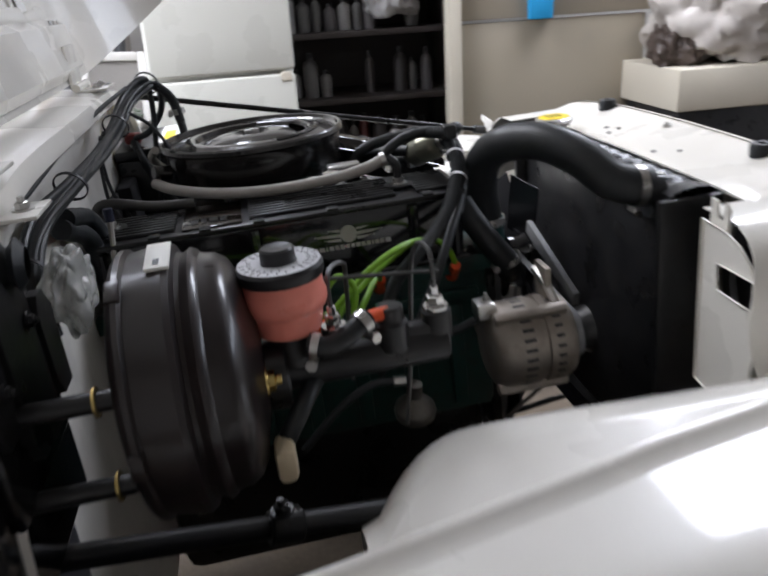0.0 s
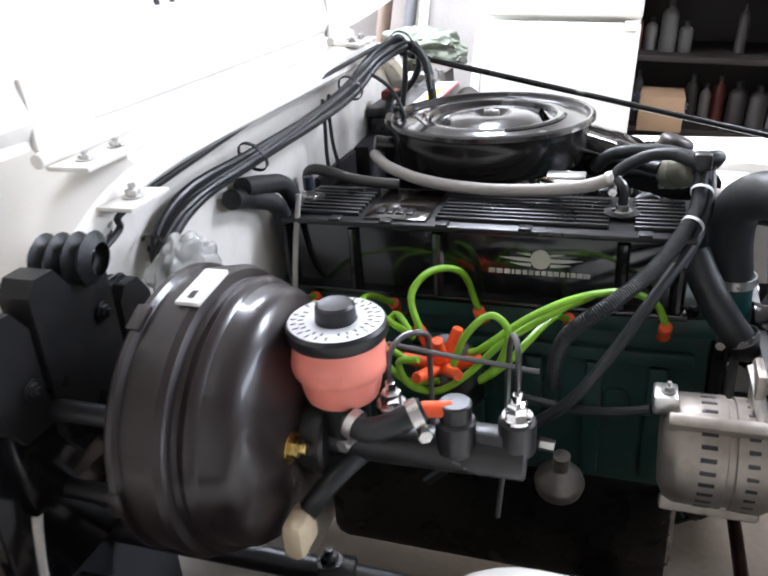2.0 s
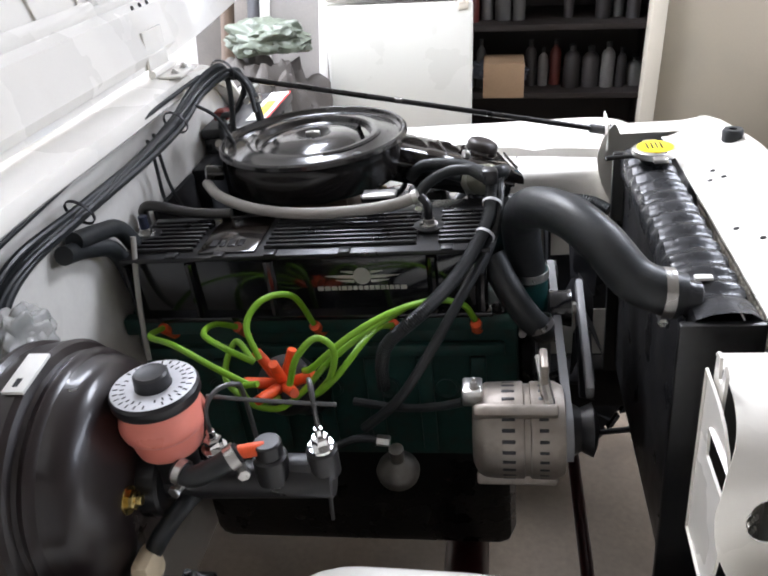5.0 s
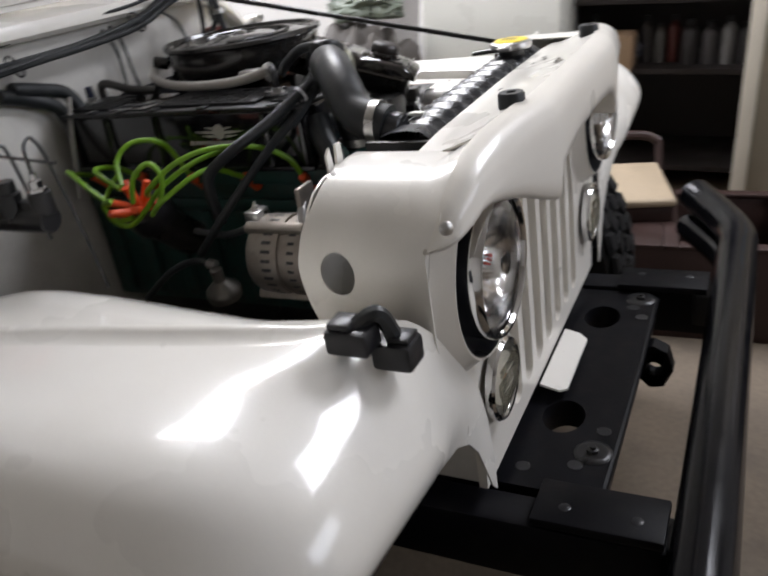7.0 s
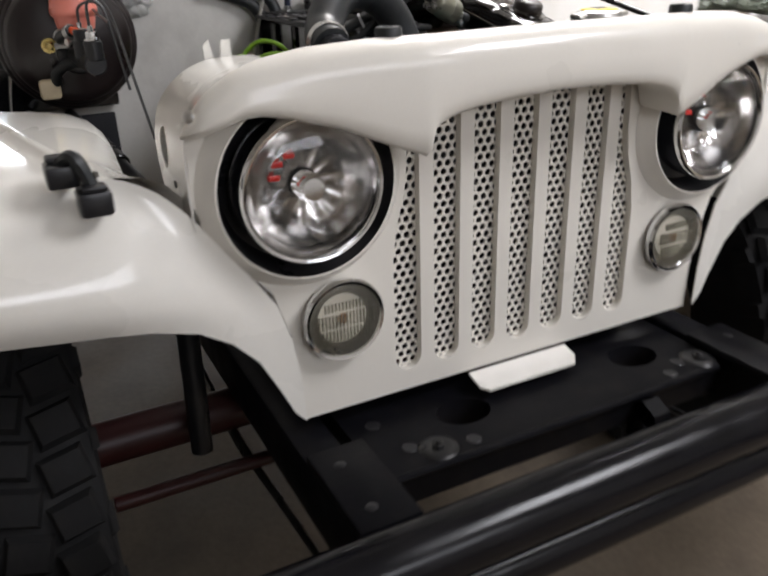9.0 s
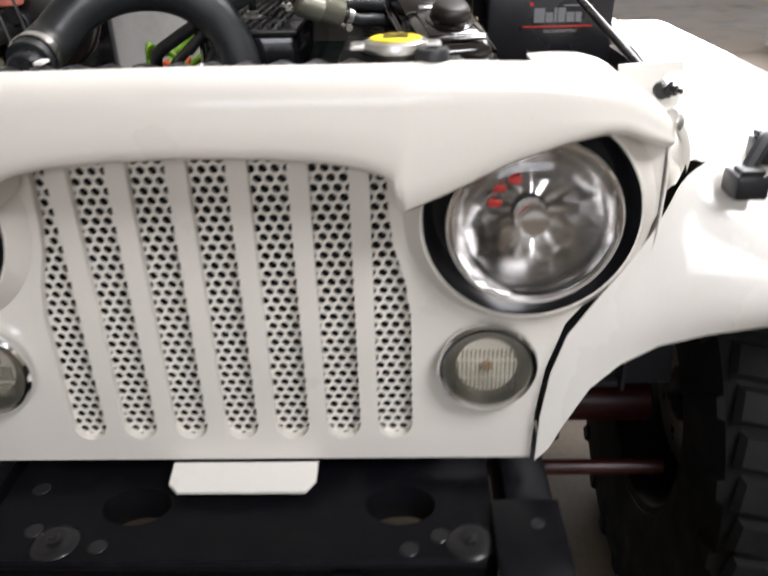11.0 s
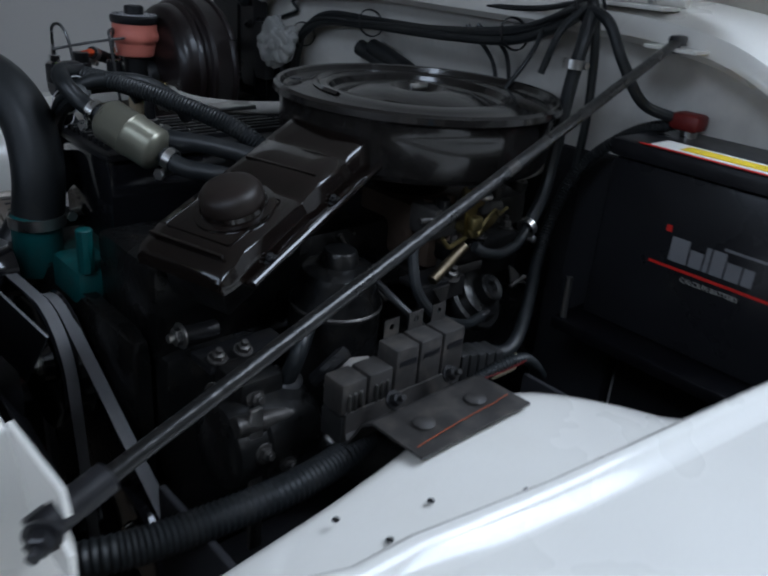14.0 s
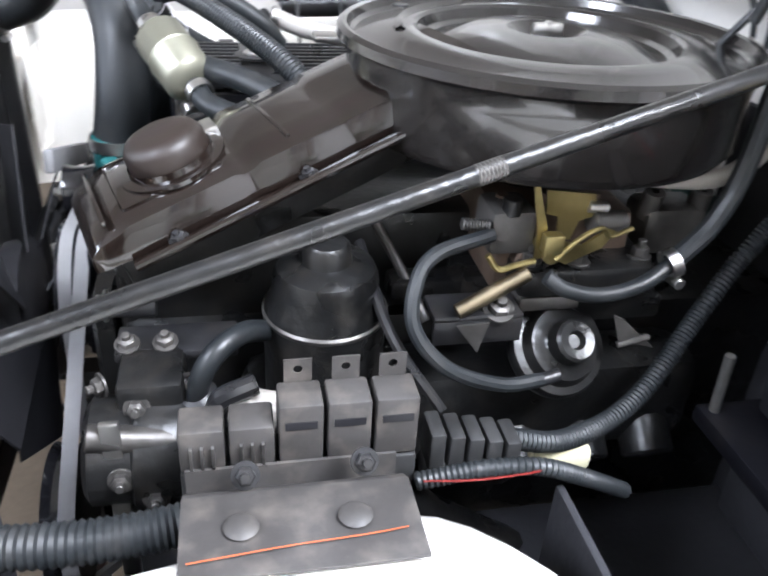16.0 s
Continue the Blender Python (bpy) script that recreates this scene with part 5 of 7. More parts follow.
def belt(wheels, x, w=0.011, t=0.008):
    """A belt round circles (y, z, r): its outer line is their common hull."""
    pts = [(y + r * math.cos(a), z + r * math.sin(a)) for y, z, r in wheels for a in (math.tau * k / 48 for k in range(48))]
    pts = sorted(set((round(a, 5), round(b, 5)) for a, b in pts))

    def half(ps):
        h = []
        for p in ps:
            while len(h) > 1 and (h[-1][0] - h[-2][0]) * (p[1] - h[-2][1]) - (h[-1][1] - h[-2][1]) * (p[0] - h[-2][0]) <= 0:
                h.pop()
            h.append(p)
        return h[:-1]
    hull = half(pts) + half(pts[::-1])
    cy, cz = sum(p[0] for p in hull) / len(hull), sum(p[1] for p in hull) / len(hull)
    bm = B()
    rings = []
    for y, z in hull:
        d = Vector((cy - y, cz - z)).normalized()
        rings.append([bm.verts.new((x + dx, y + d.x * k, z + d.y * k)) for dx, k in ((-w / 2, 0), (w / 2, 0), (w * 0.3, t), (-w * 0.3, t))])
    n = len(rings)
    for i in range(n):
        for k in range(4):
            bm.faces.new((rings[i][k], rings[i][(k + 1) % 4], rings[(i + 1) % n][(k + 1) % 4], rings[(i + 1) % n][k]))
    return bm


BELT = mat("worn_grey_belt", (0.16, 0.16, 0.165), 0.55, vary=0.1, scale=30, bump=0.1)
part("fan_belt", belt([(0.09, 0.90, 0.068), (0.10, 0.66, 0.08), (-0.246, 0.912, 0.034)], -0.256), BELT, engine, "grey worn drive belt")
part("pump_belt", belt([(0.09, 0.90, 0.066), (0.275, 0.80, 0.06), (0.10, 0.66, 0.078)], -0.270, 0.012), BELT, engine, "grey worn drive belt")
fan = part("fan", spin(B(), [(0, 0.02), (0.05, 0.02), (0.055, 0.0), (0, 0)], (-0.215, 0.09, 0.90), (1, 0, 0), 24), PLASTIC, engine, "black cooling fan")
for k in range(6):
    part("fan_blade", box(B(), -0.001, 0.001, -0.032, 0.032, 0.045, 0.155, 0.0, m=Matrix.Translation((-0.207, 0.09, 0.90)) @ Matrix.Rotation(math.tau * k / 6 + 0.3, 4, "X") @ Matrix.Rotation(radians(25), 4, "Z")), PLASTIC, fan)
DULLSTEEL = mat("oily_dull_steel", (0.09, 0.085, 0.08), 0.4, 0.7, vary=0.35, scale=40, bump=0.2)
# accessories low on the left side
pw = part("power_pump", spin(B(), [(0, 0), (0.03, 0), (0.036, 0.004), (0.036, 0.03), (0.04, 0.032), (0.04, 0.075), (0.034, 0.085), (0, 0.085)], (-0.30, 0.34, 0.925), (-1, 0, -0.05), 28), GRUBBY, engine, "oily black pump with bolted housing")
part("pump_head", box(B(), -0.365, -0.322, 0.30, 0.345, 0.945, 0.978, 0.006), GRUBBY, pw)
part("pump_ledge", box(B(), -0.40, -0.318, 0.27, 0.305, 0.968, 0.976, 0.002), SATIN, pw)
part("adjust_sleeve", cyl(B(), (-0.305, 0.268, 0.992), (-0.345, 0.268, 0.99), 0.008, 14), SATIN, pw)
part("sleeve_nut", hexbolt(B(), (-0.312, 0.268, 0.992), (1, 0, 0), 0.008, 0.008), STEEL, pw)
part("cross_barrel", cyl(B(), (-0.305, 0.362, 0.955), (-0.362, 0.36, 0.945), 0.009, 18), DULLSTEEL, pw, "dull steel barrel")
for p, ax in (((-0.312, 0.322, 0.965), (0.8, 0.5, 0)), ((-0.365, 0.33, 0.966), (-0.4, 0.8, 0.3)), ((-0.335, 0.345, 0.962), (0, 1, 0.3)), ((-0.352, 0.30, 0.98), (0, 0.3, 1)), ((-0.327, 0.30, 0.98), (0, 0.3, 1)), ((-0.325, 0.375, 0.93), (0, 1, 0.2)), ((-0.345, 0.378, 0.915), (0, 1, 0.2))):
    part("housing_bolt", hexbolt(B(), p, ax, 0.006, 0.007), DULLSTEEL, pw)
part("pressure_hose", tube(B(), [(-0.37, 0.335, 0.955), (-0.378, 0.342, 0.985), (-0.39, 0.335, 0.998), (-0.405, 0.32, 0.998), (-0.42, 0.30, 0.985)], 0.0075, 12), RUBBER, pw)
part("hose_ring", spin(B(), [(0.009, -0.004), (0.014, 0), (0.009, 0.004)], (-0.372, 0.337, 0.962), (0.2, 0.2, 1), 18), SATIN, pw)
part("pump_stay", box(B(), -0.327, -0.315, 0.365, 0.37, 0.83, 0.97, 0.001), STEEL, engine, "bright steel stay")
mani = part("manifold", box(B(), -0.78, -0.40, 0.235, 0.30, 0.84, 0.93, 0.02), GRUBBY, engine, "oily black manifold")
for x in lin(-0.74, -0.44, 5):
    part("manifold_runner", cyl(B(), (x, 0.24, 0.90), (x, 0.31, 0.84), 0.022, 14), GRUBBY, mani)
part("casting_bar", box(B(), -0.60, -0.515, 0.236, 0.262, 0.975, 0.995, 0.004), GRUBBY, mani)
part("stay_rod", tube(B(), [(-0.505, 0.235, 1.035), (-0.526, 0.25, 0.998), (-0.541, 0.275, 0.968)], 0.004, 10), DULLSTEEL, engine, "thin steel stay")
oil = part("oil_filter", spin(B(), [(0, 0.05), (0.014, 0.05), (0.0165, 0.047), (0.018, 0.036), (0.029, 0.034), (0.034, 0.031), (0.0365, 0.025), (0.038, 0.012), (0.0405, 0.006), (0.042, 0.0), (0.0435, -0.004), (0.0435, -0.12), (0.03, -0.125), (0, -0.125)], (-0.462, 0.288, 0.998), (0, 0.05, 1), 48), GRUBBY, engine, "oily black oil filter canister")
part("filter_band", spin(B(), [(0.0437, -0.006), (0.0446, -0.004), (0.0446, -0.0025), (0.043, -0.001)], (-0.462, 0.288, 0.998), (0, 0.05, 1), 48), DULLSTEEL, oil)
part("dip_tube", tube(B(), [(-0.49, 0.26, 1.03), (-0.50, 0.335, 1.0), (-0.53, 0.37, 0.96)], 0.004, 8), SATIN, engine)
part("water_pipe", tube(B(), [(-0.385, 0.36, 0.97), (-0.39, 0.37, 0.985), (-0.41, 0.365, 0.99)], 0.007, 10), SATIN, engine)
part("grey_sleeve", cyl(B(), (-0.395, 0.36, 0.97), (-0.435, 0.372, 0.968), 0.013, 16), GREYHOSE, engine, "short grey sleeve")

# ---- air cleaner and carburettor ----
AC = (-0.635, 0.198)
air = thing("air_cleaner", (*AC, 1.07), "round black pan air cleaner with a pressed lid", "air cleaner")
LID = mat("satin_black_lid", (0.012, 0.0105, 0.0098), 0.2, vary=0.2, scale=9, bump=0.02, coat=0.5, dirt=(0.025, 0.021, 0.018), dirt_amount=0.1)
lid = part("lid", spin(B(), [(0, 1.157), (0.015, 1.157), (0.021, 1.163), (0.030, 1.169), (0.056, 1.167), (0.072, 1.161), (0.082, 1.1565), (0.0885, 1.156), (0.0935, 1.1585), (0.0965, 1.1655), (0.0995, 1.1675), (0.112, 1.167), (0.116, 1.1655), (0.135, 1.161), (0.1420, 1.1605), (0.1455, 1.163), (0.148, 1.1685), (0.1515, 1.1695), (0.1550, 1.167), (0.1557, 1.161), (0.1523, 1.158)], (*AC, 0.0), (0, 0, 1), 72), LID, air, "pressed satin-black lid with a raised rim", smooth=25)
part("stud", cyl(B(), (*AC, 1.160), (*AC, 1.174), 0.003, 10), STEEL, lid)
part("wing_nut", box(B(), AC[0] - 0.012, AC[0] + 0.012, AC[1] - 0.003, AC[1] + 0.003, 1.1635, 1.173, 0.002), STEEL, lid)
part("vent_hole", spin(B(), [(0, 0.0012), (0.006, 0.0012), (0.007, 0)], (AC[0] + 0.09, AC[1] - 0.10, 1.1645), (0, 0, 1), 14), PLASTIC, lid)
part("crescent_emboss", spin(B(), [(0.1066, 1.1672), (0.1104, 1.17), (0.1142, 1.1674)], (*AC, 0.0), (0, 0, 1), 20, 70, 200), LID, lid)
part("pan", spin(B(), [(0.1518, 1.161), (0.1495, 1.157), (0.1480, 1.145), (0.1480, 1.110), (0.1428, 1.102), (0.1142, 1.096), (0.0571, 1.08), (0.0428, 1.06)], (*AC, 0.0), (0, 0, 1), 72), LID, air, "satin-black round pan")
part("pan_spigot", cyl(B(), (-0.775, 0.13, 1.133), (-0.80, 0.118, 1.139), 0.012, 14), LID, air)
part("pan_bracket", box(B(), -0.53, -0.48, 0.02, 0.045, 1.121, 1.127, 0.002), STEEL, air)
carb = thing("carburettor", (-0.64, 0.24, 0.99), "carburettor with brown-grey body and yellow plated linkage", "carburettor")
DULLALU_C = mat("dark_grey_casting", (0.085, 0.08, 0.075), 0.5, 0.5, vary=0.3, scale=30, bump=0.3)
CARB = mat("stained_zinc_casting", (0.14, 0.10, 0.075), 0.5, 0.5, vary=0.3, scale=30, bump=0.3)
bm = box(B(), -0.69, -0.585, 0.17, 0.285, 0.995, 1.06, 0.008)
cyl(bm, (-0.61, 0.285, 1.03), (-0.61, 0.30, 1.03), 0.015, 14)
for x in (-0.60, -0.635, -0.67):
    cyl(bm, (x, 0.28, 1.045), (x, 0.295, 1.05), 0.006, 10)
    cyl(bm, (x + 0.012, 0.275, 1.055), (x + 0.012, 0.275, 1.072), 0.005, 8)
part("carb_body", bm, CARB, carb)
part("carb_base", box(B(), -0.72, -0.57, 0.16, 0.30, 0.975, 0.995, 0.004), GRUBBY, carb)
GOLD = mat("gold_passivated_plate", (0.30, 0.245, 0.11), 0.42, 1.0, vary=0.25, scale=40, bump=0.1)
part("float_bowl", box(B(), -0.607, -0.573, 0.262, 0.302, 1.036, 1.07, 0.006), DULLALU_C, carb, "grey cast float bowl")
part("bowl_lug", cyl(B(), (-0.588, 0.296, 1.066), (-0.588, 0.296, 1.078), 0.007, 12), GRUBBY, carb)
part("spring", tube(B(), [(-0.552, 0.30, 1.062), (-0.572, 0.30, 1.06)], 0.0035, 8, ridge=0.0012, pitch=0.0022), DULLSTEEL, carb)
part("spring", tube(B(), [(-0.641, 0.302, 1.073), (-0.656, 0.30, 1.071)], 0.0035, 8, ridge=0.0012, pitch=0.0022), STEEL, carb)
bm = B()
prism(bm, [(-0.592, 1.095), (-0.596, 1.096), (-0.606, 1.066), (-0.606, 1.043), (-0.600, 1.042), (-0.599, 1.066)], lambda a, b, d: (a, 0.318 - d, b), 0.0018)
part("choke_lever", bm, GOLD, carb, "yellow plated lever")
bm = B()
prism(bm, [(-0.609, 1.086), (-0.645, 1.082), (-0.648, 1.066), (-0.636, 1.062), (-0.632, 1.048), (-0.622, 1.048), (-0.62, 1.066), (-0.611, 1.068)], lambda a, b, d: (a, 0.302 - d, b), 0.002)
part("throttle_plate", bm, GOLD, carb, "yellow plated throttle plate")
bm = B()
prism(bm, [(-0.603, 1.046), (-0.625, 1.036), (-0.65, 1.048), (-0.658, 1.06), (-0.652, 1.062), (-0.635, 1.05), (-0.61, 1.056)], lambda a, b, d: (a, 0.316 - d, b), 0.002)
part("throttle_lever", bm, GOLD, carb, "yellow plated throttle lever")
part("link_nut", box(B(), -0.616, -0.602, 0.318, 0.328, 1.05, 1.064, 0.002, m=None), GOLD, carb)
part("link_rod", tube(B(), [(-0.612, 0.325, 1.045), (-0.628, 0.322, 1.058), (-0.645, 0.318, 1.064), (-0.655, 0.315, 1.056), (-0.672, 0.312, 1.06)], 0.0018, 8), GOLD, carb)
part("link_boss", cyl(B(), (-0.612, 0.30, 1.046), (-0.612, 0.322, 1.046), 0.007, 12), GOLD, carb)
part("dash_pot", cyl(B(), (-0.645, 0.302, 1.062), (-0.672, 0.298, 1.058), 0.0085, 14), DULLALU_C, carb)
part("lever_foot", tube(B(), [(-0.566, 0.32, 1.048), (-0.574, 0.322, 1.038), (-0.585, 0.322, 1.04), (-0.600, 0.32, 1.042)], 0.0025, 8), GOLD, carb)
part("arm_tube", cyl(B(), (-0.545, 0.332, 1.012), (-0.595, 0.325, 1.036), 0.0055, 14), mat("dull_brass", (0.20, 0.165, 0.11), 0.45, 1.0, vary=0.3, scale=40, bump=0.1), carb, "dull brass tube")
part("base_flange", box(B(), -0.70, -0.595, 0.255, 0.315, 1.008, 1.03, 0.005), GRUBBY, carb)
for x, y in ((-0.605, 0.30), (-0.64, 0.305), (-0.69, 0.30)):
    part("flange_stud", hexbolt(B(), (x, y, 1.03), (0, 0, 1), 0.006, 0.009), DULLSTEEL, carb)
hs = part("choke_housing", box(B(), -0.758, -0.706, 0.235, 0.275, 1.015, 1.055, 0.008), DULLALU_C, carb, "dark grey cast housing")
for x in (-0.712, -0.752):
    part("housing_lug", spin(B(), [(0.003, 0.022), (0.008, 0.022), (0.009, 0.0)], (x, 0.262, 1.045), (0, 0.2, 1), 16), DULLALU_C, hs)
part("inlet_elbow", tube(B(), [(-0.607, 0.328, 1.034), (-0.62, 0.333, 1.026), (-0.647, 0.333, 1.02), (-0.68, 0.327, 1.023), (-0.71, 0.317, 1.036)], 0.0055, 12), RUBBER, carb)

pump = thing("vacuum_pump", (-0.632, 0.31, 0.92), "round black diaphragm vacuum unit", "vacuum unit")
d = (-0.13, 0.73, 0.67)
part("diaphragm_can", spin(B(), [(0.0, 0.016), (0.005, 0.016), (0.007, 0.021), (0.0135, 0.022), (0.0155, 0.020), (0.017, 0.009), (0.019, 0.007), (0.027, 0.005), (0.029, 0.0), (0.031, -0.003), (0.0365, -0.004), (0.0385, -0.008), (0.0385, -0.013), (0.036, -0.017), (0.03, -0.03), (0, -0.034)], (-0.632, 0.322, 0.972), d, 48), GRUBBY, pump)
part("nozzle", cyl(B(), (-0.622, 0.345, 0.963), (-0.603, 0.348, 0.96), 0.0048, 12), SATIN, pump)
part("canister_bracket", box(B(), -0.594, -0.53, 0.30, 0.332, 1.003, 1.008, 0.002), SATIN, pump)
part("bracket_wall", box(B(), -0.594, -0.53, 0.328, 0.332, 0.985, 1.004, 0.0015), SATIN, pump)
part("bracket_bolt", hexbolt(B(), (-0.577, 0.325, 1.008), (0, 0.5, 1), 0.008, 0.008), DULLSTEEL, pump)
part("grey_bracket", box(B(), -0.645, -0.598, 0.285, 0.312, 0.995, 1.007, 0.003), DULLALU_C, pump)
for pts in ([(-0.545, 1.003), (-0.568, 1.004), (-0.562, 0.98)], [(-0.660, 1.004), (-0.668, 1.0), (-0.697, 0.974), (-0.668, 0.982)]):
    bm = B()
    prism(bm, pts, lambda a, b, dd: (a, 0.336 - dd, b), 0.002)
    part("steel_tab", bm, DULLSTEEL, pump)
part("tab_rod", cyl(B(), (-0.668, 0.335, 0.978), (-0.69, 0.337, 0.985), 0.0025, 8), DULLSTEEL, pump)
part("vacuum_hose", tube(B(), [(-0.608, 0.347, 0.961), (-0.575, 0.355, 0.966), (-0.535, 0.358, 0.985), (-0.513, 0.348, 1.01), (-0.514, 0.335, 1.035), (-0.53, 0.32, 1.05), (-0.574, 0.302, 1.054)], 0.0052, 10), RUBBER, pump, "thin black vacuum hose")

# ---- ignition: distributor, leads, boots ----
dist = thing("distributor", (-0.622, -0.15, 0.88), "black distributor with orange lead boots", "distributor")
part("distributor_body", cyl(B(), (-0.62, -0.10, 0.86), (-0.622, -0.19, 0.94), 0.032, 24), GRUBBY, dist)
part("distributor_cap", spin(B(), [(0.04, -0.02), (0.042, 0.0), (0.036, 0.016), (0.02, 0.022), (0, 0.022)], (-0.622, -0.185, 0.945), (0, -0.55, 0.8), 28), PLASTIC, dist)
boots = [(-0.59, -0.205, 0.968), (-0.602, -0.228, 0.965), (-0.635, -0.235, 0.962), (-0.652, -0.215, 0.968), (-0.645, -0.19, 0.985), (-0.61, -0.19, 0.985), (-0.622, -0.212, 0.985)]
for p in boots:
    o = Vector((-0.622, -0.195, 0.95))
    dv = (Vector(p) - o).normalized()
    part("orange_boot", cyl(B(), o + dv * 0.012, Vector(p) + dv * 0.018, 0.0085, 14, 0.0065), ORANGE, dist, "orange rubber boot")
PLUGS = [-0.369, -0.485, -0.60, -0.717, -0.833]
for x in PLUGS:
    part("plug_boot", cyl(B(), (x, -0.055, 0.945), (x, -0.088, 0.975), 0.0095, 12, 0.008), ORANGE, dist, "orange spark plug boot")
LEADS = [
    [(-0.585, -0.212, 0.985), (-0.568, -0.225, 1.0), (-0.52, -0.21, 1.035), (-0.47, -0.18, 1.05), (-0.42, -0.135, 1.04), (-0.385, -0.10, 1.012), (-0.370, -0.088, 0.98)],
    [(-0.60, -0.235, 0.98), (-0.585, -0.235, 1.02), (-0.56, -0.222, 1.041), (-0.54, -0.22, 1.022), (-0.548, -0.226, 0.985), (-0.57, -0.23, 0.96), (-0.54, -0.225, 0.985), (-0.50, -0.16, 1.01), (-0.487, -0.09, 0.975)],
    [(-0.645, -0.205, 0.998), (-0.663, -0.18, 1.035), (-0.645, -0.15, 1.056), (-0.615, -0.115, 1.04), (-0.60, -0.09, 0.98)],
    [(-0.655, -0.20, 0.99), (-0.69, -0.20, 1.012), (-0.73, -0.17, 1.015), (-0.735, -0.12, 1.0), (-0.718, -0.088, 0.975)],
    [(-0.655, -0.23, 0.975), (-0.70, -0.225, 1.0), (-0.76, -0.20, 1.018), (-0.82, -0.15, 1.0), (-0.833, -0.088, 0.975)],
    [(-0.64, -0.24, 0.985), (-0.665, -0.235, 0.975), (-0.655, -0.232, 0.945), (-0.62, -0.232, 0.94), (-0.585, -0.228, 0.965), (-0.55, -0.215, 1.0), (-0.50, -0.19, 1.03), (-0.45, -0.155, 1.045)],
    [(-0.66, -0.19, 0.985), (-0.69, -0.165, 1.0), (-0.70, -0.20, 0.965), (-0.66, -0.225, 0.945), (-0.62, -0.225, 0.95)],
]
for p in LEADS:
    part("plug_lead", tube(B(), p, 0.0044, 10), LIME, dist, "bright lime-green spark plug lead")

# ---- alternator ----
alt = thing("alternator", (-0.33, -0.243, 0.84), "dull grey cast alternator with slotted ends", "alternator")
ay, az = -0.246, 0.912
bm = spin(B(), [(0, -0.39), (0.042, -0.388), (0.054, -0.382), (0.0595, -0.372), (0.0605, -0.345), (0.0605, -0.326), (0.0575, -0.325), (0.0575, -0.318), (0.0605, -0.317), (0.061, -0.288), (0.055, -0.277), (0.03, -0.272), (0, -0.272)], (0, ay, az), (1, 0, 0), 48)
part("case", bm, ALU, alt)
for k in range(28):
    a = math.tau * k / 28
    for x0, x1 in ((-0.352, -0.336), (-0.308, -0.296)):
        m = Matrix.Translation((0, ay, az)) @ Matrix.Rotation(a, 4, "X")
        part("vent_slot", box(B(), x0, x1, -0.0026, 0.0026, 0.056, 0.0609, 0.001, m=m), PLASTIC, alt)
for a in (30, 150, 270):
    m = Matrix.Translation((0, ay, az)) @ Matrix.Rotation(radians(a), 4, "X")
    part("lug", box(B(), -0.385, -0.285, -0.008, 0.008, 0.052, 0.069, 0.004, m=m), ALU, alt)
part("front_bracket", box(B(), -0.305, -0.295, ay - 0.012, ay + 0.03, az + 0.055, az + 0.105, 0.004), ALU, alt)
part("adjuster_strap", tube(B(), [(-0.292, -0.262, 0.915), (-0.292, -0.268, 0.955), (-0.30, -0.25, 0.99), (-0.305, -0.22, 1.005)], 0.0065, 8), STEEL, alt, "bent steel strap")
part("alternator_pulley", spin(B(), [(0, -0.236), (0.02, -0.236), (0.034, -0.242), (0.027, -0.256), (0.034, -0.268), (0, -0.27)], (0, ay, az), (1, 0, 0), 32), SATIN, alt)
part("terminal_box", box(B(), -0.40, -0.375, ay - 0.012, ay + 0.02, az + 0.045, az + 0.068, 0.003), STEEL, alt)
part("terminal", hexbolt(B(), (-0.385, ay, az + 0.068), (0, 0, 1), 0.005, 0.008), STEEL, alt)
part("charge_lead", tube(B(), [(-0.40, -0.245, 0.955), (-0.43, -0.235, 0.94), (-0.48, -0.22, 0.925), (-0.55, -0.20, 0.92)], 0.006, 10), RUBBER, alt)
part("tensioner_bar", box(B(), -0.246, -0.236, -0.012, 0.012, 0.0, 0.19, 0.003, m=Matrix.Translation((0, -0.21, 0.94)) @ Matrix.Rotation(radians(-72), 4, "X")), BELT, alt, "grey steel tensioner bar")

alt.matrix_world = V @ Matrix.Translation((-0.313, -0.226, 0.832))

DULLALU = mat("grimy_aluminium", (0.13, 0.12, 0.105), 0.45, 0.6, vary=0.25, scale=30, bump=0.2)
lift = thing("fuel_pump", (-0.48, -0.21, 0.81), "mechanical fuel pump with a bright domed bowl", "fuel pump")
part("pump_bowl", spin(B(), [(0, -0.006), (0.02, -0.005), (0.028, 0.0), (0.030, 0.01), (0.028, 0.017), (0.018, 0.026), (0.010, 0.034), (0.010, 0.056), (0, 0.058)], (-0.478, -0.215, 0.812), (0.05, -0.2, 1), 32), DULLALU, lift)
part("pump_pipe", tube(B(), [(-0.49, -0.21, 0.865), (-0.53, -0.21, 0.87), (-0.58, -0.22, 0.85), (-0.64, -0.23, 0.80)], 0.006, 10), RUBBER, lift)
part("pipe_nut", cyl(B(), (-0.485, -0.21, 0.866), (-0.503, -0.21, 0.868), 0.008, 6), STEEL, lift)

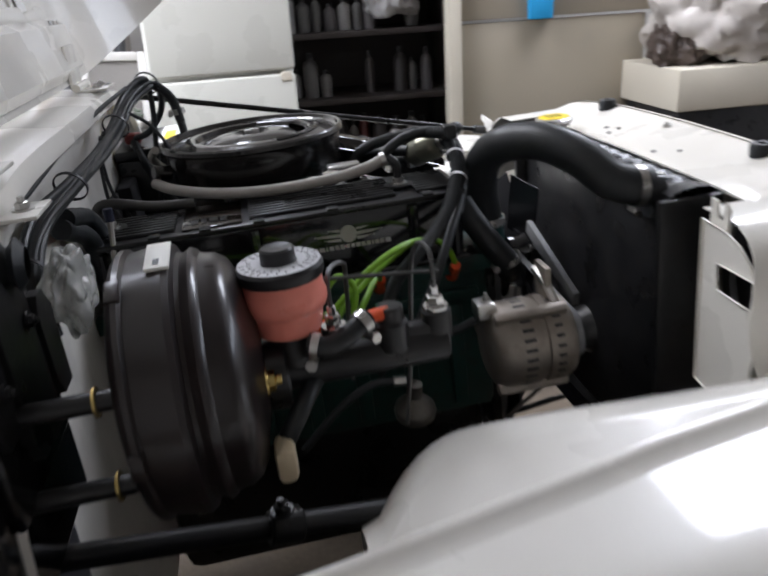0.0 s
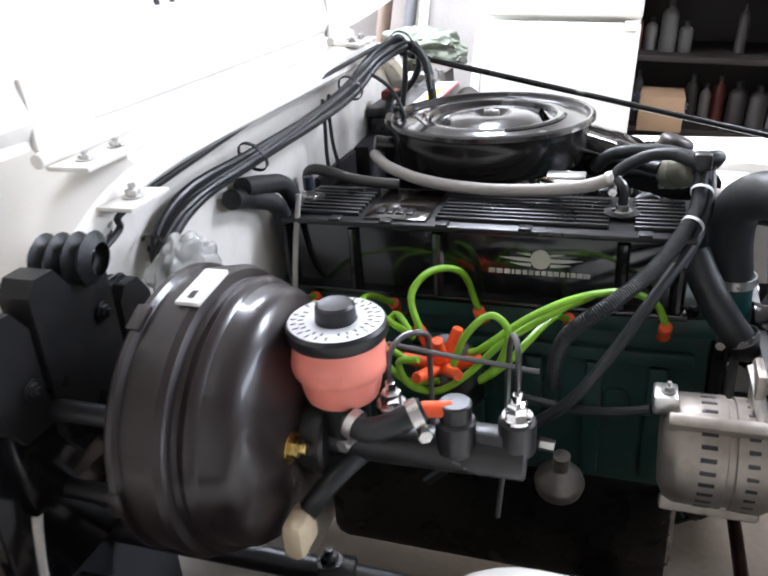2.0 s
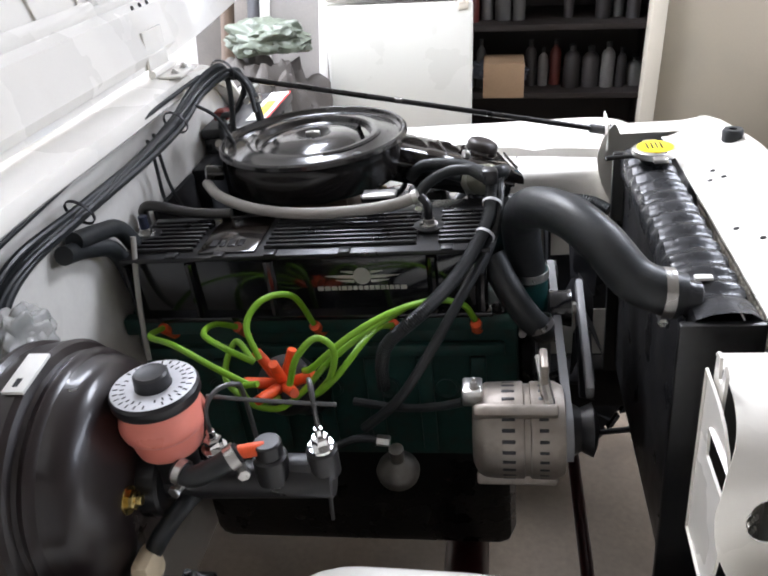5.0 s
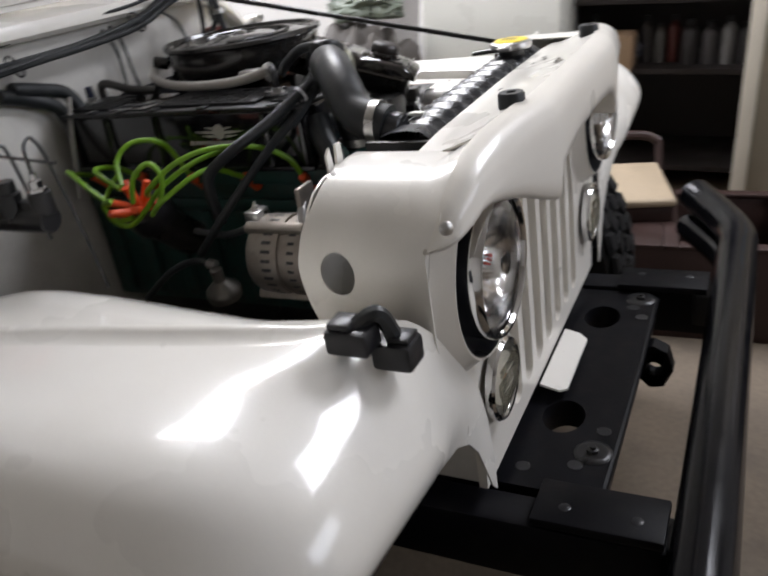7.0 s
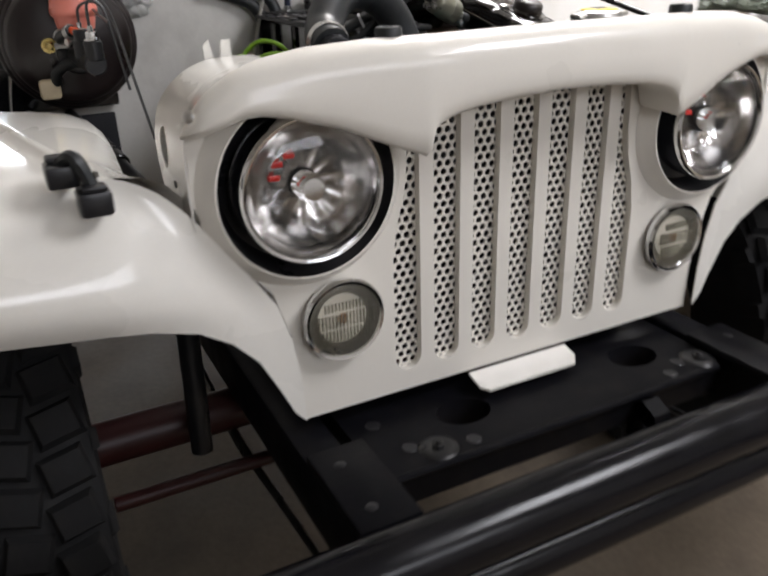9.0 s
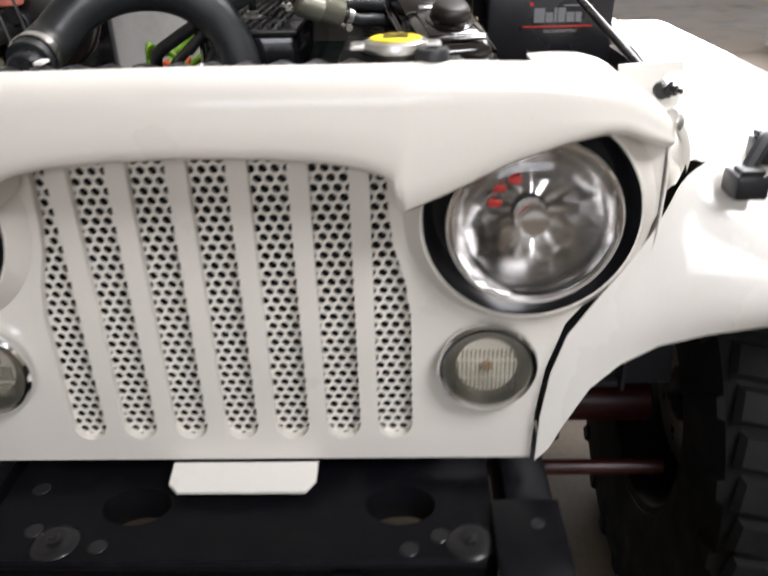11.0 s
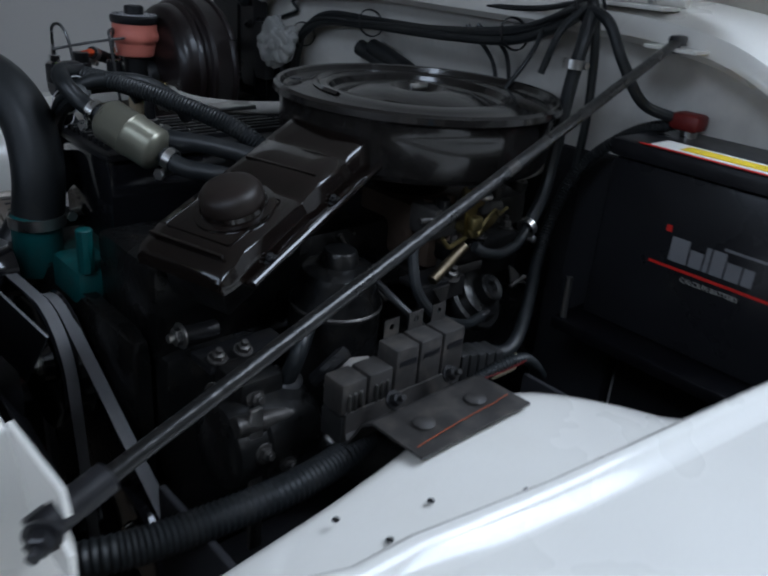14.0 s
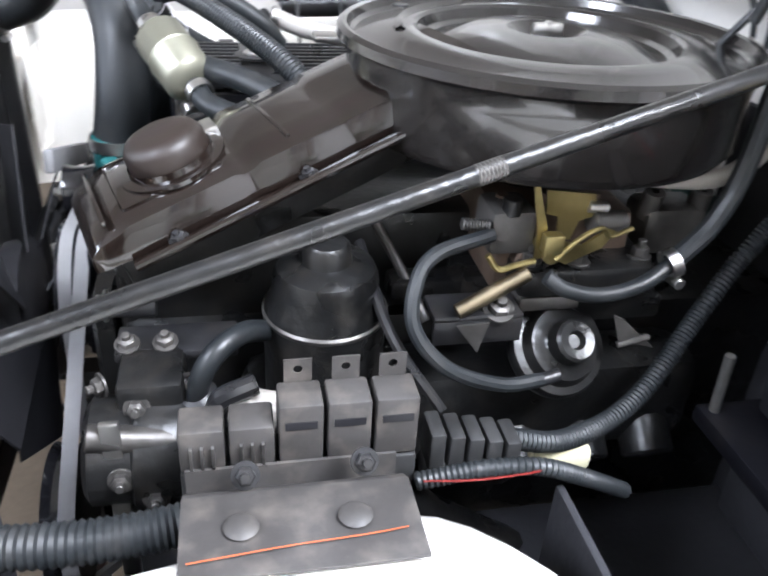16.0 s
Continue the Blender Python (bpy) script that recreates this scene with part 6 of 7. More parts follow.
# ---- radiator with its top tank, cap and hoses ----
rad = thing("radiator", (-0.1, 0, 0.64), "black radiator with a ribbed top tank", "radiator")
part("core", box(B(), -0.125, -0.062, -0.27, 0.27, 0.66, 1.055, 0.003), SATIN, rad, "dark radiator core")
bm = B()
for k in range(90):
    y = -0.262 + k * 0.00588
    box(bm, -0.0635, -0.0605, y, y + 0.0018, 0.67, 1.05)
tagged(part("core_fin_sheet", bm, SATIN, rad), kind="stuff")
TANK = mat("foil_black_tank", (0.03, 0.031, 0.034), 0.28, 0.3, vary=0.3, scale=30, bump=0.4)
bm = B()
prof = [(-0.132, -0.04), (-0.133, -0.012), (-0.127, -0.002), (-0.11, 0.004), (-0.09, 0.006), (-0.072, 0.004), (-0.062, -0.003), (-0.058, -0.014), (-0.058, -0.04)]


def tank(y, q):
    wave = 0.5 + 0.5 * math.cos((y + 0.02 * 0) * math.tau / 0.038 + q[0] * 18)
    amount = 1.0 if abs(y) < 0.235 else 0.0
    return (q[0], y, 1.09 + q[1] - (0.007 * wave * amount if q[1] > -0.02 else 0.002 * wave))


sheet(bm, tank, lin(-0.268, 0.262, 120), prof)
part("top_tank", bm, TANK, rad, "black ribbed top tank")
for y in (-0.27, 0.264):
    part("side_plate", box(B(), -0.145, -0.056, y - 0.006, y + 0.006, 0.64, 1.085, 0.003), SATIN, rad)
neck = part("filler_neck", spin(B(), [(0.022, -0.03), (0.022, -0.008), (0.03, -0.006), (0.03, 0.0)], (-0.092, 0.193, 1.108), (0, 0, 1), 28), SATIN, rad)
bm = spin(B(), [(0.033, -0.004), (0.035, 0.0), (0.034, 0.006), (0.03, 0.008), (0.0, 0.009)], (-0.092, 0.193, 1.108), (0, 0, 1), 36)
for a in (0.4, 0.4 + math.pi):
    m = Matrix.Translation((-0.092, 0.193, 1.110)) @ Matrix.Rotation(a + 1.2, 4, "Z")
    box(bm, 0.028, 0.048, -0.011, 0.011, -0.004, 0.003, 0.002, m=m)
rcap = part("radiator_cap", bm, STEEL, rad, "bright metal radiator cap")
part("cap_label", spin(B(), [(0, 0.0106), (0.022, 0.0106), (0.027, 0.0096), (0.028, 0.0085)], (-0.092, 0.193, 1.108), (0, 0, 1), 32), YELLOW, rcap, "bright yellow cap label")
for k in range(4):
    part("print_bar", box(B(), -0.106 + 0.007 * k, -0.103 + 0.007 * k, 0.180, 0.206, 1.1187, 1.1191), PLASTIC, rcap)
part("overflow_pipe", tube(B(), [(-0.115, 0.2, 1.10), (-0.14, 0.205, 1.098), (-0.165, 0.205, 1.096)], 0.004, 8), SATIN, rad)
part("inlet_neck", cyl(B(), (-0.115, -0.222, 1.085), (-0.165, -0.222, 1.095), 0.021, 24), TANK, rad)
part("tank_tag", box(B(), -0.115, -0.095, -0.20, -0.19, 1.096, 1.1, 0.001), PAPER, rad)

hose = thing("radiator_hose", (-0.27, -0.12, 1.0), "thick black rubber radiator hose bent over the engine", "hose")
part("hose_tube", tube(B(), [(-0.135, -0.223, 1.091), (-0.158, -0.222, 1.098), (-0.186, -0.212, 1.110), (-0.216, -0.184, 1.140), (-0.25, -0.14, 1.155), (-0.286, -0.09, 1.147), (-0.303, -0.045, 1.115), (-0.303, -0.02, 1.065), (-0.294, -0.012, 1.005)], 0.0265, 20, 6), RUBBER, hose)
clamp_band("hose_clamp", (-0.150, -0.222, 1.095), (1, 0, -0.1), 0.0275, hose)
clamp_band("hose_clamp", (-0.294, -0.012, 1.012), (0, 0, 1), 0.0275, hose)
low = thing("bypass_hose", (-0.3, -0.05, 0.98), "black rubber bypass hose", "hose")
part("hose_tube", tube(B(), [(-0.345, -0.05, 1.06), (-0.33, -0.065, 1.03), (-0.305, -0.08, 0.99), (-0.28, -0.075, 0.955), (-0.27, -0.04, 0.93)], 0.019, 16, 6), RUBBER, low)
clamp_band("hose_clamp", (-0.283, -0.078, 0.965), (0.4, 0.0, -1), 0.0195, low, 0.009)

# ---- brake servo, master cylinder and reservoir ----
serv = thing("brake_servo", (-0.74, -0.50, 0.925), "large round gloss-black brake servo", "brake servo")
sc = (0, -0.492, 1.076)
bm = spin(B(), [(0, -0.7760), (0.08, -0.7760), (0.108, -0.7723), (0.117, -0.7685), (0.121, -0.7641), (0.121, -0.7596), (0.117, -0.7566), (0.119, -0.7454), (0.122, -0.7252), (0.119, -0.7200), (0.112, -0.7170), (0.11, -0.7133), (0.112, -0.7088), (0.114, -0.7058), (0.112, -0.7013), (0.108, -0.6983), (0.107, -0.6938), (0.106, -0.6856), (0.1, -0.6767), (0.085, -0.6685), (0.066, -0.6655), (0.048, -0.6595), (0, -0.6580)], sc, (1, 0, 0), 72)
part("servo_shell", bm, BOOSTER, serv, smooth=30)
for a in (25, 95, 165, 235, 305):
    m = Matrix.Translation(sc) @ Matrix.Rotation(radians(a), 4, "X")
    part("crimp_tab", box(B(), -0.769, -0.757, -0.012, 0.012, 0.116, 0.1225, 0.002, m=m), BOOSTER, serv)
lab = Matrix.Translation(sc) @ Matrix.Rotation(radians(7), 4, "X")
part("paper_label", box(B(), -0.738, -0.718, -0.024, 0.024, 0.1195, 0.1228, 0.0005, m=lab), PAPER, serv, "small white paper label")
part("print_bar", box(B(), -0.731, -0.726, -0.018, -0.008, 0.1229, 0.1232, m=lab), PLASTIC, serv)
for y, z in ((-0.557, 1.10), (-0.56, 1.02)):
    st = part("mount_stud", cyl(B(), (-0.895, y, z), (-0.774, y, z), 0.009, 12), SATIN, serv)
    part("stud_nut", hexbolt(B(), (-0.792, y, z), (-1, 0, 0), 0.009, 0.01), BRASS, st, "yellow plated nut")
part("vacuum_valve", box(B(), -0.664, -0.645, -0.56, -0.525, 0.985, 1.02, 0.007, m=None), mat("cream_plastic", (0.60, 0.50, 0.34), 0.45), serv, "cream plastic check valve")
part("vacuum_hose", tube(B(), [(-0.652, -0.53, 1.012), (-0.64, -0.528, 1.03), (-0.625, -0.51, 1.045), (-0.61, -0.48, 1.05)], 0.009, 12), RUBBER, serv)
for y, z in ((-0.53, 1.075), (-0.455, 1.05)):
    part("flange_nut", hexbolt(B(), (-0.66, y, z), (1, 0, 0), 0.009, 0.009), BRASS, serv)

mc = thing("master_cylinder", (-0.57, -0.482, 1.03), "black cast brake master cylinder with bright pipe unions", "brake cylinder")
bm = cyl(B(), (-0.662, -0.489, 1.06), (-0.484, -0.479, 1.056), 0.0175, 24)
cyl(bm, (-0.662, -0.489, 1.06), (-0.64, -0.488, 1.06), 0.034, 24)
part("cylinder_casting", bm, SATIN, mc)
for x, y, r in ((-0.591, -0.482, 0.0125), (-0.538, -0.487, 0.016), (-0.492, -0.478, 0.0145)):
    part("outlet_boss", cyl(B(), (x, y, 1.062), (x, y, 1.092), r, 18), SATIN, mc)
part("casting_web", box(B(), -0.538, -0.49, -0.489, -0.471, 1.06, 1.081, 0.004), SATIN, mc)
for x, y, z in ((-0.591, -0.482, 1.092), (-0.492, -0.478, 1.092)):
    u = part("pipe_union", hexbolt(B(), (x, y, z), (0, 0, 1), 0.0085, 0.014), CHROME, mc, "bright hexagon pipe union")
    part("union_ring", spin(B(), [(0.0105, 0), (0.012, 0.002), (0.0105, 0.004)], (x, y, z - 0.001), (0, 0, 1), 20), STEEL, u)
part("orange_elbow", cyl(B(), (-0.54, -0.489, 1.101), (-0.562, -0.499, 1.104), 0.0065, 14), ORANGE, mc, "orange hose tail")
part("elbow_boss", cyl(B(), (-0.538, -0.487, 1.09), (-0.538, -0.487, 1.107), 0.013, 16), SATIN, mc)
part("feed_hose", tube(B(), [(-0.618, -0.51, 1.094), (-0.602, -0.515, 1.09), (-0.583, -0.511, 1.095), (-0.56, -0.498, 1.104)], 0.0098, 14), RUBBER, mc, "short black feed hose")
clamp_band("feed_clamp", (-0.612, -0.512, 1.092), (1, -0.3, -0.25), 0.0103, mc, 0.007)
clamp_band("feed_clamp", (-0.566, -0.5015, 1.1015), (1, 0.57, 0.38), 0.0103, mc, 0.009)
PIPE = mat("dark_brake_pipe", (0.12, 0.12, 0.12), 0.35, 0.8, vary=0.2, bump=0.05)
part("brake_pipe", tube(B(), [(-0.492, -0.478, 1.105), (-0.492, -0.478, 1.14), (-0.494, -0.47, 1.152), (-0.50, -0.455, 1.15), (-0.505, -0.44, 1.12), (-0.51, -0.42, 1.02), (-0.52, -0.40, 0.92)], 0.0024, 8), PIPE, mc, "thin steel brake pipe")
part("brake_pipe", tube(B(), [(-0.591, -0.482, 1.105), (-0.591, -0.48, 1.135), (-0.585, -0.465, 1.145), (-0.572, -0.45, 1.142), (-0.57, -0.44, 1.12), (-0.575, -0.42, 1.0)], 0.0024, 8), PIPE, mc, "thin steel brake pipe")
part("brake_pipe", tube(B(), [(-0.60, -0.455, 1.132), (-0.55, -0.455, 1.127), (-0.48, -0.45, 1.118)], 0.0022, 8), PIPE, mc, "thin steel brake pipe")
res = thing("fluid_reservoir", (-0.631, -0.481, 1.08), "translucent pink brake fluid reservoir with a black cap", "reservoir")
rc = (-0.631, -0.483, 0)
body = spin(B(), [(0, 1.098), (0.024, 1.098), (0.0295, 1.101), (0.0315, 1.108), (0.0335, 1.121), (0.0375, 1.125), (0.0388, 1.130), (0.0388, 1.135), (0.0372, 1.140), (0.0365, 1.144), (0.0365, 1.153), (0.034, 1.156), (0, 1.156)], rc, (0, 0, 1), 44)
part("tank", body, PINK, res, "pink translucent plastic tank")
part("mounting_boss", cyl(B(), (rc[0], rc[1], 1.066), (rc[0], rc[1], 1.0985), 0.021, 20), SATIN, res, "black mounting boss")
rcx = part("screw_cap", spin(B(), [(0.038, 1.153), (0.0395, 1.156), (0.0395, 1.163), (0.037, 1.166), (0.016, 1.166), (0.0155, 1.178), (0.0135, 1.180), (0.011, 1.179), (0.0, 1.179)], rc, (0, 0, 1), 44), PLASTIC, res, "black screw cap with sky sheen painted on its face")
# Pale grey puts the sky's reflection into the cap face; cable ties share it.
RING = mat("cap_sheen_and_tie_grey", (0.56, 0.56, 0.58), 0.4, vary=0.15, scale=40, bump=0.05)
part("cap_face", spin(B(), [(0.0375, 1.1663), (0.0365, 1.1668), (0.0175, 1.1668), (0.0165, 1.1663)], rc, (0, 0, 1), 44), RING, rcx, "printed ring in painted sky-sheen grey")
for k in range(26):
    if k % 9 == 8:
        continue
    for rr, ln in ((0.033, 0.0045), (0.027, 0.004)):
        m = Matrix.Translation((rc[0] + 0.035 * 0, rc[1], 0)) @ Matrix.Rotation(math.tau * k / 26 + rr * 30, 4, "Z")
        part("print_bar", box(B(), rr - ln / 2, rr + ln / 2, -0.0007, 0.0007, 1.1669, 1.1672, m=m), PLASTIC, rcx)

# ---- battery ----
DARKRED = mat("dull_red_plastic", (0.12, 0.010, 0.008), 0.45)
bat = thing("car_battery", (-0.82, 0.49, 0.92), "black car battery with a printed strip on its lid", "battery")
part("battery_case", box(B(), -0.895, -0.778, 0.362, 0.600, 0.93, 1.118, 0.005), mat("battery_black", (0.013, 0.013, 0.015), 0.3, vary=0.15, bump=0.06), bat)
bl = part("battery_lid", box(B(), -0.897, -0.774, 0.358, 0.604, 1.1185, 1.138, 0.005), PLASTIC, bat, "dusty black battery lid")
part("white_strip", box(B(), -0.818, -0.780, 0.40, 0.60, 1.1381, 1.1388), PAPER, bl, "white printed strip")
part("yellow_strip", box(B(), -0.809, -0.788, 0.43, 0.53, 1.1389, 1.1395), YELLOW, bl, "yellow printed strip")
part("red_strip", box(B(), -0.7795, -0.775, 0.39, 0.60, 1.1381, 1.1387), RED, bl, "thin red printed strip")
for y in (0.40, 0.57):
    part("terminal_post", cyl(B(), (-0.86, y, 1.137), (-0.86, y, 1.157), 0.009, 14), STEEL, bat)
part("terminal_cover", box(B(), -0.875, -0.845, 0.38, 0.415, 1.145, 1.164, 0.006), DARKRED, bat, "red plastic terminal cover")
part("terminal_clamp", box(B(), -0.88, -0.84, 0.55, 0.59, 1.145, 1.163, 0.005), STEEL, bat)
GREYPRINT = mat("grey_print", (0.2, 0.2, 0.21), 0.4)
for k, (w, h) in enumerate(((0.02, 0.026), (0.014, 0.018), (0.005, 0.026), (0.014, 0.026), (0.015, 0.018), (0.011, 0.018))):
    y = 0.450 + (0, 0.022, 0.038, 0.045, 0.061, 0.078)[k]
    part("brand_bar", box(B(), -0.7782, -0.7772, y, y + w, 1.0275, 1.0275 + h), GREYPRINT, bat, "grey printed block")
part("small_print_bar", box(B(), -0.7782, -0.7772, 0.505, 0.56, 1.056, 1.0585), GREYPRINT, bat, "thin grey printed line")
part("red_line", box(B(), -0.7782, -0.7772, 0.43, 0.56, 1.0185, 1.0215), RED, bat, "thin red printed line")
part("red_dot", box(B(), -0.7782, -0.7772, 0.441, 0.447, 1.057, 1.064), RED, bat)
txt = bpy.data.curves.new("battery_text", "FONT")
txt.body, txt.size, txt.extrude, txt.align_x = "CALCIUM BATTERY", 0.0072, 0.0003, "CENTER"
tob = bpy.data.objects.new("battery_text", txt)
tme = bpy.data.meshes.new_from_object(tob)
tme.transform(Matrix.Translation((-0.7768, 0.5, 1.009)) @ Matrix.Rotation(radians(90), 4, "Z") @ Matrix.Rotation(radians(90), 4, "X"))
tme.materials.clear()
tme.materials.append(GREYTEXT)
tp = new("lettering", tme)
tp.parent = bat
tp.matrix_parent_inverse = AT[bat.name].inverted()
part("battery_tray", box(B(), -0.895, -0.735, 0.35, 0.62, 0.915, 0.93, 0.003), CHASSIS, jeep, "black steel battery tray")
part("hold_down", tube(B(), [(-0.745, 0.36, 0.93), (-0.743, 0.36, 0.98)], 0.004, 8), STEEL, jeep)
# Matt black panels added so the depths of the bay read as shade.
BAY_SHADE = mat("matt_black_bay_shade", (0.015, 0.015, 0.018), 0.85, vary=0.3, scale=10, bump=0.3)
part("shade_panel", box(B(), -0.90, -0.60, 0.612, 0.618, 0.50, 0.972, 0.002), BAY_SHADE, jeep, "black panel added to darken the bay")
part("shade_panel", box(B(), -0.90, -0.60, -0.66, -0.654, 0.50, 0.972, 0.002), BAY_SHADE, jeep, "black panel added to darken the bay")
part("wheel_house_shade", box(B(), -0.246, -0.24, 0.362, 0.604, 0.57, 0.93, 0.002), BAY_SHADE, jeep, "black panel added to darken the wheel house")
part("shade_front", box(B(), -0.60, -0.594, 0.42, 0.60, 0.716, 0.935, 0.002), BAY_SHADE, jeep, "black panel added to darken the wheel house")
part("shade_floor", box(B(), -0.90, -0.30, 0.24, 0.611, 0.70, 0.715, 0.002), BAY_SHADE, jeep, "black panel added to darken the bay")

# ---- relay bank on its plate ----
DULLORANGE = mat("faded_orange_mark", (0.35, 0.07, 0.02), 0.5)
bank = thing("relay_bank", (-0.45, 0.42, 0.95), "row of dusty relays on a bent black plate", "relay bank")
DUST = mat("dusty_black_plastic", (0.04, 0.037, 0.035), 0.55, vary=0.25, scale=25, bump=0.15, dirt=(0.12, 0.105, 0.09), dirt_amount=0.5)
SOCK = mat("relay_socket_plastic", (0.02, 0.02, 0.02), 0.5, vary=0.2, scale=25, bump=0.1)
for k in range(5):
    x = -0.378 - 0.0275 * k
    tall = k >= 2
    z1 = 1.013 if tall else 1.0
    r = part("relay", box(B(), x - 0.0125, x + 0.0125, 0.394, 0.418, 0.972, z1, 0.002), DUST, bank, "dusty grey-black cube relay")
    part("relay_socket", box(B(), x - 0.0128, x + 0.0128, 0.393, 0.419, 0.945, 0.971, 0.002), SOCK, r)
    if tall:
        bm = B()
        plate(bm, [[(x - 0.008, z1 - 0.004), (x + 0.008, z1 - 0.004), (x + 0.008, z1 + 0.016), (x - 0.008, z1 + 0.016)], circle(x, z1 + 0.009, 0.0028, 10)], lambda a, b, d: (a, 0.396 - d, b), 0.001)
        part("relay_tab", bm, DUST, r)
        part("relief_print", box(B(), x - 0.009, x + 0.009, 0.4181, 0.4186, z1 - 0.016, z1 - 0.011), PLASTIC, r)
    else:
        for o in (-0.006, 0.0, 0.006):
            part("relay_pin", box(B(), x + o - 0.0008, x + o + 0.0008, 0.418, 0.4205, 0.975, 0.99), STEEL, r)
for k in range(5):
    x = -0.517 - 0.0125 * k
    part("fuse_holder", box(B(), x - 0.005, x + 0.005, 0.385, 0.41, 0.945, 0.975 - 0.003 * k, 0.002), SOCK, bank)
bm = B()
sheet(bm, lambda u, q: (u, q[0], q[1] - 0.03 * 0), lin(-0.368, -0.488, 6), [(0.4205, 0.975), (0.421, 0.957), (0.424, 0.953), (0.43, 0.962), (0.438, 0.976), (0.45, 0.9845), (0.503, 0.986)], 0.002)
pl = part("mounting_plate", bm, DUST, bank, "bent dusty black plate with an orange edge mark")
part("orange_mark", tube(B(), [(-0.372, 0.494, 0.9882), (-0.42, 0.490, 0.9882), (-0.46, 0.488, 0.9880), (-0.48, 0.486, 0.9880)], 0.00035, 6), DULLORANGE, pl)
for x, y, z in ((-0.401, 0.437, 0.985), (-0.466, 0.435, 0.985)):
    part("plate_bolt", hexbolt(B(), (x, y, z), (0, 0.8, 0.6), 0.0055, 0.009), SATIN, pl)
for x in (-0.398, -0.455):
    part("plate_washer", spin(B(), [(0, 0.002), (0.006, 0.002), (0.009, 0.0)], (x, 0.474, 0.9872), (0, 0, 1), 16), DUST, pl)

# ---- fuel filter and small hoses ----
ff = thing("fuel_filter", (-0.36, 0.088, 1.09), "olive-grey metal fuel filter held by two clamps", "fuel filter")
fa, fb = Vector((-0.342, 0.052, 1.133)), Vector((-0.378, 0.122, 1.102))
fd = (fb - fa).normalized()
L = (fb - fa).length
OLIVE = mat("olive_grey_tin", (0.26, 0.255, 0.20), 0.35, 0.6, vary=0.12, scale=25, bump=0.08)
part("filter_can", spin(B(), [(0, 0.006), (0.012, 0.006), (0.018, 0.009), (0.0215, 0.014), (0.0215, L * 0.5 - 0.002), (0.0228, L * 0.5), (0.0215, L * 0.5 + 0.002), (0.0215, L - 0.014), (0.018, L - 0.009), (0.01, L - 0.006), (0, L - 0.006)], fa, fd, 36), OLIVE, ff)
for p, s in ((fa, -1), (fb, 1)):
    clamp_band("filter_clamp", p + fd * s * 0.004, fd, 0.0095, ff, 0.008)
part("inlet_hose", tube(B(), [fa + fd * 0.004, fa - fd * 0.02, (-0.325, 0.02, 1.155), (-0.328, 0.0, 1.163), (-0.342, -0.008, 1.163)], 0.0088, 12), RUBBER, ff)
part("outlet_hose", tube(B(), [fb - fd * 0.004, fb + fd * 0.02, (-0.415, 0.165, 1.09), (-0.47, 0.19, 1.075)], 0.0088, 12), RUBBER, ff)
part("return_hose", tube(B(), [(-0.385, 0.105, 1.115), (-0.42, 0.14, 1.112), (-0.465, 0.185, 1.10), (-0.49, 0.20, 1.09)], 0.0095, 12), RUBBER, ff)
part("union_block", box(B(), -0.355, -0.333, -0.022, 0.0, 1.15, 1.172, 0.005), SATIN, ff)

loom = thing("wiring_loom", (-0.4, -0.1, 0.95), "black sleeved wiring loom tied over the engine", "wiring")
part("sleeved_cable", tube(B(), [(-0.34, 0.02, 1.148), (-0.343, -0.01, 1.135), (-0.35, -0.06, 1.112), (-0.385, -0.125, 1.075), (-0.43, -0.17, 1.045), (-0.475, -0.185, 1.01), (-0.49, -0.175, 0.97), (-0.495, -0.16, 0.92)], 0.0085, 12, 8, 0.0008, 0.003), RUBBER, loom)
part("cable", tube(B(), [(-0.335, 0.03, 1.15), (-0.336, -0.02, 1.125), (-0.345, -0.07, 1.09), (-0.385, -0.13, 1.04), (-0.43, -0.18, 0.98), (-0.47, -0.205, 0.93), (-0.52, -0.20, 0.88)], 0.007, 10), RUBBER, loom)
part("cable", tube(B(), [(-0.332, 0.03, 1.153), (-0.331, -0.02, 1.13), (-0.34, -0.065, 1.095), (-0.36, -0.10, 1.06)], 0.005, 10), RUBBER, loom)
part("cable", tube(B(), [(-0.34, 0.01, 1.15), (-0.36, 0.02, 1.158), (-0.40, 0.03, 1.155), (-0.435, 0.035, 1.135), (-0.45, 0.03, 1.115)], 0.008, 12), RUBBER, loom)
part("sleeved_cable", tube(B(), [(-0.345, -0.02, 1.16), (-0.38, 0.045, 1.155), (-0.425, 0.107, 1.138), (-0.455, 0.145, 1.12), (-0.475, 0.17, 1.095)], 0.0085, 12, 8, 0.001, 0.0034), RUBBER, loom)
for p, d in (((-0.342, -0.03, 1.128), (0.2, 0.9, 0.5)), ((-0.352, -0.075, 1.103), (0.4, 0.8, 0.4)), ((-0.338, 0.015, 1.149), (0, 1, 0.3))):
    part("cable_tie", spin(B(), [(0.0125, -0.002), (0.0135, -0.002), (0.0135, 0.002), (0.0125, 0.002)], p, d, 18), RING, loom, "pale cable tie")

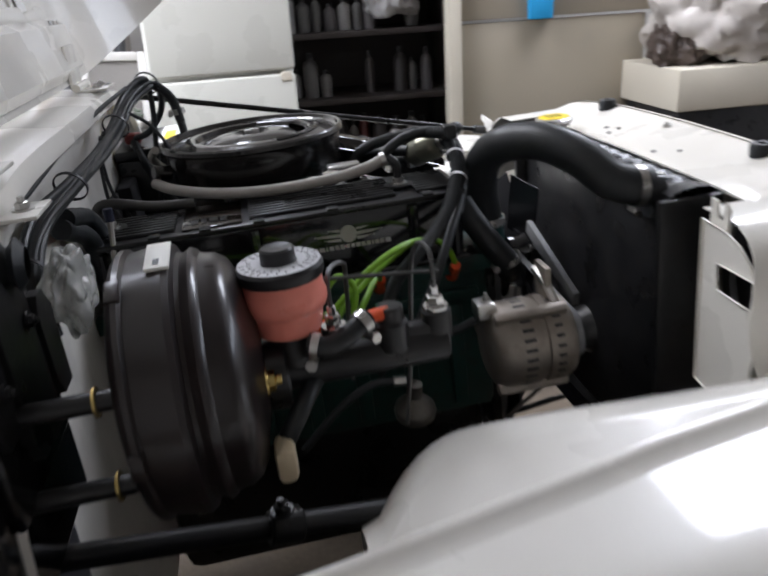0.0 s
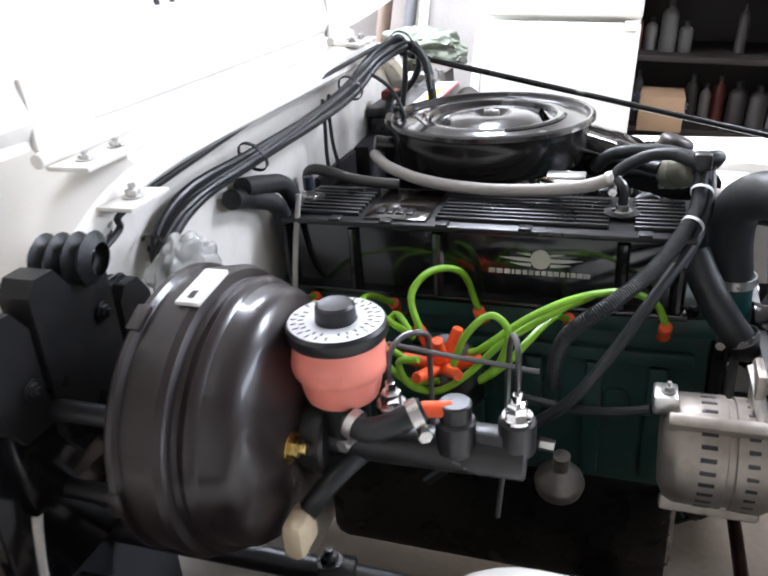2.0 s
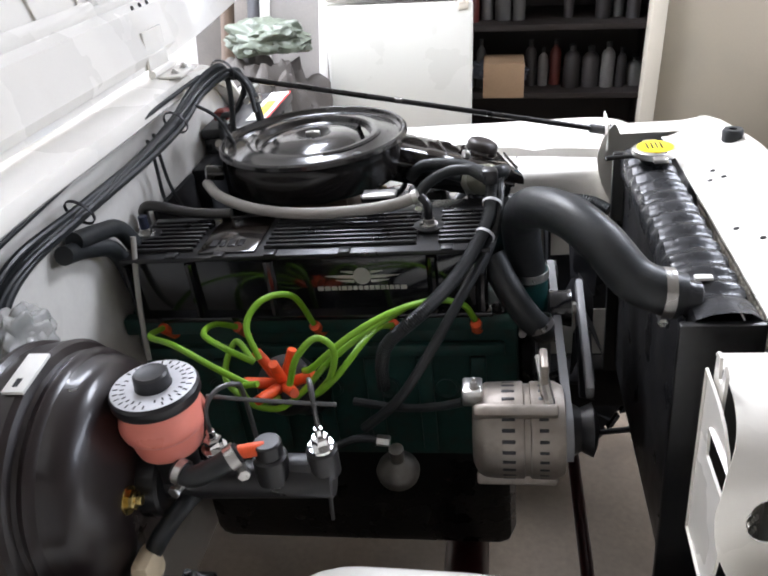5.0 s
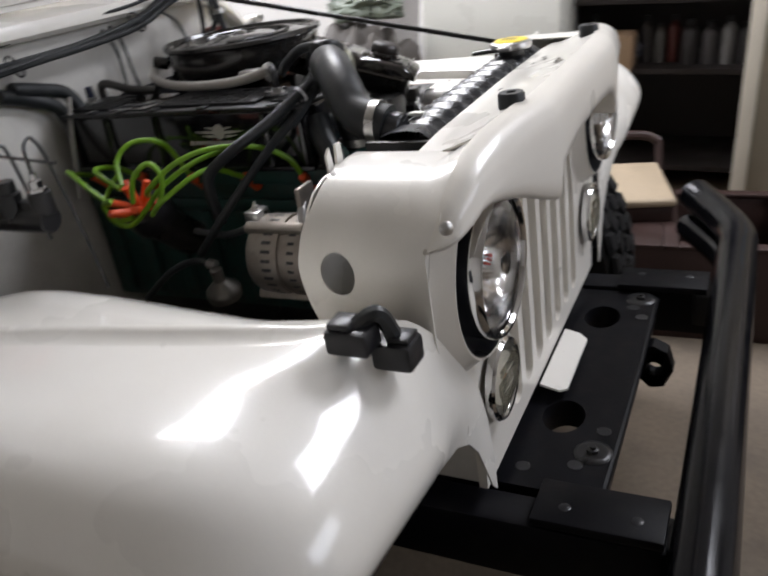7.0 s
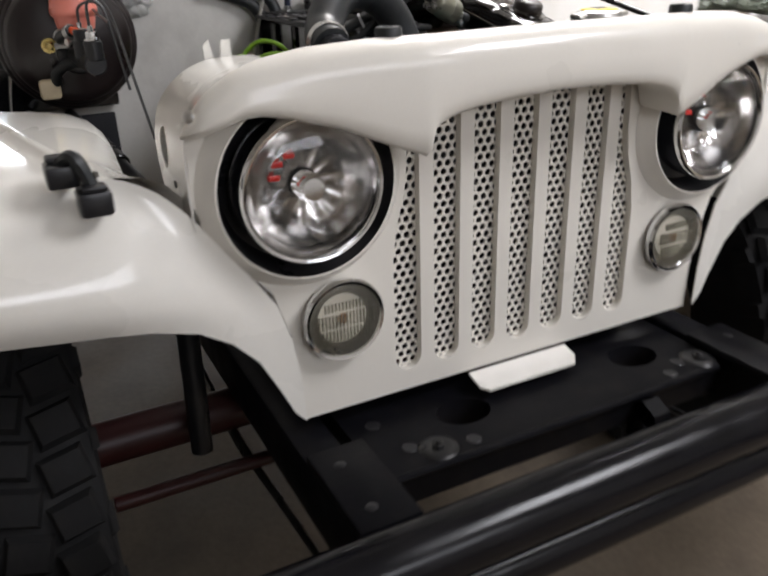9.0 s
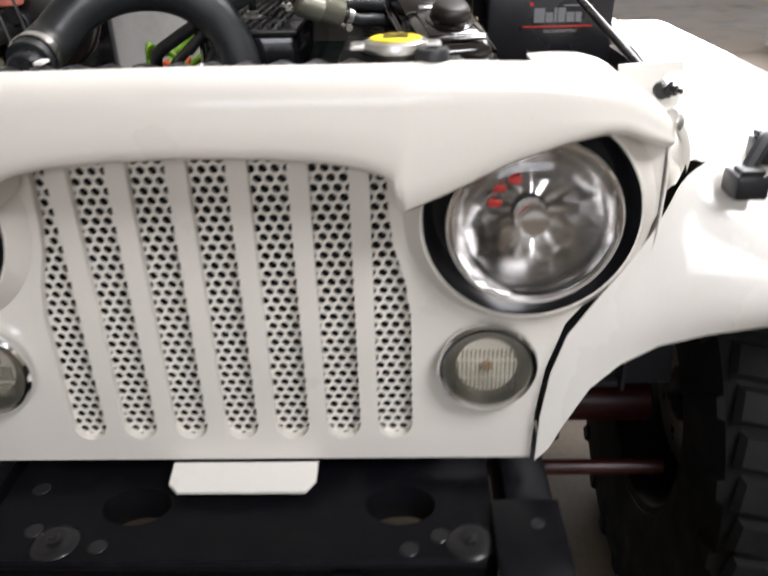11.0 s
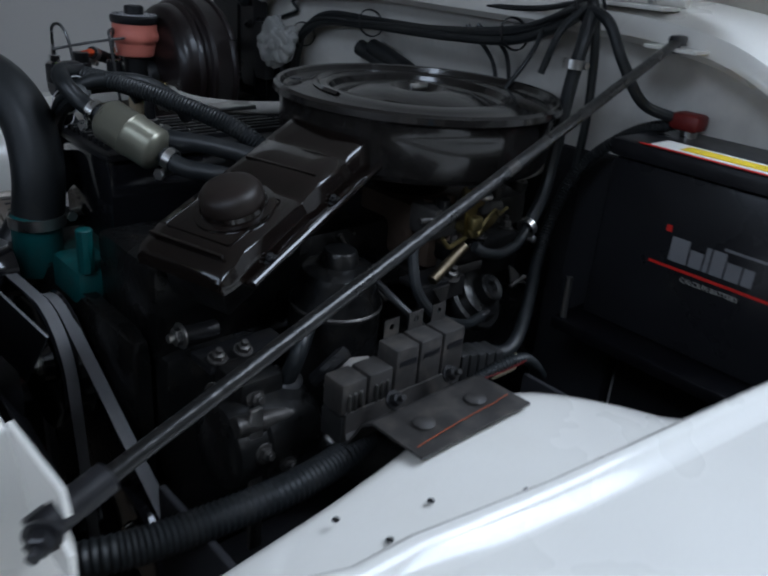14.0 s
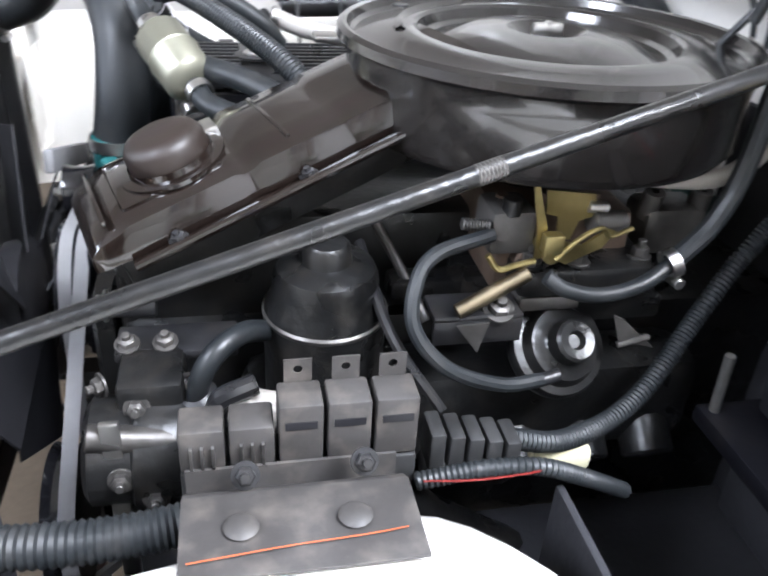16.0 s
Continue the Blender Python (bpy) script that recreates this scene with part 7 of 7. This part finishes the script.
fl = thing("firewall_loom", (-0.87, 0.0, 1.05), "thick bundle of black cables along the firewall", "wiring")
base = [(-0.875, -0.36, 1.09), (-0.88, -0.345, 1.15), (-0.875, -0.28, 1.183), (-0.865, -0.15, 1.192), (-0.855, 0.02, 1.20), (-0.845, 0.15, 1.215), (-0.83, 0.235, 1.245), (-0.80, 0.285, 1.262)]
for k, (dx, dz, r, tail) in enumerate(((0, 0, 0.0075, [(-0.77, 0.305, 1.235), (-0.757, 0.306, 1.18), (-0.752, 0.304, 1.10), (-0.735, 0.31, 1.06), (-0.705, 0.318, 1.034)]), (0.01, -0.01, 0.006, [(-0.785, 0.32, 1.25), (-0.79, 0.345, 1.21), (-0.82, 0.36, 1.17), (-0.855, 0.385, 1.155)]), (-0.006, 0.009, 0.005, [(-0.80, 0.30, 1.22), (-0.81, 0.30, 1.14), (-0.82, 0.29, 1.05)]), (0.011, 0.004, 0.004, [(-0.76, 0.28, 1.235), (-0.75, 0.27, 1.19)]))):
    wob = [(x + dx * 0.6 + 0.002 * math.sin(i * 1.7 + k), y, z + dz * 0.6 + 0.003 * math.cos(i * 1.3 + k * 2)) for i, (x, y, z) in enumerate(base)]
    part("cable", tube(B(), wob + tail, r, 10), RUBBER, fl)
for p in base[1::2]:
    part("cable_tie", spin(B(), [(0.02, -0.002), (0.0215, -0.002), (0.0215, 0.002), (0.02, 0.002)], p, (0.2, 0.8, 0.35), 18), PLASTIC, fl)
clamp_band("hose_clamp", (-0.757, 0.305, 1.205), (0.1, 0, -1), 0.0095, fl, 0.01)
clamp_band("hose_clamp", (-0.705, 0.318, 1.034), (1, 0.1, -0.4), 0.0095, fl, 0.008)
part("wire", tube(B(), [(-0.896, -0.52, 1.12), (-0.895, -0.44, 1.165), (-0.893, -0.385, 1.185), (-0.885, -0.38, 1.205), (-0.875, -0.25, 1.222), (-0.87, -0.05, 1.236), (-0.86, 0.15, 1.246), (-0.83, 0.25, 1.262)], 0.0036, 8), RUBBER, fl, "thin black bent pipe")
for p in ([(-0.855, 0.06, 1.215), (-0.872, 0.1, 1.17), (-0.875, 0.105, 1.11), (-0.86, 0.09, 1.08)], [(-0.853, 0.08, 1.218), (-0.872, 0.12, 1.185), (-0.872, 0.13, 1.12), (-0.85, 0.12, 1.07)], [(-0.84, 0.2, 1.235), (-0.80, 0.215, 1.20), (-0.77, 0.2, 1.15)]):
    part("wire", tube(B(), p, 0.003, 8), RUBBER, fl)
for p in ([(-0.88, -0.19, 1.15), (-0.885, -0.13, 1.13), (-0.875, -0.08, 1.10), (-0.87, -0.06, 1.02)], [(-0.88, -0.16, 1.155), (-0.88, -0.10, 1.14), (-0.875, -0.05, 1.12), (-0.86, -0.03, 1.06)]):
    part("thick_hose", tube(B(), p, 0.013, 12), RUBBER, fl)
part("engine_lead", tube(B(), [(-0.845, -0.075, 1.12), (-0.85, -0.09, 1.06), (-0.853, -0.105, 0.99), (-0.85, -0.12, 0.94)], 0.004, 8), GREYHOSE, fl, "thin grey lead")
gp = thing("heater_pipe", (-0.85, 0.04, 1.09), "grey metal heater pipe behind the engine cover", "pipe")
part("pipe_tube", tube(B(), [(-0.885, 0.045, 1.085), (-0.882, 0.043, 1.112), (-0.86, 0.04, 1.118), (-0.80, 0.035, 1.106), (-0.74, 0.04, 1.10)], 0.008, 12), mat("dull_grey_pipe", (0.06, 0.058, 0.055), 0.45, 0.3), gp)
gh = thing("breather_hose", (-0.62, 0.02, 1.09), "pale grey breather hose curved round the air cleaner", "hose")
part("hose_tube", tube(B(), [(-0.445, -0.006, 1.134), (-0.48, -0.004, 1.122), (-0.54, 0.0, 1.113), (-0.62, 0.008, 1.109), (-0.70, 0.03, 1.111), (-0.765, 0.07, 1.117), (-0.80, 0.115, 1.122)], 0.0085, 14), GREYHOSE, gh)
clamp_band("hose_clamp", (-0.448, -0.006, 1.133), (1, 0, 0.3), 0.009, gh, 0.007)
part("hose_tube", tube(B(), [(-0.70, 0.26, 1.075), (-0.75, 0.285, 1.085), (-0.795, 0.27, 1.11), (-0.812, 0.235, 1.14), (-0.80, 0.2, 1.16)], 0.007, 14), GREYHOSE, gh)
sl = thing("corrugated_loom", (-0.7, 0.33, 0.93), "black corrugated wiring sleeve", "wiring")
part("sleeve", tube(B(), [(-0.565, 0.395, 0.955), (-0.61, 0.385, 0.938), (-0.66, 0.362, 0.932), (-0.70, 0.34, 0.945), (-0.745, 0.312, 0.985), (-0.785, 0.295, 1.03), (-0.82, 0.30, 1.085), (-0.845, 0.34, 1.13), (-0.858, 0.385, 1.15)], 0.0065, 10, 8, 0.0012, 0.0036), RUBBER, sl)
part("sleeve", tube(B(), [(-0.13, 0.385, 0.925), (-0.162, 0.404, 0.935), (-0.204, 0.418, 0.937), (-0.255, 0.425, 0.937), (-0.315, 0.428, 0.937), (-0.366, 0.422, 0.937), (-0.40, 0.41, 0.935)], 0.0115, 14, 8, 0.0016, 0.0045), RUBBER, sl)
part("sleeve", tube(B(), [(-0.50, 0.425, 0.955), (-0.54, 0.43, 0.965), (-0.575, 0.43, 0.962), (-0.61, 0.42, 0.94), (-0.66, 0.40, 0.90)], 0.005, 10, 8, 0.001, 0.004), RUBBER, sl)
part("connector", box(B(), -0.64, -0.595, 0.37, 0.384, 0.905, 0.925, 0.005, m=None), mat("cream_connector", (0.55, 0.52, 0.36), 0.5), sl, "cream plastic connector")
part("red_wire", tube(B(), [(-0.50, 0.44, 0.97), (-0.53, 0.445, 0.972), (-0.565, 0.44, 0.968), (-0.585, 0.425, 0.955)], 0.0007, 6), DARKRED, sl)

rod = thing("brace_rod", (-0.13, 0.49, 1.05), "slim black brace rod from grille to firewall", "rod")
ra, rb = Vector((-0.131, 0.489, 1.049)), Vector((-0.845, 0.371, 1.236))
part("rod_bar", cyl(B(), ra, rb, 0.0052, 14), GRUBBY, rod)
dv = (rb - ra).normalized()
part("rod_clevis", cyl(B(), ra - dv * 0.012, ra + dv * 0.03, 0.009, 12), PLASTIC, rod)
part("rod_thread", tube(B(), [ra + dv * 0.40, ra + dv * 0.415], 0.0053, 10, ridge=0.0004, pitch=0.002), DULLSTEEL, rod)
part("rod_bolt", hexbolt(B(), ra + Vector((0.008, 0.008, 0)), (0.6, 0.8, 0), 0.0065, 0.01), PLASTIC, rod)
part("rod_eye", box(B(), rb.x - 0.012, rb.x + 0.012, rb.y - 0.006, rb.y + 0.006, rb.z - 0.012, rb.z + 0.006, 0.003), SATIN, rod)

# ---- things by the servo ----
bm = B()
for v in bmesh.ops.create_icosphere(bm, subdivisions=5, radius=1.0)["verts"]:
    p = v.co.copy()
    k = 0.8 + 0.3 * noise.noise(p * 1.6) + 0.3 * abs(noise.noise(p * 2.2 + Vector((3, 1, 0)))) + 0.05 * abs(noise.noise(p * 5.0))
    v.co = Vector((-0.838 + p.x * 0.026 * k, -0.365 + p.y * 0.05 * k, 1.135 + p.z * 0.045 * k))
tagged(part("plastic_bag", bm, BAG, smooth=20), "crumpled clear plastic bag tied over a connector", "bag")
ped = thing("pedal_bracket", (-0.87, -0.58, 0.95), "black folded pedal bracket on the firewall", "bracket")
part("bracket_face", box(B(), -0.868, -0.858, -0.60, -0.43, 1.02, 1.165, 0.004), BLACK, ped)
for k, (y0, y1, z0, z1) in enumerate(((-0.605, -0.56, 1.09, 1.195), (-0.556, -0.512, 1.05, 1.21), (-0.508, -0.462, 1.04, 1.205), (-0.458, -0.415, 1.06, 1.16))):
    x = -0.852 + 0.004 * (k % 2)
    bm = B()
    prism(bm, [(y0, z0 + 0.02), (y0 + 0.012, z0), (y1, z0), (y1, z1 - 0.02), (y1 - 0.014, z1), (y0 + 0.01, z1), (y0, z1 - 0.012)], lambda a, b, d: (x - d, a, b), 0.03)
    part("bracket_fold", bm, SATIN, ped)
for k in range(4):
    part("boot_ring", spin(B(), [(0.014, -0.007), (0.023, 0.0), (0.014, 0.007)], (-0.842 - 0.013 * k, -0.485 - 0.004 * k, 1.203), (1, 0.1, -0.1), 20), RUBBER, ped)
part("bracket_cheek", box(B(), -0.897, -0.868, -0.63, -0.40, 0.93, 1.10, 0.005), BLACK, ped)
for y, z in ((-0.575, 1.13), (-0.53, 1.08), (-0.48, 1.15)):
    part("bracket_bolt", hexbolt(B(), (-0.85, y, z), (1, 0, 0), 0.006, 0.005), SATIN, ped)
st = thing("steering_shaft", (-0.7, -0.45, 0.85), "black steering shaft with a clamp joint", "steering shaft")
part("shaft", cyl(B(), (-0.90, -0.50, 0.915), (-0.45, -0.40, 0.80), 0.013, 16), SATIN, st)
part("joint", cyl(B(), (-0.69, -0.455, 0.862), (-0.655, -0.447, 0.853), 0.02, 14), GRUBBY, st)
part("joint_bolt", hexbolt(B(), (-0.672, -0.462, 0.885), (0, 0, 1), 0.009, 0.01), SATIN, st)
part("side_shaft", cyl(B(), (-0.86, -0.58, 0.93), (-0.80, -0.57, 0.92), 0.01, 12), SATIN, st)
part("exhaust", tube(B(), [(-0.45, 0.27, 0.84), (-0.6, 0.28, 0.72), (-0.8, 0.26, 0.60), (-1.0, 0.2, 0.55)], 0.028, 14), GRUBBY, engine)

# Black sheets added below and beside the engine to keep lit floor out of view.
part("shade_tray", box(B(), -0.59, -0.16, 0.24, 0.50, 0.62, 0.63, 0.002), BAY_SHADE, jeep, "black sheet added to hide lit floor under the bay")
part("shade_side", box(B(), -0.59, -0.15, 0.50, 0.506, 0.62, 0.945, 0.002), BAY_SHADE, jeep, "black sheet added to darken the inner wing side")
# Black boards added over the pale firewall where it has to look dark.
part("firewall_shade", box(B(), -0.895, -0.865, 0.27, 0.364, 0.72, 1.09, 0.006), BAY_SHADE, firewall, "matt black panel added to darken the firewall")
part("firewall_shade", box(B(), -0.899, -0.888, 0.10, 0.269, 0.70, 1.085, 0.004), BAY_SHADE, firewall, "matt black panel added to darken the firewall")
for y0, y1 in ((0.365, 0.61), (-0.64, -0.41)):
    part("firewall_shade", box(B(), -0.899, -0.892, y0, y1, 0.50, 0.912, 0.002), BAY_SHADE, firewall, "matt black panel added to darken the firewall")
